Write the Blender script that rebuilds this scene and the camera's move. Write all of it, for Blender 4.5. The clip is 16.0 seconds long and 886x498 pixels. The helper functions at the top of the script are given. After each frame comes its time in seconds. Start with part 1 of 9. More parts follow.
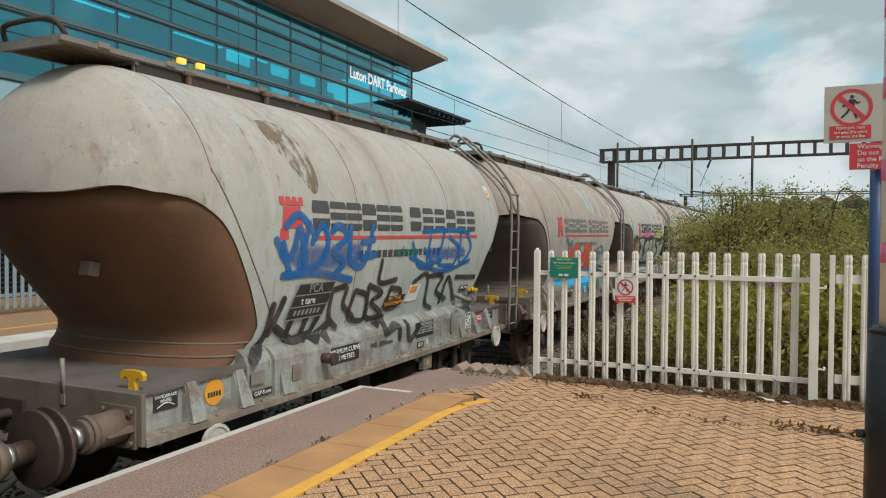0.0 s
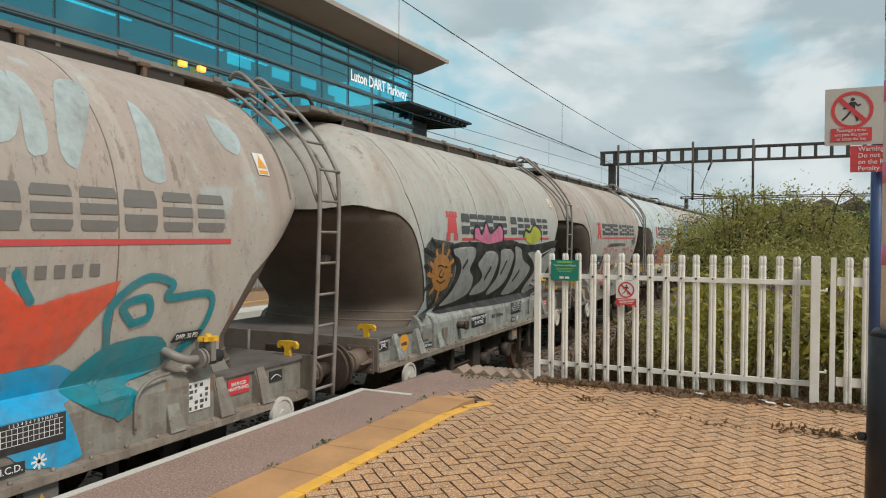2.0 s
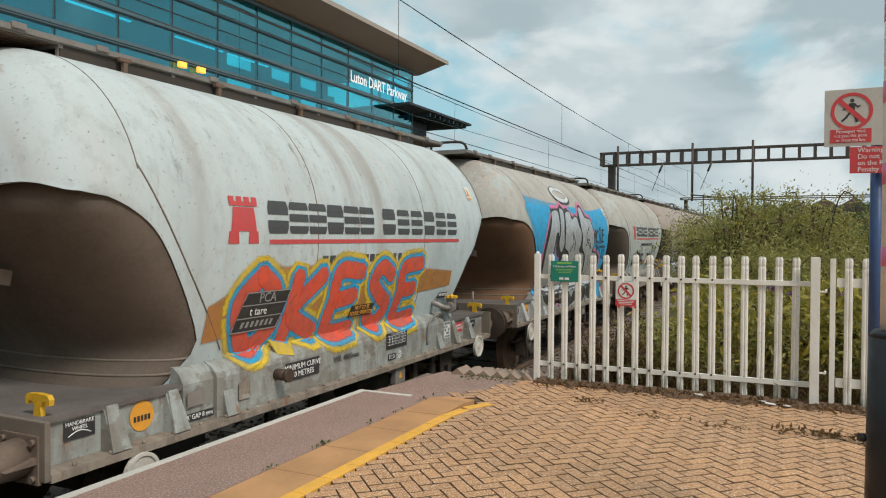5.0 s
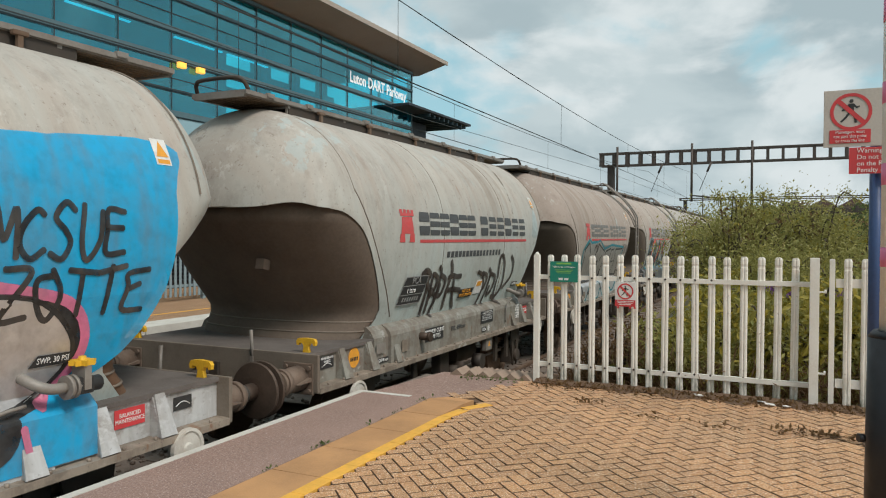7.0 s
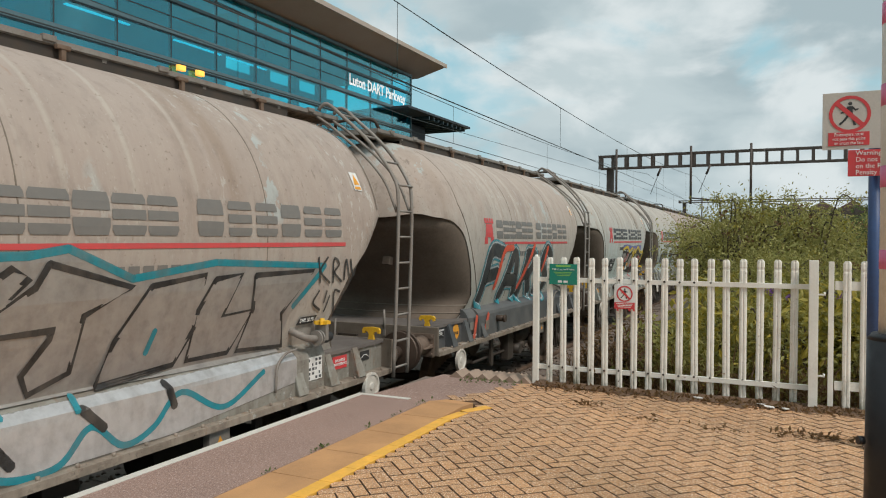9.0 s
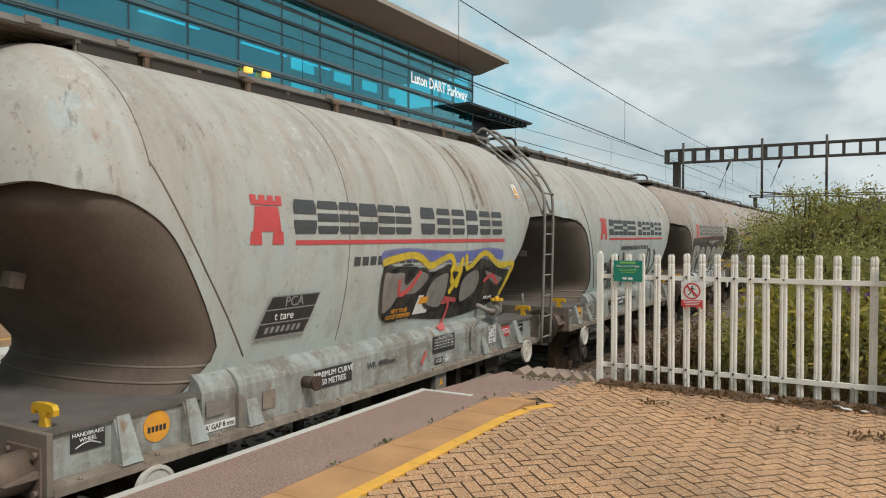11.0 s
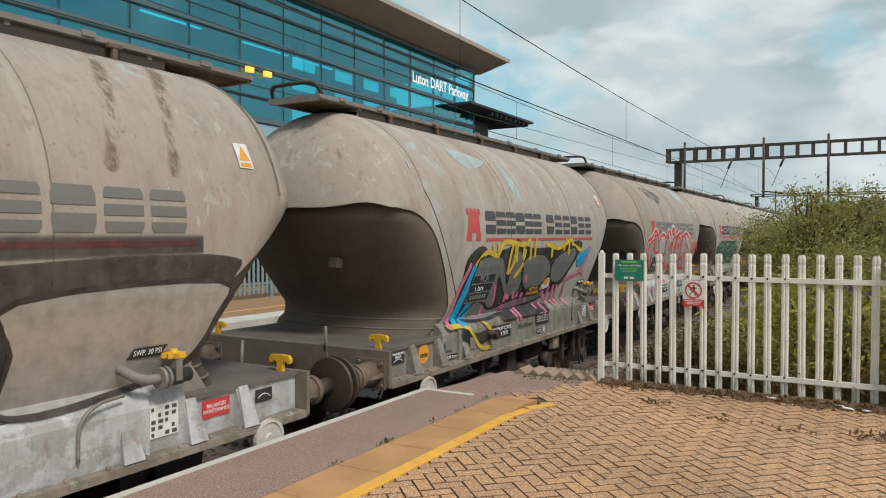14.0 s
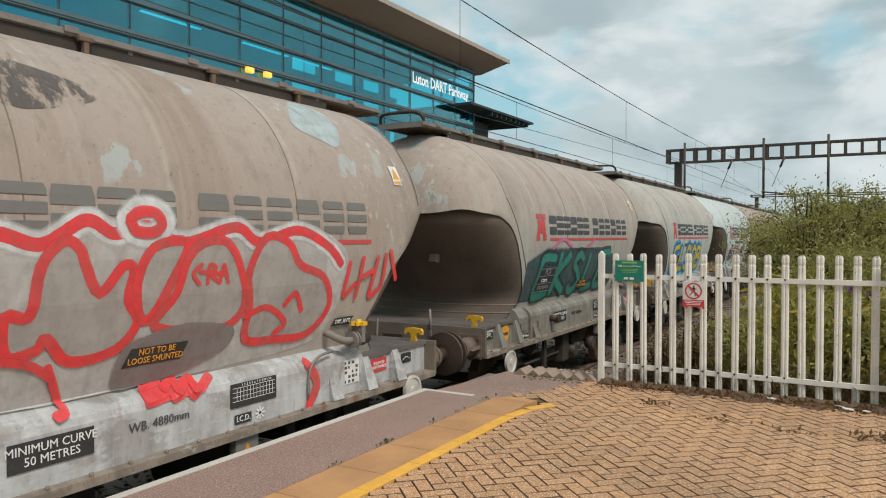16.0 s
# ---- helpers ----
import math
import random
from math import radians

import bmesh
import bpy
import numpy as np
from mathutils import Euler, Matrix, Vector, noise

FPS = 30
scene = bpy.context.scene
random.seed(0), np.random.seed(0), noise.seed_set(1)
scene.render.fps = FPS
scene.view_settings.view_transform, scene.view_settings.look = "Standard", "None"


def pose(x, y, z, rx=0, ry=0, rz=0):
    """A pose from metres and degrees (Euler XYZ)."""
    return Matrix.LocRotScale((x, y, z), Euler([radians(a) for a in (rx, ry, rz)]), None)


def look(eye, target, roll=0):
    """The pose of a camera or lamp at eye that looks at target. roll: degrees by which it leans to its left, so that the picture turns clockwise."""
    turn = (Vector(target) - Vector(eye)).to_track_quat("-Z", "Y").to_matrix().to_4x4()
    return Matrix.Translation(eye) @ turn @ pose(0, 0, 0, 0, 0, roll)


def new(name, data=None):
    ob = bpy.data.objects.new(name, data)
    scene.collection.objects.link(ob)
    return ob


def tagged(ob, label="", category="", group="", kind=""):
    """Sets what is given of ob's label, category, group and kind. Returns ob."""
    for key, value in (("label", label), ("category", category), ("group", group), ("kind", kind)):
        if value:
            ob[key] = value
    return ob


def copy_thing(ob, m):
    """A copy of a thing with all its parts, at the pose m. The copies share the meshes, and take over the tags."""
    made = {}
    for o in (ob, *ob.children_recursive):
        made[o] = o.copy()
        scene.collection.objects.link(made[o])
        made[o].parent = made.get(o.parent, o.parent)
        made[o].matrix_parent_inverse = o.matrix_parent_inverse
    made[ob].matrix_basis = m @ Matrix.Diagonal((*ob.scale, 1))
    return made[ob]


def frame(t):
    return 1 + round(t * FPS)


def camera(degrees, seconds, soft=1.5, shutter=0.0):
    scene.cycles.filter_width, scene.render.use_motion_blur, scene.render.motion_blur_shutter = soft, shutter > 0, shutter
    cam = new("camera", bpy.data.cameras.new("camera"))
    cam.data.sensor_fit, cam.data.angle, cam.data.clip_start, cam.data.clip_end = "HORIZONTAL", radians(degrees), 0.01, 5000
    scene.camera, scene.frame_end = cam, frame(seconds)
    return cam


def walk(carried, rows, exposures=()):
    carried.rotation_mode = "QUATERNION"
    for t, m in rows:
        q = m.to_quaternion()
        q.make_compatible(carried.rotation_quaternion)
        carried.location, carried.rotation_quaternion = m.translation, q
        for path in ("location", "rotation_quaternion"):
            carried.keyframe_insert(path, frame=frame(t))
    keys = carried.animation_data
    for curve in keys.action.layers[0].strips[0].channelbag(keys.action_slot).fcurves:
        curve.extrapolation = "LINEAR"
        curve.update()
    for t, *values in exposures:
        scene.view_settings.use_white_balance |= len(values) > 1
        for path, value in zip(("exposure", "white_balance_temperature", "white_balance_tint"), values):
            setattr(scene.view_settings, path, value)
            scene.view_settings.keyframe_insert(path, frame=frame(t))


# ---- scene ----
# ---------- camera ----------
cam = camera(62.36, 16.0, soft=1.1)
EYE = (0.0, 0.0, 1.55)


def aim(t, left, up, roll):
    """A row of the walk: degrees to the left of the track's direction, upwards, and the lean."""
    return t, Matrix.Translation(EYE) @ Matrix.Rotation(radians(left), 4, "Z") @ Matrix.Rotation(radians(90 + up), 4, "X") @ Matrix.Rotation(radians(roll), 4, "Z")


walk(cam, [
    aim(0.0, 25.12, -1.30, 0.30), aim(0.5, 25.16, -1.29, 0.30), aim(1.0, 25.17, -1.24, 0.30), aim(1.5, 25.17, -1.09, 0.30),
    aim(2.0, 25.18, -1.10, 0.30), aim(2.5, 25.19, -1.07, 0.30), aim(3.0, 25.175, -1.044, 0.30), aim(3.5, 25.17, -1.043, 0.30),
    aim(4.2, 25.18, -1.04, 0.30), aim(6.3, 25.112, -0.98, 0.30), aim(7.5, 25.115, -0.978, 0.30), aim(8.5, 25.09, -0.976, 0.30),
    aim(8.8, 25.075, -0.92, 0.30), aim(9.0, 25.06, -0.78, 0.28), aim(9.2, 25.075, -0.62, 0.27), aim(9.7, 26.0, -0.45, 0.22),
    aim(10.3, 28.2, -0.70, 0.12), aim(10.9, 29.8, -1.02, 0.05), aim(11.3, 30.01, -1.08, 0.03), aim(12.0, 30.01, -1.095, 0.03),
    aim(14.0, 30.01, -1.096, 0.03), aim(16.0, 30.01, -1.05, 0.03),
])

# ---------- light ----------
world = bpy.data.worlds.new("sky")
scene.world = world
world.use_nodes = True
SUN_UP, SUN_TURN = 50.0, 114.0


def sky():
    nt = world.node_tree
    nt.nodes.clear()
    n = nt.nodes.new
    out = n("ShaderNodeOutputWorld")
    bg = n("ShaderNodeBackground")
    tex = n("ShaderNodeTexSky")
    tex.sky_type, tex.sun_disc = "NISHITA", False
    tex.sun_elevation, tex.sun_rotation = radians(SUN_UP), radians(SUN_TURN)
    tex.air_density, tex.dust_density, tex.ozone_density = 1.0, 1.0, 1.0
    co = n("ShaderNodeTexCoord")
    sep = n("ShaderNodeSeparateXYZ")
    nt.links.new(co.outputs["Generated"], sep.inputs[0])
    up = n("ShaderNodeMath")
    up.operation = "MAXIMUM"
    up.inputs[1].default_value = 0.0
    nt.links.new(sep.outputs[2], up.inputs[0])
    lift = n("ShaderNodeMath")
    lift.operation = "ADD"
    lift.inputs[1].default_value = 0.34
    nt.links.new(up.outputs[0], lift.inputs[0])
    flat = n("ShaderNodeVectorMath")
    flat.operation = "DIVIDE"
    nt.links.new(co.outputs["Generated"], flat.inputs[0])
    nt.links.new(lift.outputs[0], flat.inputs[1])
    dome = n("ShaderNodeVectorMath")
    dome.operation = "MULTIPLY"
    dome.inputs[1].default_value = (1.0, 1.0, 1.7)
    nt.links.new(co.outputs["Generated"], dome.inputs[0])

    def cloud(scale, detail, shift, lo, hi, base=dome):
        mp = n("ShaderNodeMapping")
        mp.inputs["Location"].default_value = shift
        nt.links.new(base.outputs[0], mp.inputs[0])
        no = n("ShaderNodeTexNoise")
        no.inputs["Scale"].default_value, no.inputs["Detail"].default_value = scale, detail
        no.inputs["Roughness"].default_value, no.inputs["Distortion"].default_value = 0.52, 0.25
        nt.links.new(mp.outputs[0], no.inputs["Vector"])
        ra = n("ShaderNodeMapRange")
        ra.interpolation_type = "SMOOTHSTEP"
        ra.inputs["From Min"].default_value, ra.inputs["From Max"].default_value = lo, hi
        nt.links.new(no.outputs[0], ra.inputs[0])
        return ra.outputs[0]

    def mixed(a, b, fac):
        m = n("ShaderNodeMix")
        m.data_type = "RGBA"
        for s, v in ((m.inputs["A"], a), (m.inputs["B"], b)):
            if isinstance(v, tuple):
                s.default_value = v
            else:
                nt.links.new(v, s)
        nt.links.new(fac, m.inputs["Factor"])
        return m.outputs["Result"]

    grey = mixed((3.5, 4.35, 4.65, 1), (4.7, 5.5, 5.7, 1), cloud(2.2, 10, (3.1, 1.7, 0.4), 0.38, 0.62, flat))
    grey = mixed(grey, (6.2, 6.75, 6.85, 1), cloud(4.6, 13, (1.9, 0.35, 2.2), 0.50, 0.64))
    sky_blue = mixed(tex.outputs[0], (3.2, 5.7, 6.3, 1), cloud(0.3, 2, (0, 0, 0), -1.0, 1.0))
    col = mixed(sky_blue, grey, cloud(3.3, 12, (0.6, 4.2, 1.0), 0.33, 0.45))
    nt.links.new(col, bg.inputs[0])
    bg.inputs[1].default_value = 0.115
    nt.links.new(bg.outputs[0], out.inputs[0])


sky()
sun = new("sun", bpy.data.lights.new("sun", "SUN"))
sun.data.energy, sun.data.angle, sun.data.color = 2.45, radians(16), (1.0, 0.935, 0.86)
sun.matrix_world = look((0, 0, 30), Vector((0, 0, 30)) - Vector((math.sin(radians(SUN_TURN)) * math.cos(radians(SUN_UP)), math.cos(radians(SUN_TURN)) * math.cos(radians(SUN_UP)), math.sin(radians(SUN_UP)))))
scene.view_settings.exposure = 0.0

# ---------- materials ----------


class Nodes:
    """Short hand for building one node material."""

    def __init__(self, name, rough=0.6, metal=0.0):
        self.mat = bpy.data.materials.new(name)
        self.mat.use_nodes = True
        self.nt = self.mat.node_tree
        self.b = self.nt.nodes["Principled BSDF"]
        self.b.inputs["Roughness"].default_value = rough
        self.b.inputs["Metallic"].default_value = metal
        self.co = self.nt.nodes.new("ShaderNodeTexCoord")
        self.info = self.nt.nodes.new("ShaderNodeObjectInfo")

    def put(self, socket, v):
        if isinstance(v, (int, float)):
            socket.default_value = v
        elif isinstance(v, tuple):
            socket.default_value = (*v, 1) if len(v) == 3 and socket.type == "RGBA" else v
        else:
            self.nt.links.new(v, socket)

    def where(self, stretch=(1, 1, 1), world=False, roam=True):
        """Object coordinates in metres, stretched, shifted by each object's own random number."""
        mp = self.nt.nodes.new("ShaderNodeMapping")
        mp.inputs["Scale"].default_value = stretch
        src = self.co.outputs["Object"]
        if world:
            src = self.nt.nodes.new("ShaderNodeNewGeometry").outputs["Position"]
        self.nt.links.new(src, mp.inputs[0])
        if roam and not world:
            sc = self.nt.nodes.new("ShaderNodeMath")
            sc.operation = "MULTIPLY"
            sc.inputs[1].default_value = 37.0
            self.nt.links.new(self.info.outputs["Random"], sc.inputs[0])
            self.nt.links.new(sc.outputs[0], mp.inputs["Location"])
        return mp.outputs[0]

    def noise(self, scale, detail=4, lo=0.3, hi=0.7, vec=None, rough=0.6):
        no = self.nt.nodes.new("ShaderNodeTexNoise")
        no.inputs["Scale"].default_value, no.inputs["Detail"].default_value, no.inputs["Roughness"].default_value = scale, detail, rough
        self.nt.links.new(vec if vec is not None else self.where(), no.inputs["Vector"])
        return self.ramp(no.outputs[0], lo, hi)

    def ramp(self, v, lo, hi, a=0.0, b=1.0):
        ra = self.nt.nodes.new("ShaderNodeMapRange")
        ra.inputs["From Min"].default_value, ra.inputs["From Max"].default_value = lo, hi
        ra.inputs["To Min"].default_value, ra.inputs["To Max"].default_value = a, b
        self.put(ra.inputs[0], v)
        return ra.outputs[0]

    def math(self, op, a, b=0.0):
        m = self.nt.nodes.new("ShaderNodeMath")
        m.operation = op
        self.put(m.inputs[0], a), self.put(m.inputs[1], b)
        return m.outputs[0]

    def mix(self, a, b, fac):
        m = self.nt.nodes.new("ShaderNodeMix")
        m.data_type = "RGBA"
        self.put(m.inputs["A"], a), self.put(m.inputs["B"], b), self.put(m.inputs["Factor"], fac)
        return m.outputs["Result"]

    def axis(self, i, vec=None):
        s = self.nt.nodes.new("ShaderNodeSeparateXYZ")
        self.nt.links.new(vec if vec is not None else self.co.outputs["Object"], s.inputs[0])
        return s.outputs[i]

    def colour(self, v):
        self.put(self.b.inputs["Base Color"], v)
        return self

    def bump(self, height, strength=0.3, distance=0.01):
        bu = self.nt.nodes.new("ShaderNodeBump")
        bu.inputs["Strength"].default_value, bu.inputs["Distance"].default_value = strength, distance
        self.put(bu.inputs["Height"], height)
        self.nt.links.new(bu.outputs[0], self.b.inputs["Normal"])
        return self

    def gloss(self, v):
        self.put(self.b.inputs["Roughness"], v)
        return self


def worn(name, base, dirt=(0.12, 0.10, 0.08), amount=0.5, scale=3.0, rough=0.6, metal=0.0, world=False, grain=60.0, bump=0.15, vary=0.12):
    """Paint, stone or metal with stains, grain and fine relief."""
    m = Nodes(name, rough, metal)
    vec = m.where(world=world)
    big = m.noise(scale, 6, 0.35, 0.75, vec)
    fine = m.noise(grain, 3, 0.25, 0.75, vec)
    c = m.mix(base, dirt, m.math("MULTIPLY", big, amount))
    c = m.mix(c, tuple(min(1, x * 1.35) for x in base), m.math("MULTIPLY", fine, 0.35))
    c = m.mix(c, tuple(x * 0.55 for x in base), m.math("MULTIPLY", m.info.outputs["Random"], vary))
    m.colour(c).bump(fine, bump, 0.004)
    m.gloss(m.ramp(big, 0, 1, rough, min(1, rough + 0.25)))
    return m.mat


def gritty(name, base, dark, grit, stain, scale, world):
    """Paving or asphalt: pale and dark grit in a stained ground."""
    m = Nodes(name, 0.9)
    vec = m.where(world=world)
    big = m.noise(scale, 7, 0.36, 0.70, vec)
    mid = m.noise(28, 5, 0.38, 0.66, vec)
    fine = m.noise(120, 3, 0.40, 0.62, vec)
    c = m.mix(base, dark, m.math("MULTIPLY", big, stain))
    c = m.mix(c, dark, m.math("MULTIPLY", mid, 0.40))
    c = m.mix(c, tuple(x * 0.7 for x in dark), m.math("MULTIPLY", m.noise(70, 2, 0.52, 0.66, vec), 0.5))
    c = m.mix(c, grit, m.math("MULTIPLY", m.noise(80, 2, 0.55, 0.66, vec), 0.8))
    c = m.mix(c, tuple(x * 0.6 for x in base), m.math("MULTIPLY", m.info.outputs["Random"], 0.35))
    m.colour(c).bump(fine, 0.6, 0.004)
    m.gloss(m.ramp(big, 0, 1, 0.8, 0.98))
    return m.mat


def plain(name, base, rough=0.5, metal=0.0):
    return worn(name, base, tuple(x * 0.6 for x in base), 0.35, 9.0, rough, metal, grain=120, bump=0.05)


def flat_paint(name, base, rough=0.55):
    m = Nodes(name, rough)
    m.colour(m.mix(base, tuple(x * 0.72 + 0.03 for x in base), m.noise(14, 5, 0.35, 0.8)))
    return m.mat


def spray(name, base, soft=0.35, cover=0.93, metal=0.0, ragged=False):
    """Sprayed paint: it thins out towards the edges of the stroke."""
    m = Nodes(name, 0.5 - 0.1 * metal, metal)
    c = m.mix(base, tuple(x * 0.7 + 0.05 for x in base), m.noise(7, 5, 0.4, 0.8))
    grime = m.noise(2.4, 7, 0.46, 0.70, m.where((1, 2.2, 0.5)))
    m.colour(m.mix(c, (0.20, 0.16, 0.125), m.math("MULTIPLY", grime, 0.38 - 0.3 * metal)))
    uv = m.nt.nodes.new("ShaderNodeUVMap")
    x = m.axis(0, uv.outputs[0])
    edge = m.math("MINIMUM", x, m.math("SUBTRACT", 1.0, x))
    a = m.ramp(m.math("ADD", edge, m.ramp(m.noise(24, 3, 0.2, 0.8), 0, 1, -0.03, 0.03)), 0.015, 0.02 + soft * 0.5)
    a = m.math("MULTIPLY", a, m.ramp(m.noise(11, 6, 0.2, 0.55), 0, 1, cover - 0.25, cover))
    if ragged:
        a = m.math("MULTIPLY", a, m.noise(4.5, 10, 0.44, 0.54, m.where((1, 1.5, 0.55)), 0.72))
    m.put(m.b.inputs["Alpha"], a)
    return m.mat


M = {}


def tank_paint(name, clean, dust, how_dusty, flake):
    """Pale paint under cement dust, with vertical runs, bare patches and rust spots."""
    m = Nodes(name, 0.62)
    vec = m.where()
    z = m.axis(2)
    runs = m.noise(2.2, 6, 0.38, 0.66, m.where((0.3, 2.6, 0.22)))
    fine_runs = m.noise(7, 5, 0.4, 0.7, m.where((0.25, 3.4, 0.16)))
    cover = m.math("ADD", m.ramp(z, 1.35, 3.1, how_dusty - 0.40, how_dusty + 0.34), m.ramp(runs, 0, 1, -0.13, 0.13))
    cover = m.math("MINIMUM", m.math("MAXIMUM", cover, 0.03), 0.97)
    c = m.mix(clean, dust, cover)
    c = m.mix(c, tuple(x * 0.55 for x in dust), m.math("MULTIPLY", m.noise(0.9, 5, 0.5, 0.72, m.where((1, 1, 0.5))), 0.35))
    c = m.mix(c, (0.62, 0.57, 0.48), m.math("MULTIPLY", m.math("MULTIPLY", fine_runs, m.noise(0.7, 3, 0.42, 0.6, m.where((1, 1, 0.6)))), 0.12))
    bands = m.math("MULTIPLY", m.noise(1.0, 3, 0.54, 0.66, m.where((0.05, 1.5, 0.04))), m.ramp(m.math("ADD", z, m.ramp(runs, 0, 1, -0.5, 0.5)), 2.3, 3.3))
    c = m.mix(c, (0.20, 0.125, 0.07), m.math("MULTIPLY", bands, 0.4))
    pale = m.math("MULTIPLY", m.noise(1.3, 2, 0.60, 0.64, m.where((0.03, 2.3, 0.02))), m.ramp(m.math("ADD", z, m.ramp(fine_runs, 0, 1, -0.4, 0.4)), 2.0, 2.9))
    c = m.mix(c, (0.60, 0.57, 0.50), m.math("MULTIPLY", pale, 0.22))
    c = m.mix(c, (0.16, 0.12, 0.09), m.math("MULTIPLY", m.noise(26, 4, 0.62, 0.72, vec), 0.6))
    patch = m.noise(3.0, 10, 0.54, 0.555, m.where((1.0, 1.0, 0.7)), 0.66)
    high = m.ramp(z, 1.9, 2.3)
    patch = m.math("MULTIPLY", m.math("MULTIPLY", patch, high), m.noise(0.8, 2, 0.63 - flake, 0.66 - flake, m.where((1, 1, 1))))
    crumbs = m.math("MULTIPLY", m.noise(9, 8, 0.57, 0.60, m.where((1.0, 1.3, 0.6)), 0.72), m.noise(0.9, 3, 0.48, 0.62, m.where((1.2, 0.8, 1.0))))
    crumbs = m.math("MULTIPLY", crumbs, m.ramp(z, 1.7, 2.4))
    c = m.mix(c, (0.42, 0.49, 0.485), m.math("MULTIPLY", patch, 0.6))
    c = m.mix(c, (0.55, 0.54, 0.50), m.math("MULTIPLY", crumbs, 0.6))
    scars = m.math("MULTIPLY", m.noise(6, 9, 0.58, 0.64, m.where((1.0, 1.6, 0.35)), 0.7), m.noise(0.6, 3, 0.50, 0.62, m.where((1, 0.9, 1))))
    c = m.mix(c, (0.13, 0.095, 0.07), m.math("MULTIPLY", m.math("MULTIPLY", scars, m.ramp(z, 1.9, 2.7)), 0.55))
    c = m.mix(c, (0.30, 0.13, 0.05), m.math("MULTIPLY", m.noise(3.1, 7, 0.66, 0.76, m.where((0.6, 2, 0.4))), 0.75))
    c = m.mix(c, tuple(x * 0.42 for x in dust), m.math("MULTIPLY", m.noise(5.5, 9, 0.50, 0.78, m.where((1, 1.2, 0.7)), 0.7), 0.45))
    c = m.mix(c, (0.66, 0.62, 0.55), m.math("MULTIPLY", m.noise(38, 5, 0.60, 0.74, m.where((1, 1.6, 0.6)), 0.7), 0.35))
    m.colour(c)
    m.gloss(m.ramp(cover, 0, 1, 0.42, 0.8))
    m.bump(m.math("ADD", m.noise(40, 4, 0.2, 0.8, vec), m.math("MULTIPLY", patch, -3.0)), 0.12, 0.004)
    return m.mat


def frame_paint(name, base, grime):
    """Underframe paint: rain runs, rust blooms, scuffs and road dirt."""
    m = Nodes(name, 0.6)
    runs = m.noise(3.0, 6, 0.42, 0.68, m.where((1, 3.2, 0.5)))
    blot = m.noise(3.6, 8, 0.46, 0.66, m.where((1, 1.4, 1)))
    scuff = m.noise(16, 6, 0.55, 0.68, m.where((1, 0.6, 2)))
    rust = m.noise(5.5, 8, 0.60, 0.70, m.where((1, 1.6, 0.8)))
    c = m.mix(base, (0.17, 0.13, 0.10), m.math("MULTIPLY", blot, 0.55 * grime))
    c = m.mix(c, (0.11, 0.08, 0.06), m.math("MULTIPLY", runs, 0.55 * grime))
    c = m.mix(c, tuple(min(1, x * 1.25 + 0.03) for x in base), m.math("MULTIPLY", scuff, 0.3))
    c = m.mix(c, (0.22, 0.10, 0.045), m.math("MULTIPLY", rust, 0.8 * grime))
    peel = m.noise(2.6, 9, 0.53, 0.56, m.where((1, 0.8, 1.3)), 0.65)
    c = m.mix(c, (0.17, 0.135, 0.105), m.math("MULTIPLY", peel, 0.6 * grime))
    c = m.mix(c, (0.50, 0.52, 0.49), m.math("MULTIPLY", m.noise(4.2, 9, 0.63, 0.65, m.where((1, 0.9, 1.2)), 0.65), 0.45))
    c = m.mix(c, (0.06, 0.05, 0.042), m.math("MULTIPLY", m.noise(30, 5, 0.62, 0.72), 0.7 * grime))
    m.colour(c).bump(m.noise(45, 4, 0.2, 0.8), 0.15, 0.003)
    m.gloss(m.ramp(blot, 0, 1, 0.5, 0.85))
    return m.mat


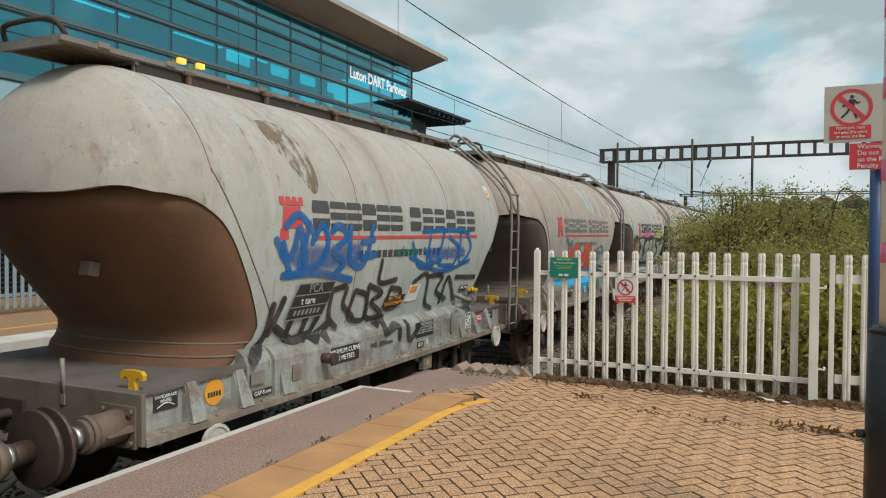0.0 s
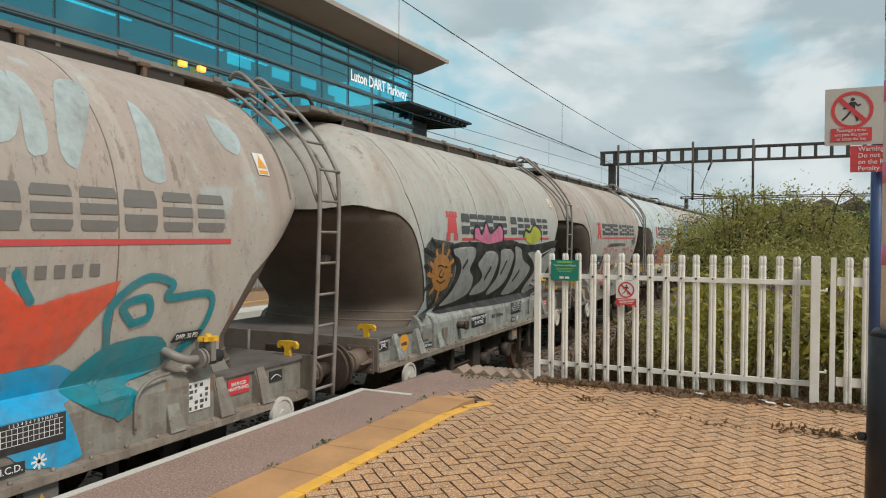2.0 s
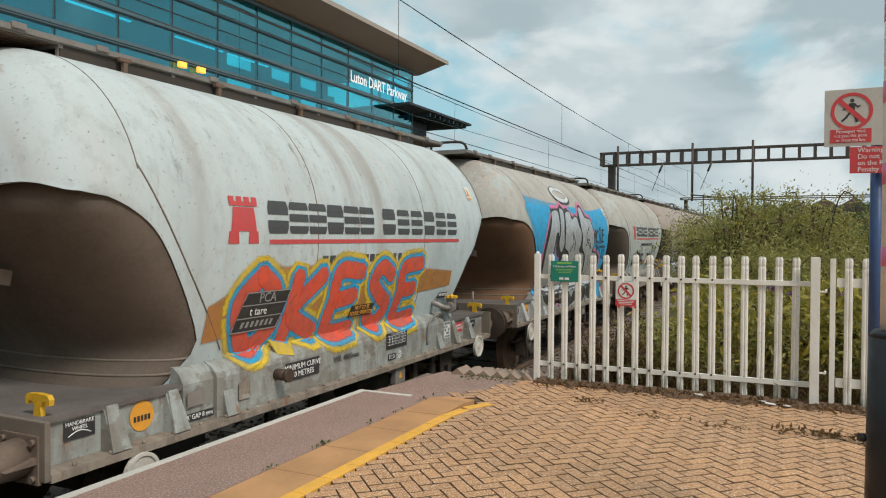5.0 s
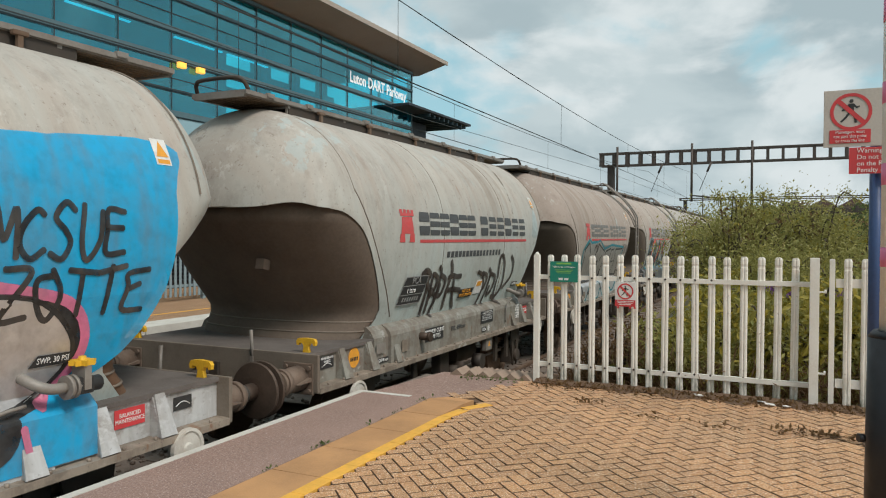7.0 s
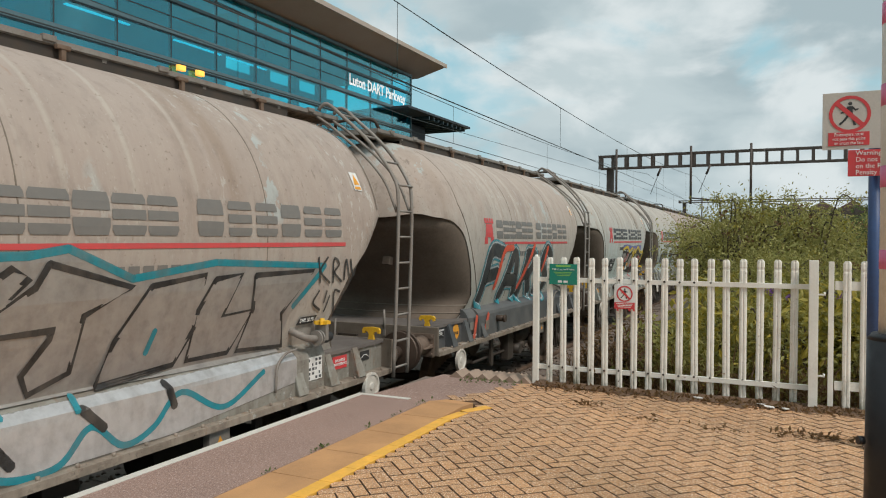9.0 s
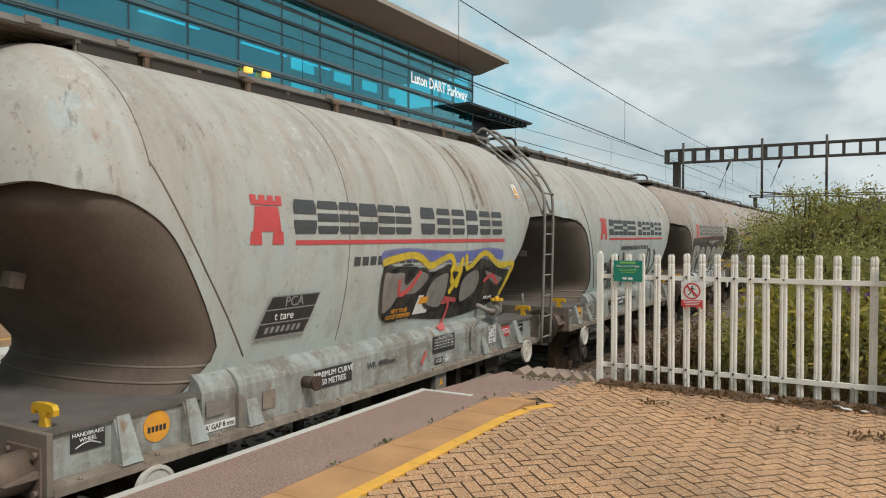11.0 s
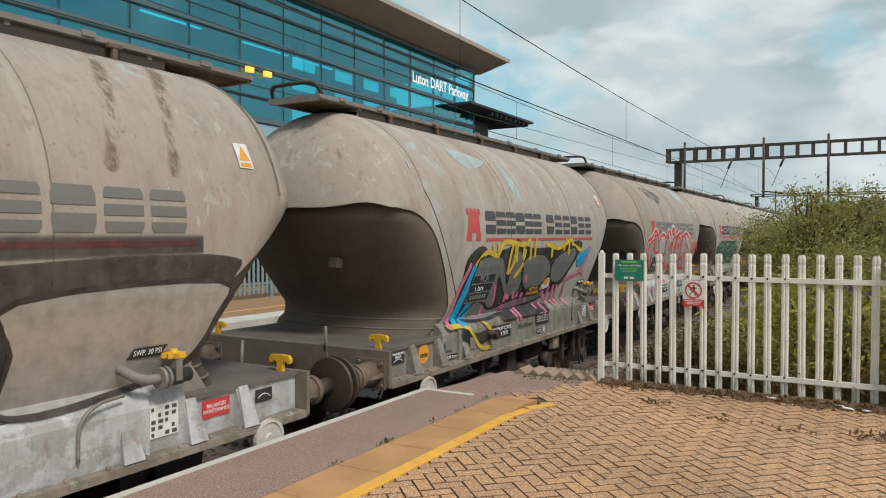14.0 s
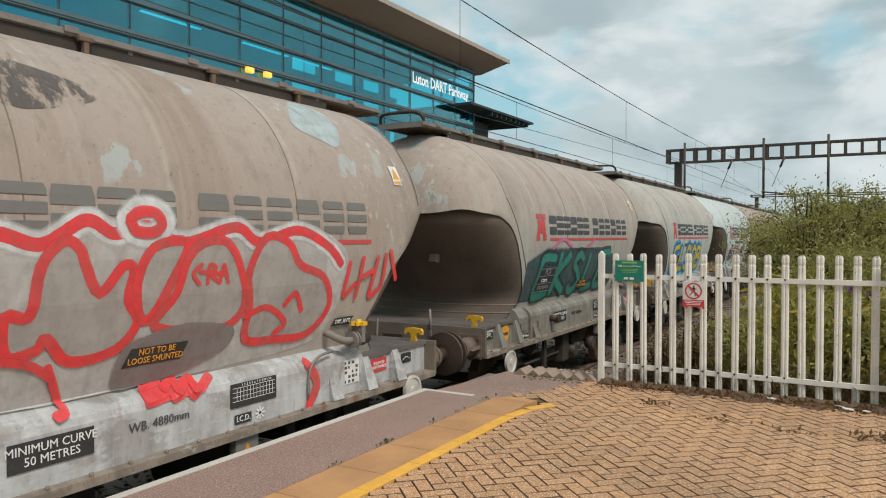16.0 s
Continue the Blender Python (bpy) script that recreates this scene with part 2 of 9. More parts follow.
def build_materials():
    M["tank_a"] = tank_paint("dusty_pale_tank_paint", (0.47, 0.495, 0.455), (0.40, 0.325, 0.275), 0.66, 0.045)
    M["tank_b"] = tank_paint("grey_tank_paint", (0.47, 0.555, 0.54), (0.425, 0.36, 0.305), 0.47, 0.02)
    M["tank_c"] = tank_paint("brown_dusty_tank_paint", (0.46, 0.45, 0.40), (0.37, 0.30, 0.255), 0.80, 0.0)
    M["tank_d"] = tank_paint("light_blue_grey_tank_paint", (0.56, 0.66, 0.68), (0.50, 0.52, 0.50), 0.35, -0.1)
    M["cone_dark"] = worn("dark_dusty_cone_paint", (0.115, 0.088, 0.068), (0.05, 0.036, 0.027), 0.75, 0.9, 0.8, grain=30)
    M["buffer_rust"] = worn("rust_brown_buffer_steel", (0.20, 0.145, 0.11), (0.085, 0.06, 0.045), 0.8, 6, 0.7, 0.1)
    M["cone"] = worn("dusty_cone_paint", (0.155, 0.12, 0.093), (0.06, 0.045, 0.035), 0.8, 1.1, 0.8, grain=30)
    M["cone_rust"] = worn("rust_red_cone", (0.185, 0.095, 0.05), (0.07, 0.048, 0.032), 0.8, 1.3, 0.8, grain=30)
    M["frame_a"] = frame_paint("grimy_frame_paint", (0.27, 0.262, 0.228), 0.9)
    M["frame_b"] = frame_paint("pale_frame_paint", (0.345, 0.37, 0.345), 0.9)
    M["frame_c"] = frame_paint("brown_frame_paint", (0.30, 0.25, 0.20), 1.0)
    M["frame_blue"] = frame_paint("blue_sprayed_frame", (0.02, 0.36, 0.68), 0.45)
    M["frame_silver"] = frame_paint("silver_sprayed_frame", (0.52, 0.53, 0.53), 0.6)
    M["headstock"] = worn("grey_brown_headstock", (0.21, 0.175, 0.14), (0.10, 0.075, 0.055), 0.8, 3, 0.7, 0.1)
    M["deck"] = worn("dusty_deck", (0.155, 0.135, 0.122), (0.06, 0.05, 0.045), 0.9, 2.4, 0.9, grain=60)
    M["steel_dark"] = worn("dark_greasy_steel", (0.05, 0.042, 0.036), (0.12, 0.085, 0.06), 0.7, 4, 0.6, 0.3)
    M["steel_brown"] = worn("rusty_steel", (0.20, 0.135, 0.095), (0.10, 0.055, 0.03), 0.8, 5, 0.65, 0.3)
    M["buffer"] = worn("greasy_brown_buffer_steel", (0.095, 0.066, 0.05), (0.04, 0.028, 0.02), 0.8, 5, 0.5, 0.4)
    M["steel_grey"] = worn("grimy_grey_steel", (0.27, 0.25, 0.225), (0.14, 0.10, 0.075), 0.8, 4, 0.55, 0.2)
    M["steel_bright"] = worn("bright_worn_steel", (0.55, 0.55, 0.53), (0.3, 0.25, 0.2), 0.5, 9, 0.25, 0.9)
    M["wood"] = worn("dusty_walkway_grating", (0.26, 0.20, 0.15), (0.09, 0.07, 0.05), 0.8, 3, 0.85)
    M["yellow_hook"] = worn("chrome_yellow_paint", (0.75, 0.43, 0.02), (0.3, 0.17, 0.03), 0.5, 12, 0.5)
    M["white_wheel"] = worn("off_white_wheel_paint", (0.62, 0.59, 0.53), (0.3, 0.2, 0.13), 0.6, 8, 0.6)
    M["black"] = flat_paint("black_panel_paint", (0.025, 0.025, 0.025))
    M["letter_black"] = flat_paint("faded_black_lettering", (0.065, 0.068, 0.07))
    M["letter_faint"] = flat_paint("worn_grey_lettering", (0.19, 0.18, 0.165))
    M["letter_dull"] = flat_paint("dulled_white_lettering", (0.30, 0.30, 0.29))
    M["red"] = flat_paint("faded_red_paint", (0.62, 0.075, 0.075))
    M["red_sign"] = flat_paint("red_sign_face", (0.62, 0.045, 0.05))
    M["white"] = flat_paint("white_sign_face", (0.78, 0.77, 0.74))
    M["white_letter"] = flat_paint("white_letter", (0.82, 0.82, 0.80))
    M["orange"] = flat_paint("orange_disc", (0.82, 0.36, 0.03))
    M["green"] = flat_paint("green_sign_face", (0.0, 0.22, 0.15))
    M["lime"] = flat_paint("light_green_band", (0.25, 0.55, 0.1))
    M["rubber"] = plain("black_rubber", (0.03, 0.03, 0.03), 0.7)
    M["asphalt"] = gritty("mauve_asphalt", (0.39, 0.25, 0.20), (0.20, 0.137, 0.118), (0.60, 0.47, 0.41), 0.5, 0.9, True)
    M["slab"] = worn("tan_platform_slab", (0.53, 0.285, 0.125), (0.26, 0.145, 0.075), 0.85, 2.2, 0.9, grain=110, bump=0.4)
    M["yellow_line"] = worn("yellow_line_paint", (0.86, 0.43, 0.06), (0.45, 0.27, 0.08), 0.6, 6, 0.7, world=True)
    M["white_line"] = worn("white_line_paint", (0.62, 0.60, 0.55), (0.33, 0.29, 0.24), 0.6, 3, 0.75, world=True)
    M["brick"] = gritty("buff_paving_brick", (0.43, 0.245, 0.125), (0.24, 0.138, 0.075), (0.75, 0.56, 0.40), 0.6, 2.2, False)
    M["joint"] = worn("dark_sand_joint", (0.15, 0.088, 0.05), (0.07, 0.044, 0.028), 0.6, 9, 0.95, world=True)
    M["soil"] = worn("brown_leaf_litter", (0.15, 0.088, 0.052), (0.055, 0.038, 0.024), 0.8, 7, 0.95, world=True, bump=0.7)
    M["ballast"] = worn("brown_ballast", (0.20, 0.155, 0.125), (0.08, 0.06, 0.05), 0.6, 9, 0.95, grain=30, bump=0.8)
    M["ground"] = worn("weedy_ground", (0.10, 0.095, 0.045), (0.06, 0.05, 0.03), 0.6, 0.8, 0.95, world=True, grain=12, bump=0.6)
    M["concrete"] = worn("weathered_concrete", (0.20, 0.16, 0.13), (0.09, 0.07, 0.055), 0.6, 3, 0.9)
    M["fence_white"] = worn("white_fence_paint", (0.80, 0.77, 0.70), (0.42, 0.36, 0.28), 0.35, 5, 0.5)
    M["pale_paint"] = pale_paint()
    M["fence_grey"] = worn("blue_grey_fence_paint", (0.25, 0.33, 0.36), (0.15, 0.2, 0.22), 0.5, 4, 0.6)
    M["post_blue"] = worn("navy_post_paint", (0.035, 0.075, 0.19), (0.03, 0.04, 0.07), 0.5, 6, 0.35)
    M["bin_black"] = plain("black_plastic", (0.012, 0.013, 0.016), 0.4)
    M["gantry"] = worn("dark_painted_gantry", (0.085, 0.068, 0.058), (0.05, 0.035, 0.03), 0.6, 2, 0.6, 0.2)
    M["wire"] = plain("weathered_copper_wire", (0.05, 0.06, 0.06), 0.5, 0.5)
    M["soffit"] = worn("bronze_soffit_panel", (0.46, 0.345, 0.28), (0.34, 0.25, 0.20), 0.3, 0.4, 0.45, 0.3)
    M["fascia"] = worn("beige_roof_edge", (0.42, 0.35, 0.29), (0.3, 0.25, 0.2), 0.3, 0.5, 0.5)
    M["mullion"] = plain("blue_grey_aluminium", (0.12, 0.20, 0.225), 0.4, 0.3)
    # dark mullion metal, also the colour of the shade strips under the transoms
    M["mullion_dark"] = plain("dark_aluminium_and_shade", (0.045, 0.075, 0.088), 0.45, 0.3)
    M["panel"] = worn("pale_blue_panel", (0.30, 0.47, 0.53), (0.25, 0.38, 0.44), 0.3, 0.5, 0.35)
    M["louvre"] = plain("dark_louvre_blade", (0.02, 0.024, 0.03), 0.5)
    M["interior"] = plain("pale_grey_interior_wall", (0.42, 0.46, 0.47), 0.8)
    M["seam"] = worn("grimy_weld_seam", (0.20, 0.165, 0.13), (0.09, 0.065, 0.05), 0.7, 3, 0.7)
    M["slab_dark"] = plain("dark_canopy_steel", (0.04, 0.048, 0.058), 0.5, 0.2)
    M["roof_far"] = plain("far_roof", (0.16, 0.10, 0.085), 0.9)
    M["wall_far"] = plain("far_wall", (0.30, 0.22, 0.18), 0.9)
    M["leaf"] = leaf_paint("willow_green_leaf", (0.20, 0.215, 0.055), (0.38, 0.345, 0.11))
    M["leaf_dark"] = leaf_paint("dark_green_leaf", (0.075, 0.11, 0.035), (0.13, 0.16, 0.05))
    M["leaf_yellow"] = leaf_paint("yellowing_leaf", (0.46, 0.34, 0.03), (0.26, 0.24, 0.05))
    M["leaf_brown"] = leaf_paint("dry_brown_seed", (0.13, 0.07, 0.035), (0.20, 0.12, 0.05))
    M["flower"] = leaf_paint("mauve_flower", (0.25, 0.10, 0.33), (0.3, 0.15, 0.4))
    M["bark"] = worn("grey_brown_bark", (0.11, 0.085, 0.06), (0.05, 0.04, 0.03), 0.6, 10, 0.9)
    M["glass"] = glass_paint()
    M["lamp"] = glow("warm_lamp", (1.0, 0.50, 0.08), 1.1)
    M["strip_lamp"] = glow("cool_strip_lamp", (0.35, 0.9, 1.0), 0.8)


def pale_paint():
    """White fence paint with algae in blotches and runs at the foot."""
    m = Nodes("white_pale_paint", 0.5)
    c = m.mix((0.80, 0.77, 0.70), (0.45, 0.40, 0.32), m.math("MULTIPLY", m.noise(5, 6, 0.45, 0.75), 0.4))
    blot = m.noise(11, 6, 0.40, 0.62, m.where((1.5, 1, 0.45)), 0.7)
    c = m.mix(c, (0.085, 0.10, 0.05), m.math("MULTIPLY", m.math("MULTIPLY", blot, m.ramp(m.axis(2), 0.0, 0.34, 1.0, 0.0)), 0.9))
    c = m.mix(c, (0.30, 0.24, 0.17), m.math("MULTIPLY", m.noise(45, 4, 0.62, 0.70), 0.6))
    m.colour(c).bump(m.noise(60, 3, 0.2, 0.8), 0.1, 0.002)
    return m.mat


def leaf_paint(name, a, b):
    m = Nodes(name, 0.6)
    geo = m.nt.nodes.new("ShaderNodeNewGeometry")
    m.colour(m.mix(a, b, geo.outputs["Random Per Island"]))
    m.b.inputs["Subsurface Weight"].default_value = 0.0
    tr = m.nt.nodes.new("ShaderNodeBsdfTranslucent")
    tr.inputs[0].default_value = (*[min(1, x * 1.2) for x in b], 1)
    mx = m.nt.nodes.new("ShaderNodeMixShader")
    mx.inputs[0].default_value = 0.36
    m.nt.links.new(m.b.outputs[0], mx.inputs[1])
    m.nt.links.new(tr.outputs[0], mx.inputs[2])
    m.nt.links.new(mx.outputs[0], m.nt.nodes["Material Output"].inputs[0])
    return m.mat


def glass_paint():
    m = Nodes("blue_tinted_glass", 0.03)
    nt = m.nt
    tr = nt.nodes.new("ShaderNodeBsdfTransparent")
    tr.inputs[0].default_value = (0.05, 0.88, 1.0, 1)
    gl = nt.nodes.new("ShaderNodeBsdfGlossy")
    gl.inputs[0].default_value = (0.42, 0.76, 0.81, 1)
    gl.inputs["Roughness"].default_value = 0.015
    fr = nt.nodes.new("ShaderNodeLayerWeight")
    fr.inputs[0].default_value = 0.5
    mx = nt.nodes.new("ShaderNodeMixShader")
    nt.links.new(m.ramp(fr.outputs["Facing"], 0.0, 1.0, 0.12, 0.46), mx.inputs[0])
    nt.links.new(tr.outputs[0], mx.inputs[1])
    nt.links.new(gl.outputs[0], mx.inputs[2])
    nt.links.new(mx.outputs[0], nt.nodes["Material Output"].inputs[0])
    return m.mat


def glow(name, colour, strength):
    m = Nodes(name)
    m.b.inputs["Emission Color"].default_value = (*colour, 1)
    m.b.inputs["Emission Strength"].default_value = strength
    m.colour(colour)
    return m.mat


build_materials()
M["clear_glass"] = M["glass"].copy()
M["clear_glass"].name = "clear_glass"
for nd in M["clear_glass"].node_tree.nodes:
    if nd.bl_idname == "ShaderNodeBsdfTransparent":
        nd.inputs[0].default_value = (0.9, 1.0, 1.0, 1)
    if nd.bl_idname == "ShaderNodeMapRange":
        nd.inputs["To Min"].default_value = 0.02

# ---------- mesh helpers ----------


def mesh_of(name, bm, *mats, smooth=False):
    me = bpy.data.meshes.new(name)
    bm.normal_update()
    bm.to_mesh(me)
    bm.free()
    for m in mats:
        me.materials.append(M[m])
    if smooth:
        me.polygons.foreach_set("use_smooth", [True] * len(me.polygons))
    return me


def part(name, bm, material, parent, label="", smooth=False):
    ob = new(name, bm if isinstance(bm, bpy.types.Mesh) else mesh_of(name, bm, material, smooth=smooth))
    ob.parent = parent
    return tagged(ob, label)


def thing(name, label, category, at=(0, 0, 0), group="", kind=""):
    ob = new(name)
    ob.location = at
    return tagged(ob, label, category, group, kind)


def setting(name, bm, material, label, category, smooth=False):
    ob = new(name, mesh_of(name, bm, material, smooth=smooth))
    return tagged(ob, label, category, kind="structure")


def box(bm, x0, x1, y0, y1, z0, z1, bevel=0.0):
    r = bmesh.ops.create_cube(bm, size=1.0)
    for v in r["verts"]:
        v.co = Vector(((x0 + x1) / 2 + v.co.x * (x1 - x0), (y0 + y1) / 2 + v.co.y * (y1 - y0), (z0 + z1) / 2 + v.co.z * (z1 - z0)))
    if bevel:
        es = {e for v in r["verts"] for e in v.link_edges}
        bmesh.ops.bevel(bm, geom=list(es), offset=bevel, segments=2, profile=0.7, affect="EDGES")
    return bm


def boxed(*a, bevel=0.0):
    return box(bmesh.new(), *a, bevel=bevel)


def rod(bm, a, b, r, r2=None, n=10, caps=True):
    """A round bar from a to b."""
    a, b = Vector(a), Vector(b)
    q = (b - a).to_track_quat("Z", "Y").to_matrix()
    ra, rb = [], []
    for i in range(n):
        d = Vector((math.cos(2 * math.pi * i / n), math.sin(2 * math.pi * i / n), 0))
        ra.append(bm.verts.new(a + q @ (d * r)))
        rb.append(bm.verts.new(b + q @ (d * (r if r2 is None else r2))))
    for i in range(n):
        f = bm.faces.new((ra[i], ra[(i + 1) % n], rb[(i + 1) % n], rb[i]))
        f.smooth = True
    if caps:
        bm.faces.new(ra[::-1]), bm.faces.new(rb)
    return bm


def pipe(bm, pts, r, n=8):
    """A bent round bar through pts."""
    pts = [Vector(p) for p in pts]
    rings = []
    for i, p in enumerate(pts):
        d = (pts[min(i + 1, len(pts) - 1)] - pts[max(i - 1, 0)]).normalized()
        q = d.to_track_quat("Z", "Y").to_matrix()
        rings.append([bm.verts.new(p + q @ Vector((math.cos(2 * math.pi * k / n) * r, math.sin(2 * math.pi * k / n) * r, 0))) for k in range(n)])
    for a, b in zip(rings, rings[1:]):
        best = min(range(n), key=lambda s: (a[0].co - b[s].co).length)
        for k in range(n):
            f = bm.faces.new((a[k], a[(k + 1) % n], b[(k + 1 + best) % n], b[(k + best) % n]))
            f.smooth = True
    bm.faces.new(rings[0][::-1]), bm.faces.new(rings[-1])
    return bm


def arc(points, steps=5):
    """Rounds a polyline by a Catmull-Rom curve."""
    p = [Vector(q) for q in points]
    p = [p[0] * 2 - p[1], *p, p[-1] * 2 - p[-2]]
    out = []
    for i in range(1, len(p) - 2):
        for s in range(steps):
            t = s / steps
            a, b, c, d = p[i - 1:i + 3]
            out.append(0.5 * (2 * b + (c - a) * t + (2 * a - 5 * b + 4 * c - d) * t * t + (3 * b - a - 3 * c + d) * t ** 3))
    return [*out, p[-2]]


def prism(bm, outline, axis, a, b):
    """Extrudes a closed outline of (p, q) along axis 0, 1 or 2 from a to b."""
    def at(p, q, s):
        return Vector({0: (s, p, q), 1: (p, s, q), 2: (p, q, s)}[axis])
    lo = [bm.verts.new(at(p, q, a)) for p, q in outline]
    hi = [bm.verts.new(at(p, q, b)) for p, q in outline]
    n = len(outline)
    for i in range(n):
        bm.faces.new((lo[i], lo[(i + 1) % n], hi[(i + 1) % n], hi[i]))
    bm.faces.new(lo[::-1]), bm.faces.new(hi)
    bmesh.ops.recalc_face_normals(bm, faces=bm.faces[:])
    return bm


def grid_mesh(rows, closed=False):
    """A bmesh from rows of points."""
    bm = bmesh.new()
    vs = [[bm.verts.new(p) for p in r] for r in rows]
    for a, b in zip(vs, vs[1:]):
        for i in range(len(a) - (0 if closed else 1)):
            j = (i + 1) % len(a)
            bm.faces.new((a[i], a[j], b[j], b[i]))
    return bm


def lettering(name, words, size, material, parent, m, label="", squeeze=1.0, centred=True, bold=0.0):
    """Words in the built-in font, turned into a thin mesh; m is the pose of the line's middle."""
    cu = bpy.data.curves.new(name, "FONT")
    cu.body, cu.size, cu.extrude, cu.resolution_u = words, size, 0.0015, 2
    cu.align_x, cu.align_y = ("CENTER" if centred else "LEFT"), "CENTER"
    cu.space_line, cu.offset = 0.95, bold
    tmp = bpy.data.objects.new(name, cu)
    me = bpy.data.meshes.new_from_object(tmp)
    me.transform(m @ Matrix.Diagonal((squeeze, 1, 1, 1)))
    bpy.data.objects.remove(tmp)
    bpy.data.curves.remove(cu)
    me.materials.clear()
    me.materials.append(M[material])
    ob = new(name, me)
    ob.parent = parent
    return tagged(ob, label)


# ---------- ground, tracks and platforms ----------
RAIL = -0.915
TRACK_X, FAR_X = -5.31, -8.35
EDGE, FAR_EDGE = -3.87, -9.72


def build_ground():
    bm = bmesh.new()
    xs = [-900, -200, -60, -30, -19, -9.8, -3.9, -2.6, 4, 10, 30, 60, 200, 900]
    ys = [-300, -60, -20, 0, 6, 8.2, 10, 14, 20, 30, 45, 60, 100, 200, 900]
    rows = []
    for y in ys:
        r = []
        for x in xs:
            z = -1.16 if x < -2.7 else (-1.1 if x < 10 else -0.6 + min(1.2, 0.004 * x))
            if y > 8.3 and -2.7 < x < 10:
                z = -0.55
            r.append((x, y, z))
        rows.append(r)
    setting("ground", grid_mesh(rows), "ground", "weedy brown ground beside the railway", "ground")


def build_tracks():
    rng = random.Random(4)
    bm = bmesh.new()
    prism(bm, [(-10.0, -1.20), (-10.0, -1.02), (-9.0, -0.99), (-4.5, -0.99), (-3.7, -1.02), (-3.7, -1.20)], 1, -40, 200)
    bed = setting("track_bed", bm, "ballast", "brown stone ballast under both tracks", "ballast")
    me = []
    for k in range(5):
        b = bmesh.new()
        bmesh.ops.create_icosphere(b, subdivisions=1, radius=0.035)
        for v in b.verts:
            v.co *= rng.uniform(0.6, 1.2)
        me.append([v.co.copy() for v in b.verts])
        faces = [[v.index for v in f.verts] for f in b.faces]
        b.free()
    vs, fs = [], []
    for i in range(5200):
        s = rng.choice(me)
        o = Vector((rng.uniform(-9.9, -3.75), rng.uniform(0.5, 9) if i < 4000 else rng.uniform(9, 20), -0.985 + rng.uniform(-0.02, 0.03)))
        n = len(vs)
        vs += [tuple(p + o) for p in s]
        fs += [[n + q for q in f] for f in faces]
    m = bpy.data.meshes.new("ballast_stones")
    m.from_pydata(vs, [], fs)
    m.materials.append(M["ballast"])
    tagged(new("ballast_stones", m), "loose brown ballast stones between the rails", "ballast", kind="stuff")
    for tx, nm in ((TRACK_X, "near"), (FAR_X, "far")):
        for side in (-1, 1):
            b = bmesh.new()
            x = tx + side * 0.752
            prism(b, [(x - 0.07, -1.07), (x + 0.07, -1.07), (x + 0.012, -1.04), (x + 0.012, -0.965), (x + 0.036, -0.95), (x + 0.036, RAIL), (x - 0.036, RAIL), (x - 0.036, -0.95), (x - 0.012, -0.965), (x - 0.012, -1.04)], 1, -40, 200)
            setting("rail", b, "steel_brown", "rusty steel running rail", "rail")
        b = bmesh.new()
        for i in range(110):
            box(b, tx - 1.25, tx + 1.25, -20 + i * 0.65, -19.75 + i * 0.65, -1.12, -0.975)
        setting("sleepers_" + nm, b, "concrete", "concrete sleepers in ballast", "sleepers")


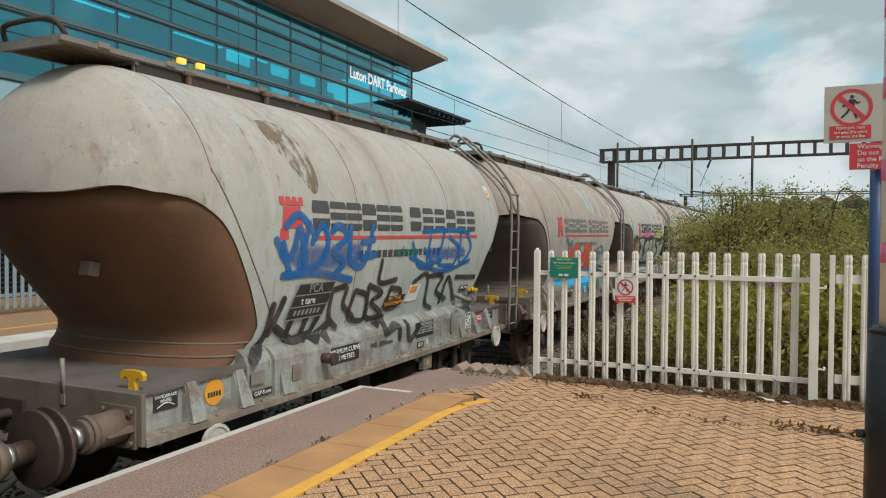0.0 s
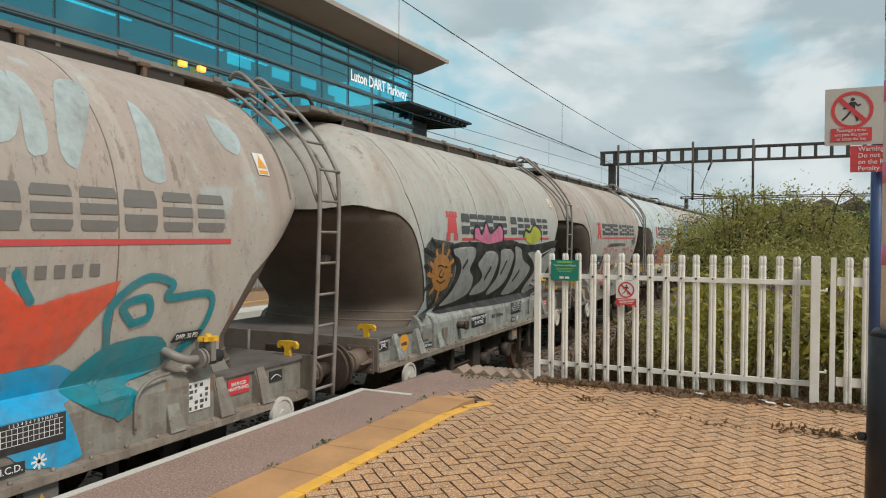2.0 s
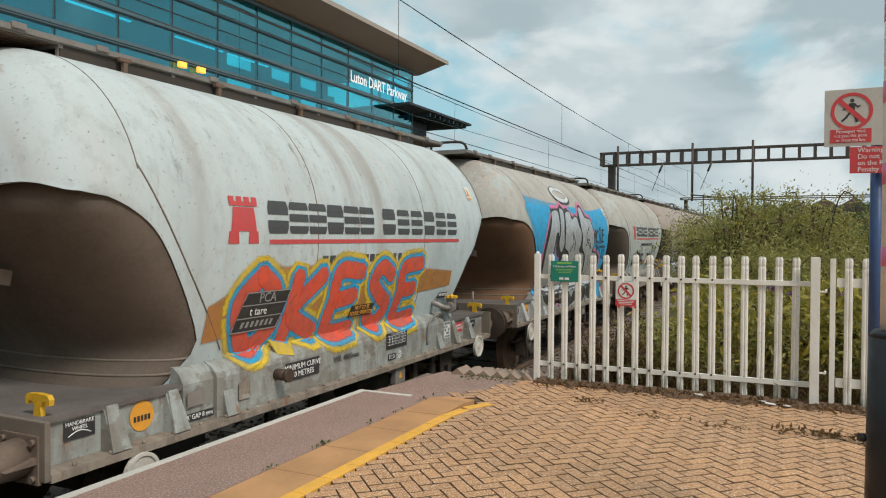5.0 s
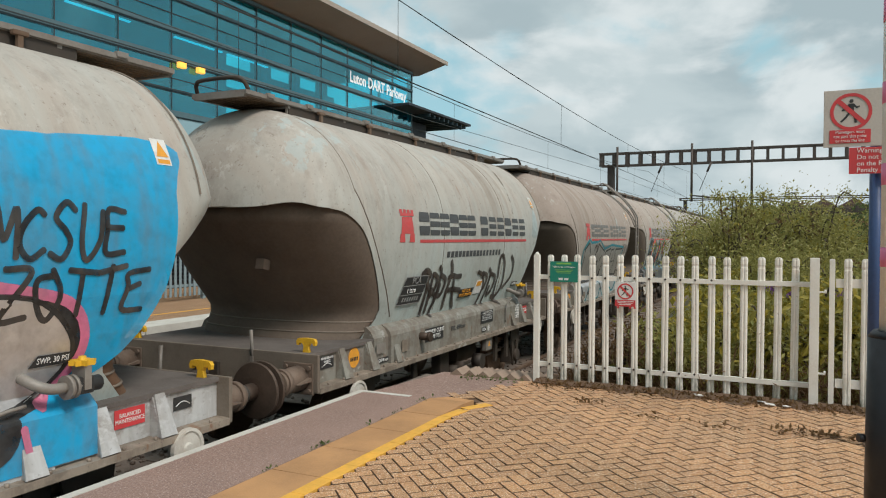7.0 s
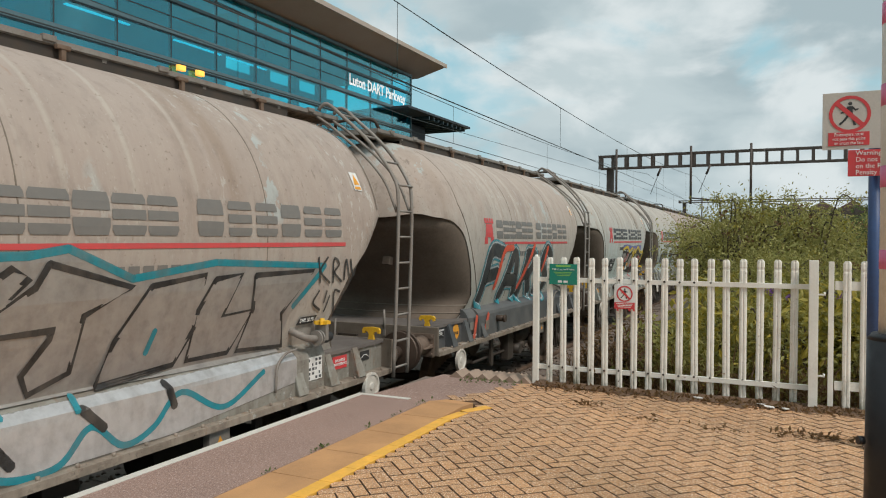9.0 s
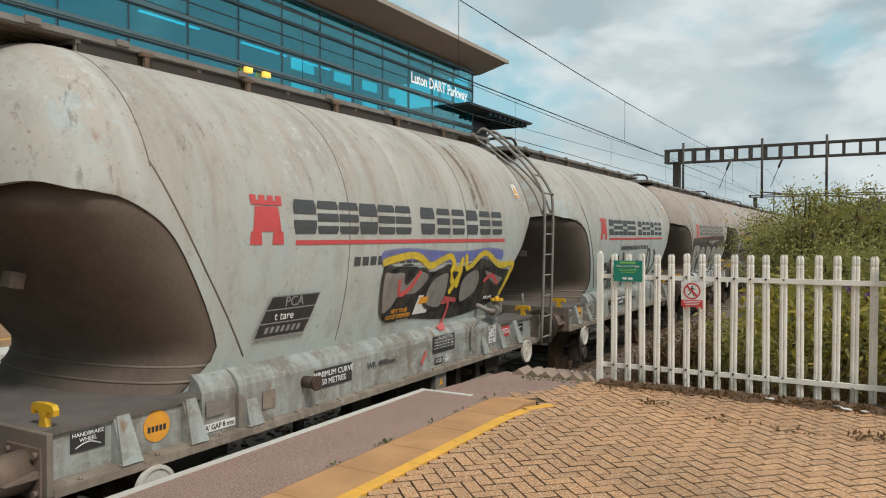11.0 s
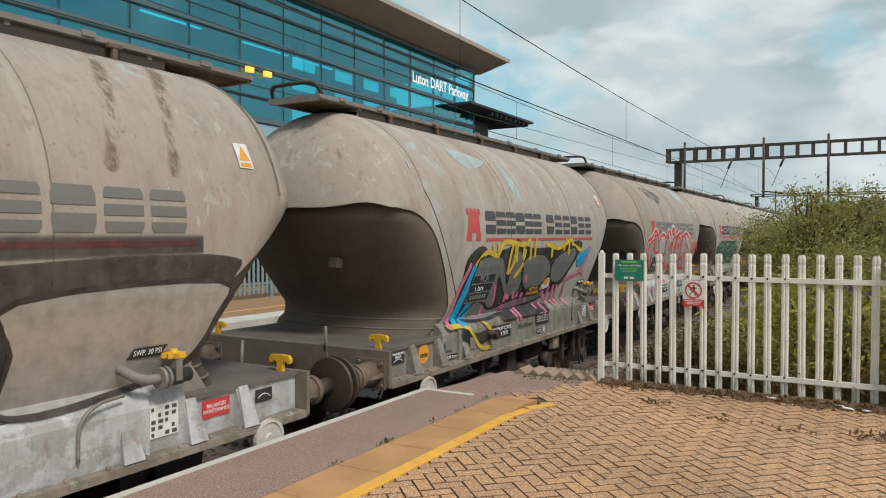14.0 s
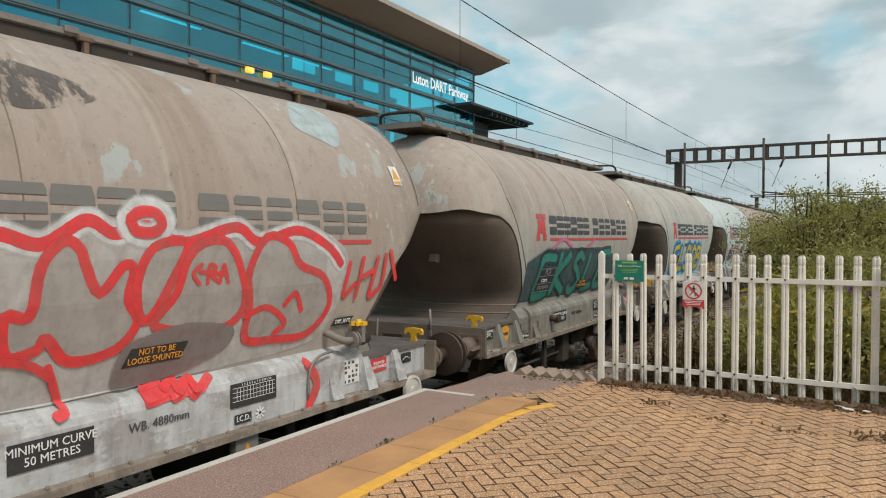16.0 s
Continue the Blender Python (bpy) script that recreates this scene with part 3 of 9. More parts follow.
def build_platform():
    # near platform body, with its edge over the track
    b = bmesh.new()
    box(b, EDGE, -3.08, -14, 6.27, -0.12, 0.0)
    setting("platform_edge", b, "asphalt", "mauve-grey asphalt platform edge strip", "platform")
    b = bmesh.new()
    box(b, EDGE + 0.18, 12, -14, 7.48, -1.15, -0.12)
    box(b, EDGE + 0.18, -3.08, 6.27, 7.44, -0.12, -0.012)
    setting("platform_body", b, "concrete", "concrete platform wall above the track", "platform")
    b = bmesh.new()
    prism(b, [(EDGE + 0.12, 6.27), (-3.085, 6.27), (-2.98, 6.42), (-2.46, 7.46), (-2.46, 7.62), (-3.55, 7.62)], 2, -0.11, -0.006)
    setting("platform_ramp", b, "asphalt", "mauve asphalt at the platform's end", "platform")
    b = bmesh.new()
    box(b, EDGE + 0.004, EDGE + 0.075, -14, 6.30, -0.05, 0.004)
    box(b, EDGE + 0.075, -3.28, 6.235, 6.30, -0.004, 0.004)
    setting("white_edge_line", b, "white_line", "worn white line along the platform edge", "line")
    # tan slabs, one by one
    slabs = thing("slab_strip", "tan concrete slabs behind the platform edge", "paving", kind="structure")
    me = mesh_of("slab", boxed(-0.192, 0.192, -0.297, 0.297, -0.06, 0.0, bevel=0.006), "slab")
    y = -3.0
    while y < 6.0:
        o = new("slab", me)
        o.parent, o.location = slabs, (-2.885, y, 0.001)
        y += 0.6
    b = bmesh.new()
    prism(b, [(-3.075, 6.0 - 0.28), (-2.695, 6.0 - 0.28), (-2.695, 6.2), (-2.66, 6.38), (-2.95, 6.42), (-3.075, 6.27)], 2, -0.06, 0.0)
    part("cut_slab", b, "slab", slabs)
    yl = thing("yellow_line", "worn yellow safety line of painted blocks", "line", kind="structure")
    me = mesh_of("painted_block", boxed(-0.052, 0.052, -0.148, 0.148, -0.06, 0.003, bevel=0.004), "yellow_line")
    for i in range(31):
        o = new("painted_block", me)
        o.parent, o.location = yl, (-2.637 + (0.10, 0.022, 0.0)[min(i, 2)], 6.14 - i * 0.3 + (0.02 if i == 0 else 0), 0.001)
        o.rotation_euler.z = (-0.48, -0.16, 0.0)[min(i, 2)]
    b = bmesh.new()
    box(b, -2.58, 12, -14, 7.48, -0.12, -0.016)
    prism(b, [(-2.97, 6.425), (-2.585, 6.385), (-2.585, 7.2)], 2, -0.10, -0.016)
    setting("paving_bed", b, "joint", "dark sand between the paving bricks", "paving")
    # far platform
    b = bmesh.new()
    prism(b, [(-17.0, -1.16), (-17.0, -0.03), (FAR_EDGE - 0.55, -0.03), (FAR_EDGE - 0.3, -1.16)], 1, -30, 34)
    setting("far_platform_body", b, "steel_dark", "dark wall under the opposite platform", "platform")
    b = bmesh.new()
    for i in range(43):
        box(b, FAR_EDGE - 0.62, FAR_EDGE, -30 + i * 1.5, -28.515 + i * 1.5, -0.15, 0.0, bevel=0.01)
    setting("far_coping", b, "white_line", "white coping stones of the opposite platform", "platform")
    b = bmesh.new()
    box(b, -17.0, FAR_EDGE - 0.63, -30, 34, -0.06, -0.004)
    setting("far_paving", b, "brick", "buff brick surface of the opposite platform", "paving")
    b = bmesh.new()
    box(b, FAR_EDGE - 1.42, FAR_EDGE - 1.34, -30, 34, -0.01, 0.001)
    setting("far_yellow_line", b, "yellow_line", "yellow safety line of the opposite platform", "line")


build_ground()
build_tracks()
build_platform()

# ---------- the cement wagons ----------
TANK_V, CYL, DISH, LIP = 0.13, 3.07, 0.78, 1.83
WIDTHS = ((0.30, 1.04), (0.50, 1.12), (0.70, 1.19), (0.90, 1.245), (1.15, 1.297), (1.40, 1.324), (1.60, 1.33))
EDGE_V = ((0.30, 2.70), (0.42, 2.61), (0.50, 2.53), (0.60, 2.42), (0.70, 2.36), (0.80, 2.40), (0.90, 2.46), (1.05, 2.545), (1.20, 2.64), (1.35, 2.73), (1.50, 2.83), (1.62, 2.91), (1.72, 2.99), (1.83, 3.07))


def between(table, z):
    if z <= table[0][0]:
        return table[0][1]
    for (a, p), (b, q) in zip(table, table[1:]):
        if z <= b:
            return p + (q - p) * (z - a) / (b - a)
    return table[-1][1]


def half_width(z):
    if z >= 1.6:
        return math.sqrt(max(0.0, 1.33 ** 2 - (z - 1.6) ** 2))
    return between(WIDTHS, z)


def skin(v, z, off=0.005, side=1):
    """A point on the tank's side, a little proud of it."""
    z = min(z, 2.91)
    w = half_width(z)
    n = 0.0 if z < 1.6 else (z - 1.6) / 1.33
    return Vector((side * (w + off * math.sqrt(1 - n * n)), v, z + off * n + 0.915))


def hem(s):
    """How far the hood's lower edge rises; s is 0 at its corner and 1 in the middle."""
    t = min(1.0, max(0.0, (s - 0.45) / 0.5))
    return 0.05 * math.sin(math.pi * t) ** 2


def corner_sheet(end, side):
    """The side sheet wraps a little round the hood's corner and narrows downwards."""
    rows = []
    for i in range(13):
        deep = 0.36 if end < 0 else 0.62
        d = deep * i / 12
        z = LIP - d
        turn = radians(25) * (1 - math.sqrt(max(0.0, 1 - (1 - i / 12) ** 2))) if end < 0 else radians(35) * (1 - i / 12)
        e, w = between(EDGE_V, z), half_width(z)
        n = 5 if end < 0 else 7
        rows.append([(side * w * math.cos(turn * j / n), TANK_V + end * (e + DISH * math.sin(turn * j / n)), z + 0.915) for j in range(n + 1)])
    return grid_mesh(rows)


def tank_mesh():
    top = math.asin((LIP - 1.6) / 1.33)
    angles = [top + (math.pi - 2 * top) * i / 40 for i in range(41)]
    vs = [-CYL + 2 * CYL * i / 24 for i in range(25)]
    ends = [math.sin(math.pi / 2 * i / 18) for i in range(1, 18)] + [0.9986, 0.9997, 1.0]
    along = [-CYL - DISH * e for e in reversed(ends)] + vs + [CYL + DISH * e for e in ends]
    rows = []
    for v in along:
        s = 1.0 if abs(v) <= CYL else math.sqrt(max(0.0, 1 - ((abs(v) - CYL) / DISH) ** 2))
        r = []
        for a in angles:
            lift = math.sin(a) * 1.33 + 1.6 - LIP
            z = LIP + lift * s ** 1.15 - 0.05 * (1 - s) * min(1.0, s * 2.5) * (1 - abs(math.cos(a)))
            if abs(v) > CYL:
                z += hem((abs(v) - CYL) / DISH) * max(0.0, 1 - lift / 0.6)
            r.append((math.cos(a) * 1.33 * s, v + TANK_V, z + 0.915))
        rows.append(r)
    bm = grid_mesh(rows)
    for side in (1, -1):
        low = []
        for i in range(15):
            z = LIP - (LIP - 0.30) * i / 14
            e = between(EDGE_V, z)
            w = half_width(z)
            low.append([(side * w, TANK_V - e + 2 * e * j / 24, z + 0.915) for j in range(25)])
        l = grid_mesh(low)
        me = bpy.data.meshes.new("tmp")
        l.to_mesh(me)
        l.free()
        bm.from_mesh(me)
        bpy.data.meshes.remove(me)
    for side in (1, -1):
        for end in (1, -1):
            l = corner_sheet(end, side)
            me = bpy.data.meshes.new("tmp")
            l.to_mesh(me)
            l.free()
            bm.from_mesh(me)
            bpy.data.meshes.remove(me)
    # the rim of the hood, turned in
    for end in (-1, 1):
        o, i2 = [], []
        skip = 5 if end < 0 else 7
        for k in range(skip, 37 - skip):
            a = math.pi * k / 36
            o.append((math.cos(a) * 1.33, TANK_V + end * (CYL + DISH * math.sin(a)), LIP + 0.915))
            up = hem(math.sin(a))
            o[-1] = (o[-1][0], o[-1][1], o[-1][2] + up)
            i2.append((math.cos(a) * 1.27, TANK_V + end * (CYL - 0.02 + (DISH - 0.06) * math.sin(a)), LIP + 0.915 + up))
        g = grid_mesh([o, i2])
        me = bpy.data.meshes.new("tmp")
        g.to_mesh(me)
        g.free()
        bm.from_mesh(me)
        bpy.data.meshes.remove(me)
    bmesh.ops.remove_doubles(bm, verts=bm.verts[:], dist=0.004)
    bmesh.ops.recalc_face_normals(bm, faces=bm.faces[:])
    return bm


def cone_mesh(end):
    rows = []
    for i in range(17):
        z = LIP + 0.13 - (LIP - 0.29) * i / 16
        e = between(EDGE_V, min(z, LIP)) - 0.004
        front = min(3.79, 3.79 + (2.78 - 3.79) * (LIP - z) / (LIP - 0.62))
        if z < 0.66:
            front = 2.81 + (0.66 - z) * 0.7
        a = half_width(min(z, LIP)) - 0.012
        if z > LIP:
            a, front = half_width(z) - 0.04, 3.66
        rows.append([(math.cos(t) * a, TANK_V + end * (e + (front - e) * math.sin(t)), z + 0.915) for t in [math.pi * k / 28 for k in range(29)]])
    bm = grid_mesh(rows)
    bmesh.ops.recalc_face_normals(bm, faces=bm.faces[:])
    return bm


def hoop(v, z0=0.5, lift=0.006, n=30, width=0.012, upto=math.pi):
    """A weld bead round the tank at v."""
    pts = []
    zs = [z0 + (1.6 - z0) * i / 8 for i in range(8)]
    low = math.asin((z0 - 1.6) / 1.33) if z0 > 1.6 else 0.0
    turn = [low + (math.pi - 2 * low) * i / n for i in range(n + 1)]
    pts = [(1.33 * math.cos(t), 1.6 + 1.33 * math.sin(t)) for t in turn]
    if z0 < 1.6:
        pts = [(half_width(z), z) for z in zs] + pts + [(-half_width(z), z) for z in reversed(zs)]
    rows = []
    for dv, dl in ((-width, -0.004), (-width * 0.4, lift), (width * 0.4, lift), (width, -0.004)):
        r = []
        for w, z in pts:
            d = Vector((w, 0, z - 1.6)).normalized()
            r.append((w + d.x * dl, v + dv, z + d.z * dl + 0.915))
        rows.append(r)
    return grid_mesh(rows)


def side_seam():
    """The welded edge of the side sheet, slanting down from the end seam to the frame."""
    line = [p for p in arc([Vector((-2.87, 2.04, 0)), Vector((-2.70, 1.71, 0)), Vector((-2.44, 1.29, 0)), Vector((-2.18, 0.93, 0)), Vector((-1.95, 0.62, 0))], 6)]
    return pipe(bmesh.new(), [skin(p.x, p.y, 0.001) for p in line], 0.007, 6)


def shifted(bm):
    bmesh.ops.translate(bm, verts=bm.verts[:], vec=(0, 0, 0.915))
    return bm


def wheel_mesh(r, t, spokes=False):
    b = bmesh.new()
    prof = [(0.0, t * 0.9), (r * 0.22, t * 0.9), (r * 0.3, t * 0.35), (r * 0.78, t * 0.3), (r * 0.84, t), (r, t), (r, -t), (r * 0.8, -t), (0, -t)]
    n = 24
    rows = [[(x, math.cos(2 * math.pi * k / n) * q, math.sin(2 * math.pi * k / n) * q) for k in range(n)] for q, x in prof]
    b = grid_mesh(rows, closed=True)
    bmesh.ops.remove_doubles(b, verts=b.verts[:], dist=0.0005)
    bmesh.ops.recalc_face_normals(b, faces=b.faces[:])
    return b


SHARED = {}


def shared(key, make, *mats, smooth=False):
    if key not in SHARED:
        SHARED[key] = mesh_of(key, make(), *mats, smooth=smooth)
    return SHARED[key]


def ladder_mesh():
    b = bmesh.new()
    for v in (3.60, 3.92):
        pipe(b, arc([(1.40, v - 0.10, 0.02), (1.41, v - 0.05, 1.0), (1.40, v, 1.95), (1.33, v, 2.25), (1.05, v, 2.62), (0.7, v, 2.93), (0.45, v, 3.12), (0.33, v, 3.06)], 4), 0.021)
    for i in range(8):
        z = 0.12 + i * 0.29
        v = 3.52 + 0.045 * min(z, 2) 
        rod(b, (1.40, v - 0.01, z), (1.40, v + 0.32, z), 0.014, n=6)
    for w, z in ((1.22, 2.42), (0.92, 2.73), (0.62, 2.99)):
        rod(b, (w, 3.60, z), (w, 3.92, z), 0.014, n=6)
    pipe(b, arc([(1.38, 3.60, 1.85), (1.22, 3.60, 2.2), (0.95, 3.60, 2.5), (0.55, 3.60, 2.82), (0.33, 3.55, 2.98)], 4), 0.017)
    pipe(b, arc([(1.38, 3.92, 1.85), (1.22, 3.92, 2.2), (0.95, 3.92, 2.5), (0.55, 3.92, 2.82), (0.33, 3.87, 2.98)], 4), 0.017)
    return shifted(b)


def walkway_frame():
    b = bmesh.new()
    for s in (-1, 1):
        box(b, s * 0.35 - 0.012, s * 0.35 + 0.012, -3.48, 3.97, 2.985, 3.028)
        box(b, s * 0.335 - 0.03, s * 0.335 + 0.012, -3.48, 3.97, 2.978, 2.984)
        for v in (-3.1, -2.4, -1.15, 0.1, 1.2, 2.3, 3.4):
            box(b, s * 0.357 - 0.018, s * 0.357 + 0.022, v - 0.055, v + 0.055, 3.0, 3.046, bevel=0.006)
    for v in (-3.46, 3.95):
        box(b, -0.33, 0.33, v - 0.02, v + 0.02, 2.96, 3.03)
    for i in range(6):
        v = -2.75 + i * 1.12
        box(b, -0.34, 0.34, v - 0.02, v + 0.02, 2.95, 2.977)
        for s in (-1, 1):
            box(b, s * 0.31 - 0.014, s * 0.31 + 0.014, v - 0.014, v + 0.014, 2.86, 2.96)
    return shifted(b)


def walkway_bearer():
    """Long dark channels seated on the barrel, standing in for shade under the walkway."""
    b = bmesh.new()
    for s in (-1, 1):
        box(b, s * 0.322 - 0.014, s * 0.322 + 0.014, -2.75, 3.0, 2.87, 2.976)
    return shifted(b)


def grating():
    b = bmesh.new()
    box(b, -0.325, 0.325, -3.46, 3.95, 2.988, 3.004)
    for i in range(90):
        v = -3.40 + i * 0.082
        box(b, -0.325, 0.325, v - 0.008, v + 0.008, 3.005, 3.026)
    for i in range(9):
        x = -0.29 + i * 0.0725
        box(b, x - 0.004, x + 0.004, -3.44, 3.93, 2.974, 2.987)
    return shifted(b)


def top_fittings():
    """A small hinged clamp beside the walkway."""
    b = boxed(0.362, 0.405, -0.06, 0.06, 2.955, 2.99, bevel=0.01)
    box(b, 0.365, 0.398, -0.02, 0.02, 2.87, 2.955)
    return shifted(b)


def bar_face(v):
    """The outer face of the solebar: recessed between the gussets at both ends."""
    return 1.27 if -2.1 < v < 2.1 else 1.235 if -2.42 < v < 2.42 else 1.20


def solebar():
    b = bmesh.new()
    prism(b, [(0.98, 0.57), (1.14, 0.545), (1.21, 0.51), (1.255, 0.465), (1.27, 0.42), (1.27, 0.111), (1.18, 0.111), (1.18, 0.40), (0.98, 0.46)], 1, -2.1, 2.1)
    for e in (-1, 1):
        a, c = (-2.42, -2.101) if e < 0 else (2.101, 2.42)
        prism(b, [(0.98, 0.57), (1.13, 0.545), (1.19, 0.50), (1.235, 0.42), (1.235, 0.111), (1.16, 0.111), (1.16, 0.40), (0.98, 0.46)], 1, a, c)
        a, c = (-3.58, -2.421) if e < 0 else (2.421, 3.58)
        prism(b, [(1.04, 0.418), (1.215, 0.418), (1.215, 0.40), (1.20, 0.40), (1.20, 0.111), (1.15, 0.111), (1.15, 0.38), (1.04, 0.38)], 1, a, c)
    return shifted(b)


def lower_flange():
    """The solebar's foot, with bolt heads along it."""
    b = bmesh.new()
    prism(b, [(1.15, 0.11), (1.272, 0.11), (1.335, 0.103), (1.335, 0.05), (1.18, 0.05)], 1, -3.58, 3.58)
    for i in range(26):
        v = -3.4 + i * 0.272
        rod(b, (1.305, v, 0.10), (1.305, v, 0.128), 0.014, n=6)
    return shifted(b)


def gusset():
    """A stiffener: two triangular webs and a sloping face plate that widens to its foot."""
    b = bmesh.new()
    for y in (-0.06, 0.048):
        prism(b, [(1.20, 0.40), (1.222, 0.40), (1.322, 0.11), (1.20, 0.11)], 1, y, y + 0.012)
    lo, hi = [], []
    for x, z, h in ((1.222, 0.405, 0.045), (1.324, 0.11, 0.075)):
        lo.append([b.verts.new((x, y, z)) for y in (-h, h)])
        hi.append([b.verts.new((x + 0.013, y, z + 0.004)) for y in (-h, h)])
    q = [lo[0][0], lo[0][1], lo[1][1], lo[1][0]]
    r = [hi[0][0], hi[0][1], hi[1][1], hi[1][0]]
    b.faces.new(q), b.faces.new(r[::-1])
    for i in range(4):
        b.faces.new((q[i], r[i], r[(i + 1) % 4], q[(i + 1) % 4]))
    bmesh.ops.recalc_face_normals(b, faces=b.faces[:])
    return shifted(b)


def bracket_hook():
    """A two-horned lashing hook cut from plate."""
    half = [(0.045, 0.0), (0.03, 0.06), (0.05, 0.098), (0.088, 0.104), (0.102, 0.074), (0.128, 0.078), (0.134, 0.118), (0.11, 0.148)]
    pts = [*half, (0.0, 0.156), *[(-x, z) for x, z in reversed(half)]]
    b = prism(bmesh.new(), pts, 1, -0.018, 0.018)
    return b


def buffer_parts(wagon, w, end):
    def place(key, make, mat, name, **k):
        o = part(name, shared(key, make, mat, smooth=False), mat, wagon)
        o.location, o.rotation_euler = (w, end * 3.6, 0.915 + 0.19), (0, 0, 0 if end > 0 else math.pi)
        return o

    def house():
        b = bmesh.new()
        box(b, -0.17, 0.17, 0.0, 0.03, -0.15, 0.15, bevel=0.008)
        rod(b, (0, 0.03, 0), (0, 0.34, 0), 0.125, 0.11, 16)
        rod(b, (0, 0.26, 0), (0, 0.31, 0), 0.13, n=16)
        for s in (-1, 1):
            prism(b, [(0.03, -0.02), (0.22, -0.02), (0.03, 0.02)], 0, s * 0.11, s * 0.16)
            for t in (-1, 1):
                rod(b, (s * 0.135, 0.03, t * 0.11), (s * 0.135, 0.055, t * 0.11), 0.022, n=6)
        return b

    def head():
        b = bmesh.new()
        rod(b, (0, 0.34, 0), (0, 0.52, 0), 0.075, n=14)
        prof = [(0.0, 0.52), (0.12, 0.525), (0.245, 0.545), (0.254, 0.56), (0.247, 0.575), (0.1, 0.592), (0.0, 0.596)]
        g = grid_mesh([[(math.cos(2 * math.pi * k / 28) * r, y, math.sin(2 * math.pi * k / 28) * r) for k in range(28)] for r, y in prof], closed=True)
        bmesh.ops.remove_doubles(g, verts=g.verts[:], dist=0.001)
        me = bpy.data.meshes.new("tmp")
        g.to_mesh(me)
        g.free()
        b.from_mesh(me)
        bpy.data.meshes.remove(me)
        bmesh.ops.recalc_face_normals(b, faces=b.faces[:])
        return b
    buf = place("buffer_house", house, "buffer_rust", "buffer")
    part("buffer_shank", shared("buffer_shank", lambda: rod(bmesh.new(), (0, 0.345, 0), (0, 0.40, 0), 0.079, n=14), "steel_bright"), "steel_bright", buf, "bright worn ram")
    ram = part("buffer_head", shared("buffer_head", head, "buffer"), "buffer", buf)
    return ram


def under_gear():
    b = bmesh.new()
    for e in (-1, 1):
        v = e * 2.44
        for s in (-1, 1):
            box(b, s * 0.93, s * 1.12, v - 0.14, v + 0.14, -0.58, -0.30, bevel=0.02)
            for k in range(5):
                box(b, s * 0.98, s * 1.08, v - 0.52 + 0.09 * k, v + 0.52 - 0.09 * k, -0.285 + 0.028 * k, -0.262 + 0.028 * k)
            prism(b, [(v - 0.22, 0.04), (v + 0.22, 0.04), (v + 0.1, -0.62), (v + 0.06, -0.62), (v + 0.06, -0.2), (v - 0.06, -0.2), (v - 0.06, -0.62), (v - 0.1, -0.62)], 0, s * 1.125, s * 1.15)
            rod(b, (s * 1.12, v, -0.45), (s * 1.20, v, -0.45), 0.10, n=12)
    box(b, -0.12, 0.12, -3.55, 3.55, -0.25, 0.05)
    box(b, -1.1, 1.1, -2.2, -2.05, -0.12, 0.05)
    box(b, -1.1, 1.1, 2.05, 2.2, -0.12, 0.05)
    for s in (-1, 1):
        box(b, s * 1.02, s * 1.16, -0.55, -0.28, -0.45, 0.05, bevel=0.02)
        rod(b, (s * 0.72, 0.6, -0.22), (s * 0.72, 1.35, -0.22), 0.17, n=16)
        rod(b, (s * 1.08, -1.9, -0.30), (s * 1.08, 1.9, -0.30), 0.022, n=8)
        rod(b, (s * 1.0, -0.1, -0.32), (s * 1.22, -0.1, -0.32), 0.085, n=14)
        rod(b, (s * 1.0, 0.16, -0.28), (s * 1.2, 0.16, -0.28), 0.06, n=12)
        rod(b, (s * 1.1, 0.75, -0.30), (s * 1.24, 0.75, -0.30), 0.11, n=14)
        for v in (-1.3, 1.5, 2.0):
            box(b, s * 1.13, s * 1.17, v - 0.05, v + 0.05, -0.42, 0.05)
    return shifted(b)


def coupling(end):
    b = bmesh.new()
    f = lambda y: end * y
    box(b, -0.15, 0.15, min(f(3.6), f(3.66)), max(f(3.6), f(3.66)), 0.02, 0.28, bevel=0.01)
    pipe(b, arc([(0, f(3.62), 0.16), (0, f(3.85), 0.17), (0, f(3.98), 0.13), (0, f(4.0), 0.04), (0, f(3.92), 0.0)], 4), 0.04)
    pipe(b, arc([(0.09, f(3.9), 0.1), (0.09, f(4.05), 0.0), (0.0, f(4.12), -0.06), (-0.09, f(4.05), 0.0), (-0.09, f(3.9), 0.1)], 4), 0.022)
    return shifted(b)


def brake_hose(end):
    b = bmesh.new()
    f = lambda y: end * y
    rod(b, (0, f(3.6), 0.0), (0, f(3.72), -0.02), 0.035, n=8)
    pipe(b, arc([(0, f(3.7), -0.02), (0.03, f(3.9), -0.2), (0, f(4.1), -0.3), (-0.05, f(4.2), -0.24)], 4), 0.026)
    return shifted(b)


def shunter_rail(end):
    b = bmesh.new()
    f = lambda y: end * y
    rod(b, (0.55, f(3.61), 0.30), (0.55, f(3.63), 0.62), 0.018, n=6)
    box(b, 0.53, 0.57, min(f(3.6), f(3.63)), max(f(3.6), f(3.63)), 0.28, 0.36)
    return shifted(b)


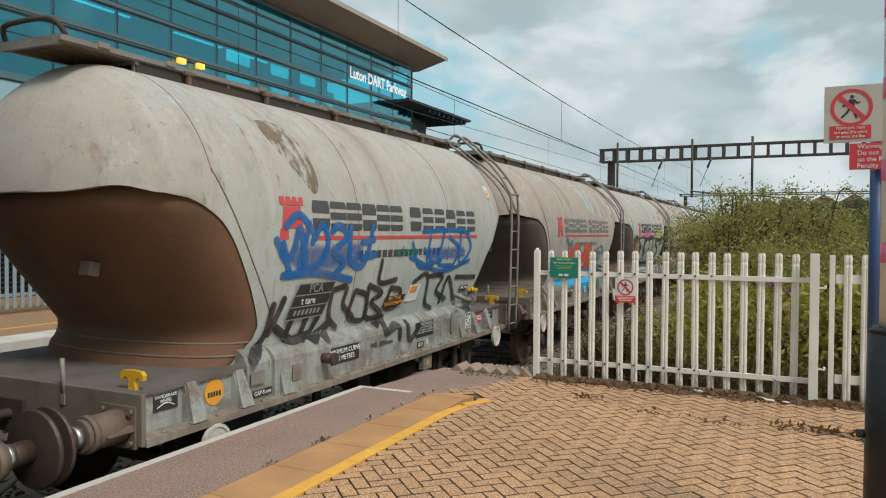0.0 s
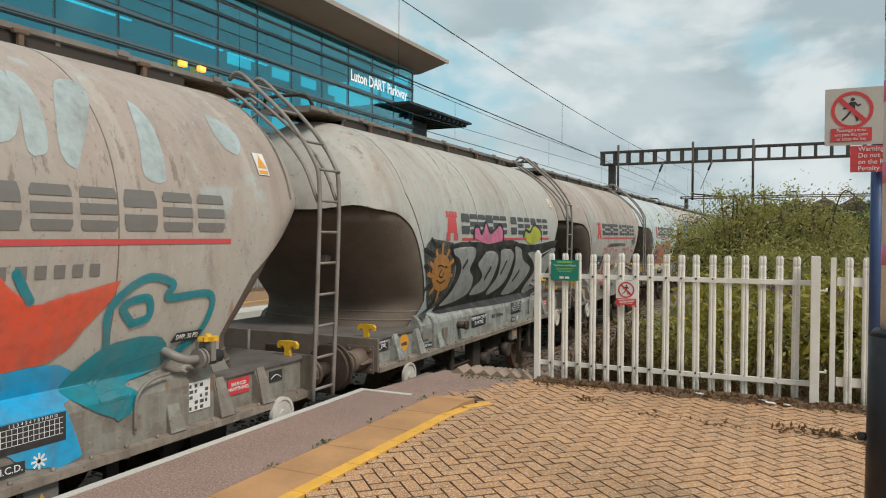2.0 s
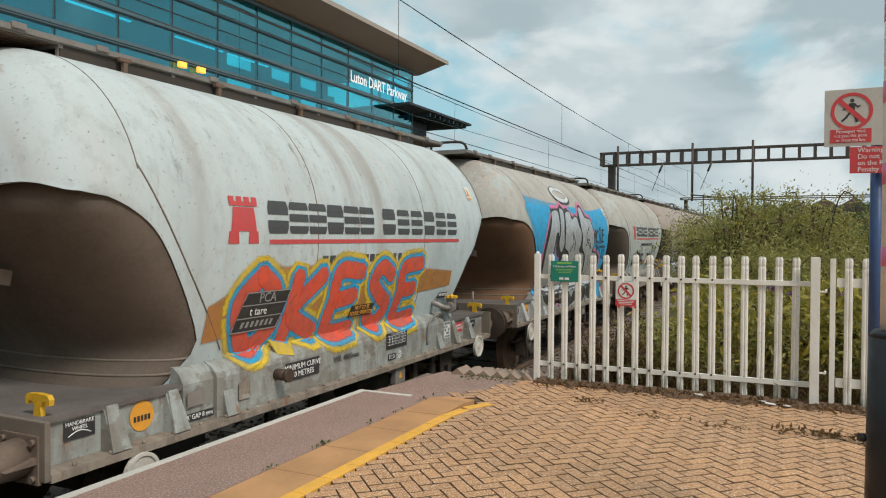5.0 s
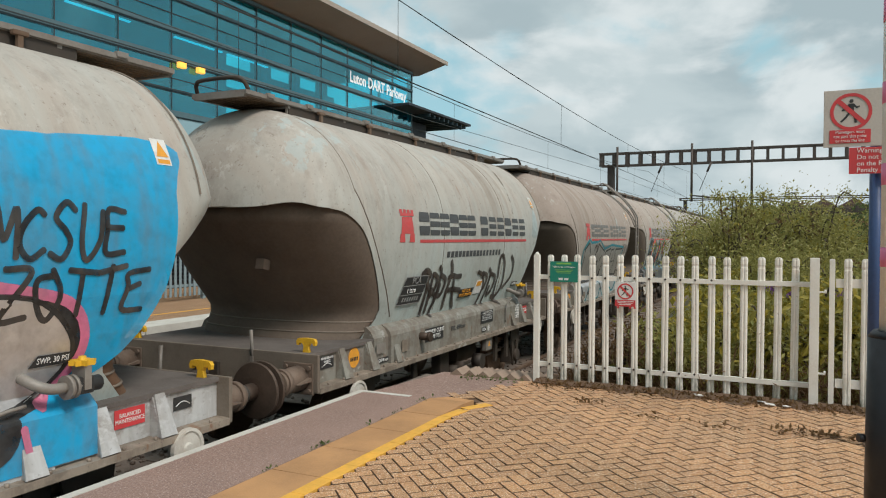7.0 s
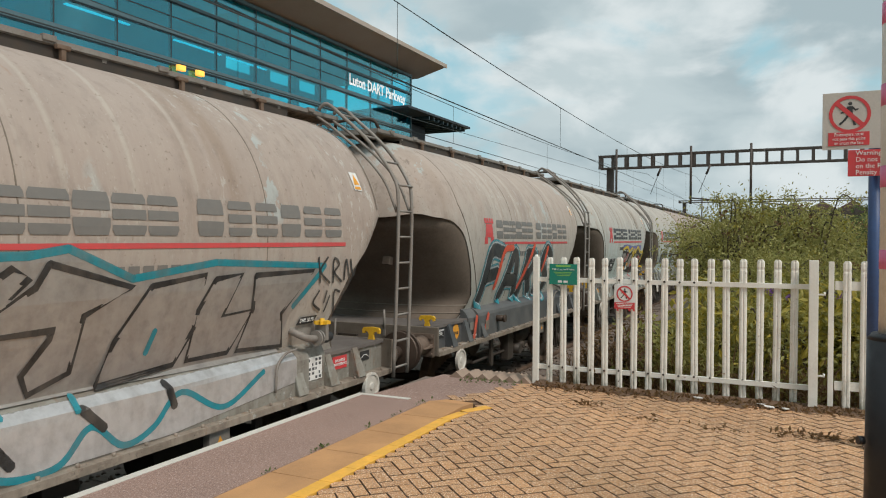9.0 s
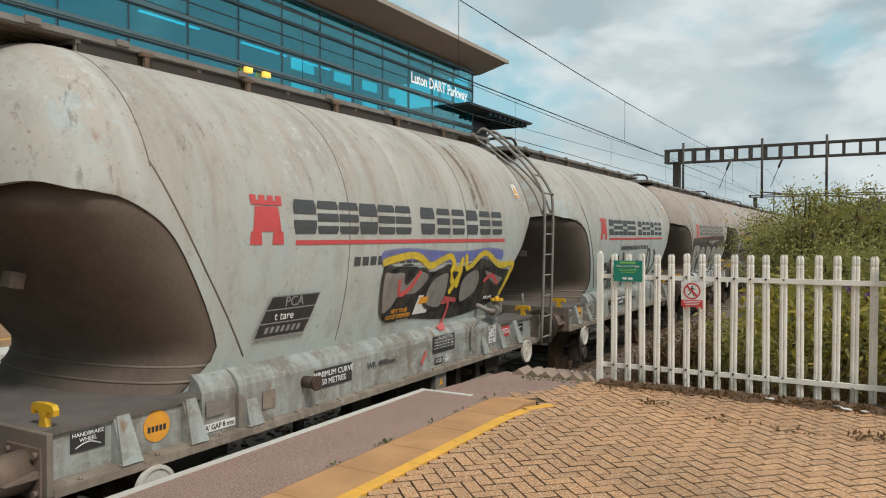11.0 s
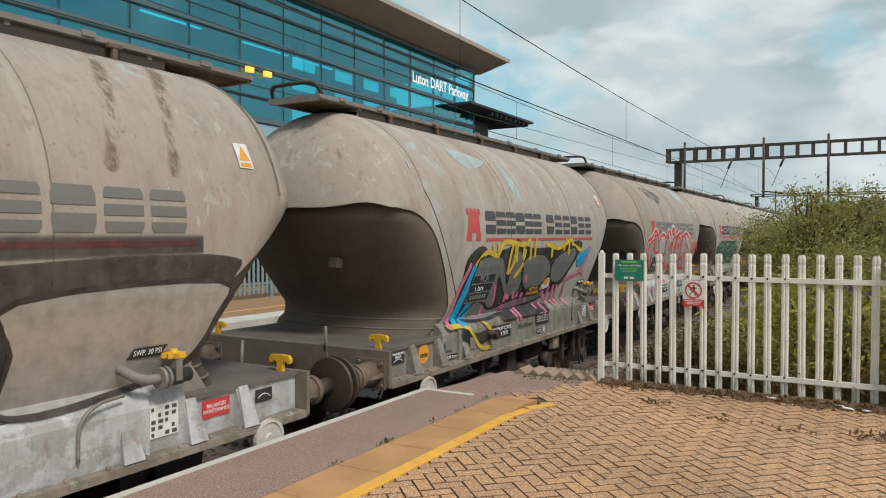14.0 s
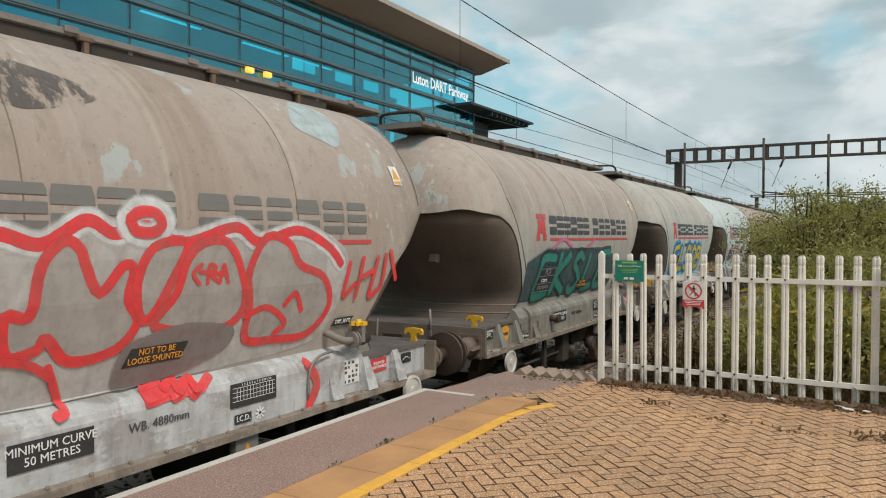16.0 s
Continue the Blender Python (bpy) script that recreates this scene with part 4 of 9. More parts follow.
def valve():
    b = bmesh.new()
    pipe(b, arc([(1.10, 1.66, 0.70), (1.20, 1.66, 0.69), (1.29, 1.69, 0.65), (1.32, 1.76, 0.62), (1.32, 1.86, 0.61)], 5), 0.034, 10)
    rod(b, (1.32, 1.86, 0.61), (1.32, 1.885, 0.61), 0.075, n=16)
    rod(b, (1.32, 1.90, 0.61), (1.32, 1.92, 0.61), 0.075, n=16)
    rod(b, (1.32, 1.93, 0.61), (1.30, 2.04, 0.60), 0.036, n=12)
    box(b, 1.24, 1.36, 1.97, 2.02, 0.58, 0.73)
    return shifted(b)


def fit_plate(wagon, name, v0, v1, z0, z1, material, label="", slant=0.0, on="bar", steps=1, off=0.006):
    """A thin plate on the solebar, or following the tank's side."""
    b = bmesh.new()
    rows = []
    for i in range(7 if on == "tank" else 2):
        s = i / (6 if on == "tank" else 1)
        z = z0 + (z1 - z0) * s
        sh = slant * s
        if on == "tank":
            rows.append([skin(v0 + sh, z, off), skin(v1 + sh, z, off)])
        else:
            rows.append([Vector((bar_face((v0 + v1) / 2) + off, v0 + sh, z + 0.915)), Vector((bar_face((v0 + v1) / 2) + off, v1 + sh, z + 0.915))])
    b = grid_mesh(rows)
    r = bmesh.ops.extrude_face_region(b, geom=b.faces[:])
    for v in [e for e in r["geom"] if isinstance(e, bmesh.types.BMVert)]:
        v.co.x += 0.003
    bmesh.ops.recalc_face_normals(b, faces=b.faces[:])
    return part(name, b, material, wagon, label)


def on_bar(v, z, tilt=0, off=0.011):
    return Matrix.Translation((bar_face(v) + off, v, z + 0.915)) @ Matrix.Rotation(math.pi / 2, 4, "Z") @ Matrix.Rotation(math.pi / 2, 4, "X") @ Matrix.Rotation(radians(tilt), 4, "Z")


def on_side(v, z, off=0.012):
    p = skin(v, z, off)
    q = skin(v, z + 0.02, off) - skin(v, z - 0.02, off)
    lean = math.atan2(q.x, q.z)
    return Matrix.Translation(p) @ Matrix.Rotation(lean, 4, "Y") @ Matrix.Rotation(math.pi / 2, 4, "Z") @ Matrix.Rotation(math.pi / 2, 4, "X")


def ribbon(bm, uv, pts, width, off, place=None, smooth=True):
    """A painted stroke on the tank's side through (v, z) points."""
    p = [Vector((a, b, 0)) for a, b in pts]
    p = arc(p, 8) if smooth and len(p) > 2 else [p[0].lerp(p[-1], i / 12) for i in range(13)] if len(p) == 2 else p
    hw = width / 2
    cols = max(3, min(12, int(width / 0.03)))
    # a little run at both ends
    d0, d1 = (p[1] - p[0]).normalized(), (p[-1] - p[-2]).normalized()
    p = [p[0] - d0 * hw * 0.6, *p, p[-1] + d1 * hw * 0.6]
    rows = []
    for i, q in enumerate(p):
        d = (p[min(i + 1, len(p) - 1)] - p[max(i - 1, 0)])
        d = d.normalized() if d.length > 1e-6 else d0
        n = Vector((-d.y, d.x, 0))
        k = hw * (0.55 if i in (0, len(p) - 1) else 1.0)
        rows.append([bm.verts.new((place or spot)(q + n * k * s, off + 0.0004 * i / len(p))) for s in [-1 + 2 * j / cols for j in range(cols + 1)]])
    for a, b in zip(rows, rows[1:]):
        for j in range(cols):
            try:
                f = bm.faces.new((a[j], a[j + 1], b[j + 1], b[j]))
            except ValueError:
                continue
            for lp, u in zip(f.loops, (j / cols, (j + 1) / cols, (j + 1) / cols, j / cols)):
                lp[uv].uv = (u, 0.5)


def spot(q, off):
    """(v, z) to a place on the tank or, below it, on the solebar."""
    if q.y > 0.56:
        return skin(q.x, q.y, off)
    if q.y > 0.45:
        t = (q.y - 0.45) / 0.11
        return Vector((1.275 + (half_width(0.56) - 1.275) * t + off, q.x, q.y + 0.915 + off * 0.5))
    return Vector((1.271 + off, q.x, q.y + 0.915))


def cone_spot(q, off):
    """(along, z) to a place on the near hopper cone; 0 is its middle, 1.4 its side."""
    z = q.y
    e = between(EDGE_V, min(z, LIP))
    front = min(3.79, 3.79 + (2.78 - 3.79) * (LIP - z) / (LIP - 0.62)) + off
    a = half_width(min(z, LIP)) + off
    t = math.pi / 2 - q.x
    return Vector((math.cos(t) * a, TANK_V - e - (front - e) * math.sin(t), z + 0.915))


def paint(wagon, name, strokes, material, off, label="", place=None, split=True):
    """Strokes of one colour: the first is the part, the others are strokes under it. Each stroke: width, points."""
    first = None
    for i, (width, pts) in enumerate(strokes):
        if i == 0 or split:
            bm = bmesh.new()
            uv = bm.loops.layers.uv.new("uv")
        ribbon(bm, uv, pts, width, off + 0.00012 * i, place)
        if split and i:
            part("stroke", bm, material, first)
        elif split:
            first = part(name, bm, material, wagon, label)
    return first or part(name, bm, material, wagon, label)


def field(wagon, name, top, bottom, material, off, label=""):
    """A sprayed field between two wavy lines of (v, z)."""
    bm = bmesh.new()
    uv = bm.loops.layers.uv.new("uv")
    n, k = 40, 12
    v0, v1 = top[0][0], top[-1][0]

    def at(line, v):
        return between(line, v)
    cols = []
    for i in range(n + 1):
        v = v0 + (v1 - v0) * i / n
        a, b = at(bottom, v), at(top, v)
        cols.append([(bm.verts.new(spot(Vector((v, a + (b - a) * j / k, 0)), off)), j / k, i / n) for j in range(k + 1)])
    for p, q in zip(cols, cols[1:]):
        for j in range(k):
            cs = (p[j], q[j], q[j + 1], p[j + 1])
            f = bm.faces.new([c[0] for c in cs])
            for lp, c in zip(f.loops, cs):
                lp[uv].uv = (min(c[1] * 3 + 0.12, 0.5) if c[1] < 0.5 else max(0.5, 1 - (1 - c[1]) * 2.2), 0.5)
    return part(name, bm, material, wagon, label)


def closed_curve(pts, steps):
    """A closed Catmull-Rom line through (v, z) points."""
    if steps < 2:
        return [Vector((a, b, 0)) for a, b in pts]
    p = [Vector((a, b, 0)) for a, b in pts]
    n, out = len(p), []
    for i in range(n):
        a, b, c, d = p[i - 1], p[i], p[(i + 1) % n], p[(i + 2) % n]
        for s in range(steps):
            t = s / steps
            out.append(0.5 * (2 * b + (c - a) * t + (2 * a - 5 * b + 4 * c - d) * t * t + (3 * b - a - 3 * c + d) * t ** 3))
    return out


def blob(wagon, name, outline, material, off, label="", steps=4, slice_h=0.016):
    """A painted area inside a closed outline, laid on the side in thin level slices."""
    pts = closed_curve(outline, steps)
    bm = bmesh.new()
    uv = bm.loops.layers.uv.new("uv")
    z0, z1 = min(p.y for p in pts), max(p.y for p in pts)
    n = max(2, int((z1 - z0) / slice_h))

    def cuts(z):
        hit = []
        for a, b in zip(pts, pts[1:] + pts[:1]):
            if (a.y > z) != (b.y > z):
                hit.append(a.x + (b.x - a.x) * (z - a.y) / (b.y - a.y))
        return sorted(hit)
    for i in range(n):
        lo, hi = z0 + (z1 - z0) * i / n, z0 + (z1 - z0) * (i + 1) / n
        mid = cuts((lo + hi) / 2)
        low, top = cuts(lo + 1e-5), cuts(hi - 1e-5)
        low, top = (low if len(low) == len(mid) else mid), (top if len(top) == len(mid) else mid)
        for j in range(0, len(mid) - 1, 2):
            f = bm.faces.new([bm.verts.new(spot(Vector((x, z, 0)), off)) for x, z in ((low[j], lo), (low[j + 1], lo), (top[j + 1], hi), (top[j], hi))])
            for lp in f.loops:
                lp[uv].uv = (0.5, 0.5)
    bmesh.ops.remove_doubles(bm, verts=bm.verts[:], dist=0.0015)
    return part(name, bm, material, wagon, label)


def rimmed(wagon, outline, fill, rim, rim_w, i=0, steps=4):
    """A filled letter with a sprayed rim along its outline."""
    body = blob(wagon, "graffiti_letter", outline, fill, 0.0115 + 0.0004 * i, "sprayed letter with a contrasting outline", steps)
    line = [(p.x, p.y) for p in closed_curve(outline, max(steps, 1))]
    bm = bmesh.new()
    uv = bm.loops.layers.uv.new("uv")
    ribbon(bm, uv, [*line, line[0]], rim_w, 0.0135 + 0.0004 * i, smooth=False)
    part("rim", bm, rim, body)
    return body


# letters as strokes in a box one wide and one high
GLYPH = {
    "A": [[(0, 0), (0.45, 1), (0.95, 0)], [(0.2, 0.38), (0.75, 0.38)]],
    "B": [[(0.05, 0), (0.05, 1)], [(0.05, 1), (0.6, 0.95), (0.7, 0.75), (0.5, 0.55), (0.1, 0.52)], [(0.1, 0.52), (0.75, 0.45), (0.85, 0.2), (0.55, 0.0), (0.05, 0)]],
    "C": [[(0.9, 0.85), (0.5, 1), (0.1, 0.7), (0.1, 0.3), (0.5, 0), (0.9, 0.15)]],
    "D": [[(0.05, 0), (0.05, 1)], [(0.05, 1), (0.6, 0.9), (0.85, 0.5), (0.6, 0.1), (0.05, 0)]],
    "E": [[(0.85, 1), (0.1, 0.95), (0.08, 0.5), (0.1, 0.03), (0.9, 0)], [(0.1, 0.5), (0.7, 0.52)]],
    "F": [[(0.85, 1), (0.1, 0.95), (0.08, 0)], [(0.1, 0.5), (0.65, 0.52)]],
    "G": [[(0.9, 0.85), (0.5, 1), (0.1, 0.6), (0.3, 0.05), (0.85, 0.1), (0.85, 0.45), (0.5, 0.45)]],
    "I": [[(0.4, 0), (0.45, 1)]],
    "K": [[(0.05, 0), (0.1, 1)], [(0.85, 1), (0.1, 0.45), (0.9, 0)]],
    "L": [[(0.15, 1), (0.08, 0.1), (0.9, 0)]],
    "M": [[(0, 0), (0.15, 1), (0.5, 0.35), (0.85, 1), (1, 0)]],
    "N": [[(0.05, 0), (0.1, 1), (0.85, 0), (0.9, 1)]],
    "O": [[(0.5, 1), (0.1, 0.7), (0.1, 0.3), (0.5, 0), (0.9, 0.3), (0.9, 0.7), (0.5, 1)]],
    "P": [[(0.08, 0), (0.08, 1)], [(0.08, 1), (0.65, 0.95), (0.75, 0.7), (0.5, 0.48), (0.1, 0.45)]],
    "R": [[(0.08, 0), (0.08, 1)], [(0.08, 1), (0.65, 0.95), (0.75, 0.72), (0.5, 0.5), (0.1, 0.47)], [(0.35, 0.48), (0.9, 0)]],
    "S": [[(0.85, 0.85), (0.45, 1), (0.12, 0.75), (0.5, 0.5), (0.88, 0.25), (0.5, 0), (0.1, 0.12)]],
    "T": [[(0, 0.97), (1, 1)], [(0.5, 1), (0.45, 0)]],
    "U": [[(0.08, 1), (0.1, 0.3), (0.5, 0), (0.88, 0.3), (0.9, 1)]],
    "V": [[(0.05, 1), (0.5, 0), (0.95, 1)]],
    "W": [[(0, 1), (0.25, 0), (0.5, 0.7), (0.75, 0), (1, 1)]],
    "X": [[(0.05, 1), (0.95, 0)], [(0.95, 1), (0.05, 0)]],
    "Y": [[(0.05, 1), (0.5, 0.5), (0.95, 1)], [(0.5, 0.5), (0.4, -0.1)]],
    "Z": [[(0.05, 1), (0.95, 0.95), (0.05, 0.05), (0.95, 0)]],
    "1": [[(0.2, 0.8), (0.5, 1), (0.5, 0)]],
}


def tag(word, v, z, wide, high, slant=0.1, pitch=1.25, wobble=0.04, seed=1, rise=0.0):
    """The strokes of a word that starts at (v, z): lists of points, letter by letter."""
    rng = random.Random(seed)
    out = []
    for i, ch in enumerate(word):
        for st in GLYPH.get(ch, []):
            out.append([(v + i * wide * pitch + (x + rng.uniform(-wobble, wobble)) * wide + slant * y * high,
                         z + rise * i + (y + rng.uniform(-wobble, wobble)) * high) for x, y in st])
    return out


def wide(strokes, w):
    return [(w, s) for s in strokes]


def bubble(wagon, word, v, z, w, h, fill, rim, glow_rim=None, slant=0.08, pitch=1.2, seed=1, fat=0.2, rim_w=0.05, halo=0.06, rise=0.0):
    """Fat outlined letters: a halo, a rim and the filling over it."""
    st = tag(word, v, z, w, h, slant, pitch, 0.05, seed, rise)
    if glow_rim:
        paint(wagon, "graffiti_halo", wide(st, fat + 2 * rim_w + 2 * halo), glow_rim, 0.006, "sprayed halo round the graffiti", split=False)
    first = 0
    for i, ch in enumerate(word):
        mine = st[first:first + len(GLYPH.get(ch, []))]
        first += len(mine)
        edge = paint(wagon, "graffiti_letter", wide(mine, fat + 2 * rim_w), rim, 0.0085 + 0.0003 * i, "sprayed letter with a contrasting outline", split=False)
        paint(edge, "filling", wide(mine, fat), fill, 0.0112 + 0.0003 * i, split=False)


def spray_materials():
    for k, c, soft in (("blue", (0.0, 0.135, 0.43), 0.25), ("sky", (0.0, 0.40, 0.74), 0.22), ("teal", (0.0, 0.24, 0.30), 0.10), ("blk", (0.012, 0.011, 0.011), 0.08),
                       ("brn", (0.035, 0.022, 0.018), 0.25), ("org", (0.78, 0.10, 0.045), 0.2), ("rd", (0.84, 0.05, 0.055), 0.08), ("pnk", (0.72, 0.19, 0.34), 0.08),
                       ("slv", (0.74, 0.74, 0.745), 0.06), ("yel", (0.78, 0.55, 0.03), 0.18), ("wht", (0.72, 0.74, 0.74), 0.3), ("grn", (0.02, 0.28, 0.22), 0.25),
                       ("drk", (0.03, 0.034, 0.038), 0.2), ("lil", (0.16, 0.18, 0.45), 0.3), ("cement", (0.40, 0.37, 0.335), 0.35), ("amber", (0.50, 0.215, 0.05), 0.3)):
        M["s_" + k] = spray("sprayed_" + k, c, soft, 0.93, 0.65 if k == "slv" else 0.0)


spray_materials()


BRAND_SHIFT = {0: -0.05, 1: 0.08, 2: 0.18, 3: 0.10, 6: 0.05, 7: 0.22}


def brand_band(wagon, strength, small=True, shift=0.0):
    """The maker's mark as plain shapes: a red castle, twelve dark blocks, a red stripe and a thin line of bars."""
    dark = "letter_black" if strength > 0.5 else "letter_faint"
    red = "red"
    bm = bmesh.new()
    uv = bm.loops.layers.uv.new("uv")

    def patch(v0, v1, z0, z1, off=0.005, d0=0.0, d1=0.0):
        n = 3
        rows = [[bm.verts.new(skin(v0 + (d0 if i == 0 else d1 if i == n else 0), z0 + (z1 - z0) * i / n, off)), bm.verts.new(skin(v1 - (d0 if i == 0 else d1 if i == n else 0), z0 + (z1 - z0) * i / n, off))] for i in range(n + 1)]
        rows = [[bm.verts.new(skin(a, b, off)) for a, b in r] for r in
                [[(v0 + d0 + (d1 - d0) * i / n, z0 + (z1 - z0) * i / n), (v1 - d0 - (d1 - d0) * i / n, z0 + (z1 - z0) * i / n)] for i in range(n + 1)]]
        for a, b in zip(rows, rows[1:]):
            bm.faces.new((a[0], a[1], b[1], b[0]))
    v = -2.06 + shift
    patch(v, v + 0.13, 1.48, 1.58, d1=0.01), patch(v + 0.24, v + 0.37, 1.48, 1.58, d1=0.01)
    patch(v + 0.03, v + 0.34, 1.58, 1.775, d1=0.03)
    for i in range(4):
        patch(v + 0.015 + i * 0.092, v + 0.08 + i * 0.092, 1.815, 1.86)
    patch(v + 0.02, v + 0.355, 1.785, 1.82)
    patch(-1.55 + shift, 2.41 + shift, 1.474, 1.512)
    bmesh.ops.delete(bm, geom=[x for x in bm.verts if not x.link_faces], context="VERTS")
    part("red_emblem", bm, red, wagon, "faded red emblem and stripe")
    blocks = [shift - 1.57 + i * 0.296 for i in range(6)] + [shift + 0.38 + i * 0.335 for i in range(6)]
    if "block_a" not in SHARED:
        for key, rows in (("block_a", ((0.0, 0.24), (0.38, 0.62), (0.76, 1.0))), ("block_b", ((0.0, 0.40), (0.58, 1.0)))):
            b = bmesh.new()
            for y0, y1 in rows:
                vs = [[b.verts.new(Vector((skin(0, 1.565 + y * 0.28, 0.005).x, x * 0.28, 1.565 + 0.915 + y * 0.28))) for x in ((0.06, 0.94) if y in (0.0, 1.0) else (0.0, 1.0))] for y in (y0, (y0 + y1) / 2, y1)]
                for p, q in zip(vs, vs[1:]):
                    b.faces.new((p[0], p[1], q[1], q[0]))
            SHARED[key] = b
        for key in ("block_a", "block_b"):
            b = SHARED.pop(key)
            me = bpy.data.meshes.new(key)
            b.to_mesh(me)
            b.free()
            for d in ("letter_black", "letter_faint"):
                m2 = me.copy()
                m2.materials.append(M[d])
                SHARED[key + d] = m2
            SHARED[key] = me
    for i, v in enumerate(blocks):
        o = part("brand_block", SHARED[("block_a" if i % 3 else "block_b") + dark], dark, wagon)
        o.location = (0, v, 0)
    if small:
        b = bmesh.new()
        for i in range(16):
            a = shift - 0.75 + i * 0.125
            q = [b.verts.new(skin(x, y, 0.005)) for x, y in ((a, 1.275), (a + (0.095 if i < 9 else 0.075), 1.275), (a + (0.095 if i < 9 else 0.075), 1.355), (a, 1.355))]
            b.faces.new(q)
        tagged(part("brand_strip", b, dark, wagon, "line of small dark bars"), kind="stuff")


def number_disc(wagon):
    b = bmesh.new()
    rod(b, (1.201, -2.78, 0.915 + 0.27), (1.207, -2.78, 0.915 + 0.27), 0.105, n=24)
    disc = part("number_disc", b, "orange", wagon, "orange number disc")
    b = bmesh.new()
    for i in range(5):
        box(b, 1.2072, 1.2085, -2.855 + i * 0.031, -2.833 + i * 0.031, 1.150, 1.190)
    tagged(part("number_strip", b, "black", disc), kind="stuff")


def wagon_notices(wagon, k, boards=True):
    """Stencilled boards and plates on the side that faces the platform."""
    g = 0.05 if k == 12 else 0.65 if k in (2, 9, 10, 13) else 0.5
    h = 0.35 if k in (2, 10, 13) else 0.0
    if boards:
        board = fit_plate(wagon, "data_board", -1.90, -1.32, 0.74, 1.07, "black", "black data board with white lettering", slant=0.13, on="tank", off=0.0175)
        fr = bmesh.new()
        for z in (0.742, 0.855, 0.962, 1.068):
            s = (z - 0.74) / 0.33 * 0.13
            q = [fr.verts.new(skin(a, b, 0.0225)) for a, b in ((-1.90 + s, z - 0.005), (-1.32 + s, z - 0.005), (-1.32 + s, z + 0.005), (-1.90 + s, z + 0.005))]
            fr.faces.new(q)
        for v in (-1.905, -1.325):
            q = [fr.verts.new(skin(v + a, b, 0.0225)) for a, b in ((0, 0.74), (0.012, 0.74), (0.142, 1.07), (0.13, 1.07))]
            fr.faces.new(q)
        part("board_frame", fr, "letter_dull", board)
        lettering("board_code", "PCA", 0.12, "letter_dull", board, on_side(-1.50, 1.015, 0.0235))
        lettering("board_tare", "t tare", 0.10, "white_letter", board, on_side(-1.60, 0.905, 0.0235))
        nb = bmesh.new()
        for i in range(7):
            a = -1.80 + i * 0.062
            q = [nb.verts.new(skin(a + p, z, 0.0228)) for p, z in ((0, 0.775), (0.035, 0.775), (0.05, 0.825), (0.015, 0.825))]
            nb.faces.new(q)
        tagged(part("number_strip", nb, "letter_dull", board), kind="stuff")
    if boards or k == 2:
        plate = fit_plate(wagon, "curve_plate", -1.24 + h, -0.72 + h, 0.235, 0.40, "black", "black plate lettered in white")
        lettering("curve_inscription", "MINIMUM CURVE\n50 METRES", 0.072, "white_letter", plate, on_bar(-0.98 + h, 0.318))
        lettering("wheelbase_inscription", "WB. 4880mm", 0.085, "letter_black", wagon, on_bar(-0.24 + h, 0.32))
        gp = fit_plate(wagon, "test_plate", 0.08 + g, 0.56 + g, 0.27, 0.45, "black", "black test table with white grid")
        grid = bmesh.new()
        for i in range(12):
            box(grid, 1.2795, 1.2805, 0.14 + g + i * 0.034, 0.1435 + g + i * 0.034, 0.315 + 0.915, 0.415 + 0.915)
        for i in range(4):
            box(grid, 1.2795, 1.2805, 0.10 + g, 0.54 + g, 0.315 + 0.033 * i + 0.915, 0.3185 + 0.033 * i + 0.915)
        tagged(part("grid", grid, "white_letter", gp), kind="stuff")
        lettering("month_row", "1  2  3  4  5  6  7  8  9 10 11 12", 0.026, "white_letter", gp, on_bar(0.345 + g, 0.433), squeeze=0.95)
        ic = fit_plate(wagon, "code_plate", 0.12 + g, 0.29 + g, 0.145, 0.215, "black")
        lettering("code_inscription", "I.C.D.", 0.06, "white_letter", ic, on_bar(0.205 + g, 0.18))
        st = bmesh.new()
        for i in range(4):
            a = math.pi * i / 4
            p = Vector((math.cos(a), math.sin(a))) * 0.05
            n = Vector((-p.y, p.x)) * 0.14
            q = [st.verts.new((1.279, 0.38 + g + x.x, 0.185 + 0.915 + x.y)) for x in (p + n, p - n, -p - n, -p + n)]
            st.faces.new(q)
        part("star_mark", st, "white_letter", wagon)
    if boards:
        lp = fit_plate(wagon, "shunting_plate", -0.13, 0.33, 0.70, 0.82, "black", "black plate lettered in orange", slant=0.05, on="tank", off=0.0175)
        lettering("shunting_inscription", "NOT TO BE\nLOOSE SHUNTED", 0.062, "orange", lp, on_side(0.125, 0.76, 0.0235), squeeze=0.9)
    rp = fit_plate(wagon, "maintenance_plate", 2.59, 2.85, 0.225, 0.355, "red_sign", "red plate lettered in white")
    lettering("maintenance_inscription", "BALANCED\nMAINTENANCE", 0.042, "white_letter", rp, on_bar(2.72, 0.29), squeeze=0.85)
    # round number label: a disc with bars
    if k != 11:
        number_disc(wagon)
    hb = fit_plate(wagon, "brake_plate", -3.40, -3.17, 0.24, 0.36, "black", "black handbrake plate")
    lettering("brake_inscription", "HANDBRAKE\nWHEEL", 0.036, "white_letter", hb, on_bar(-3.285, 0.325))
    b = bmesh.new()
    pts = [(1.2095, -3.37 + i * 0.017, 0.915 + 0.262 + 0.028 * math.sin(math.pi * i / 10)) for i in range(11)]
    pipe(b, pts, 0.004, 4)
    part("arrow", b, "white_letter", hb)
    hb = fit_plate(wagon, "brake_plate", 3.12, 3.3, 0.24, 0.34, "black", "black handbrake plate")
    b = bmesh.new()
    pipe(b, [(1.2095, 3.14 + i * 0.014, 0.915 + 0.27 + 0.03 * math.sin(math.pi * i / 10)) for i in range(11)], 0.004, 4)
    part("arrow", b, "white_letter", hb)
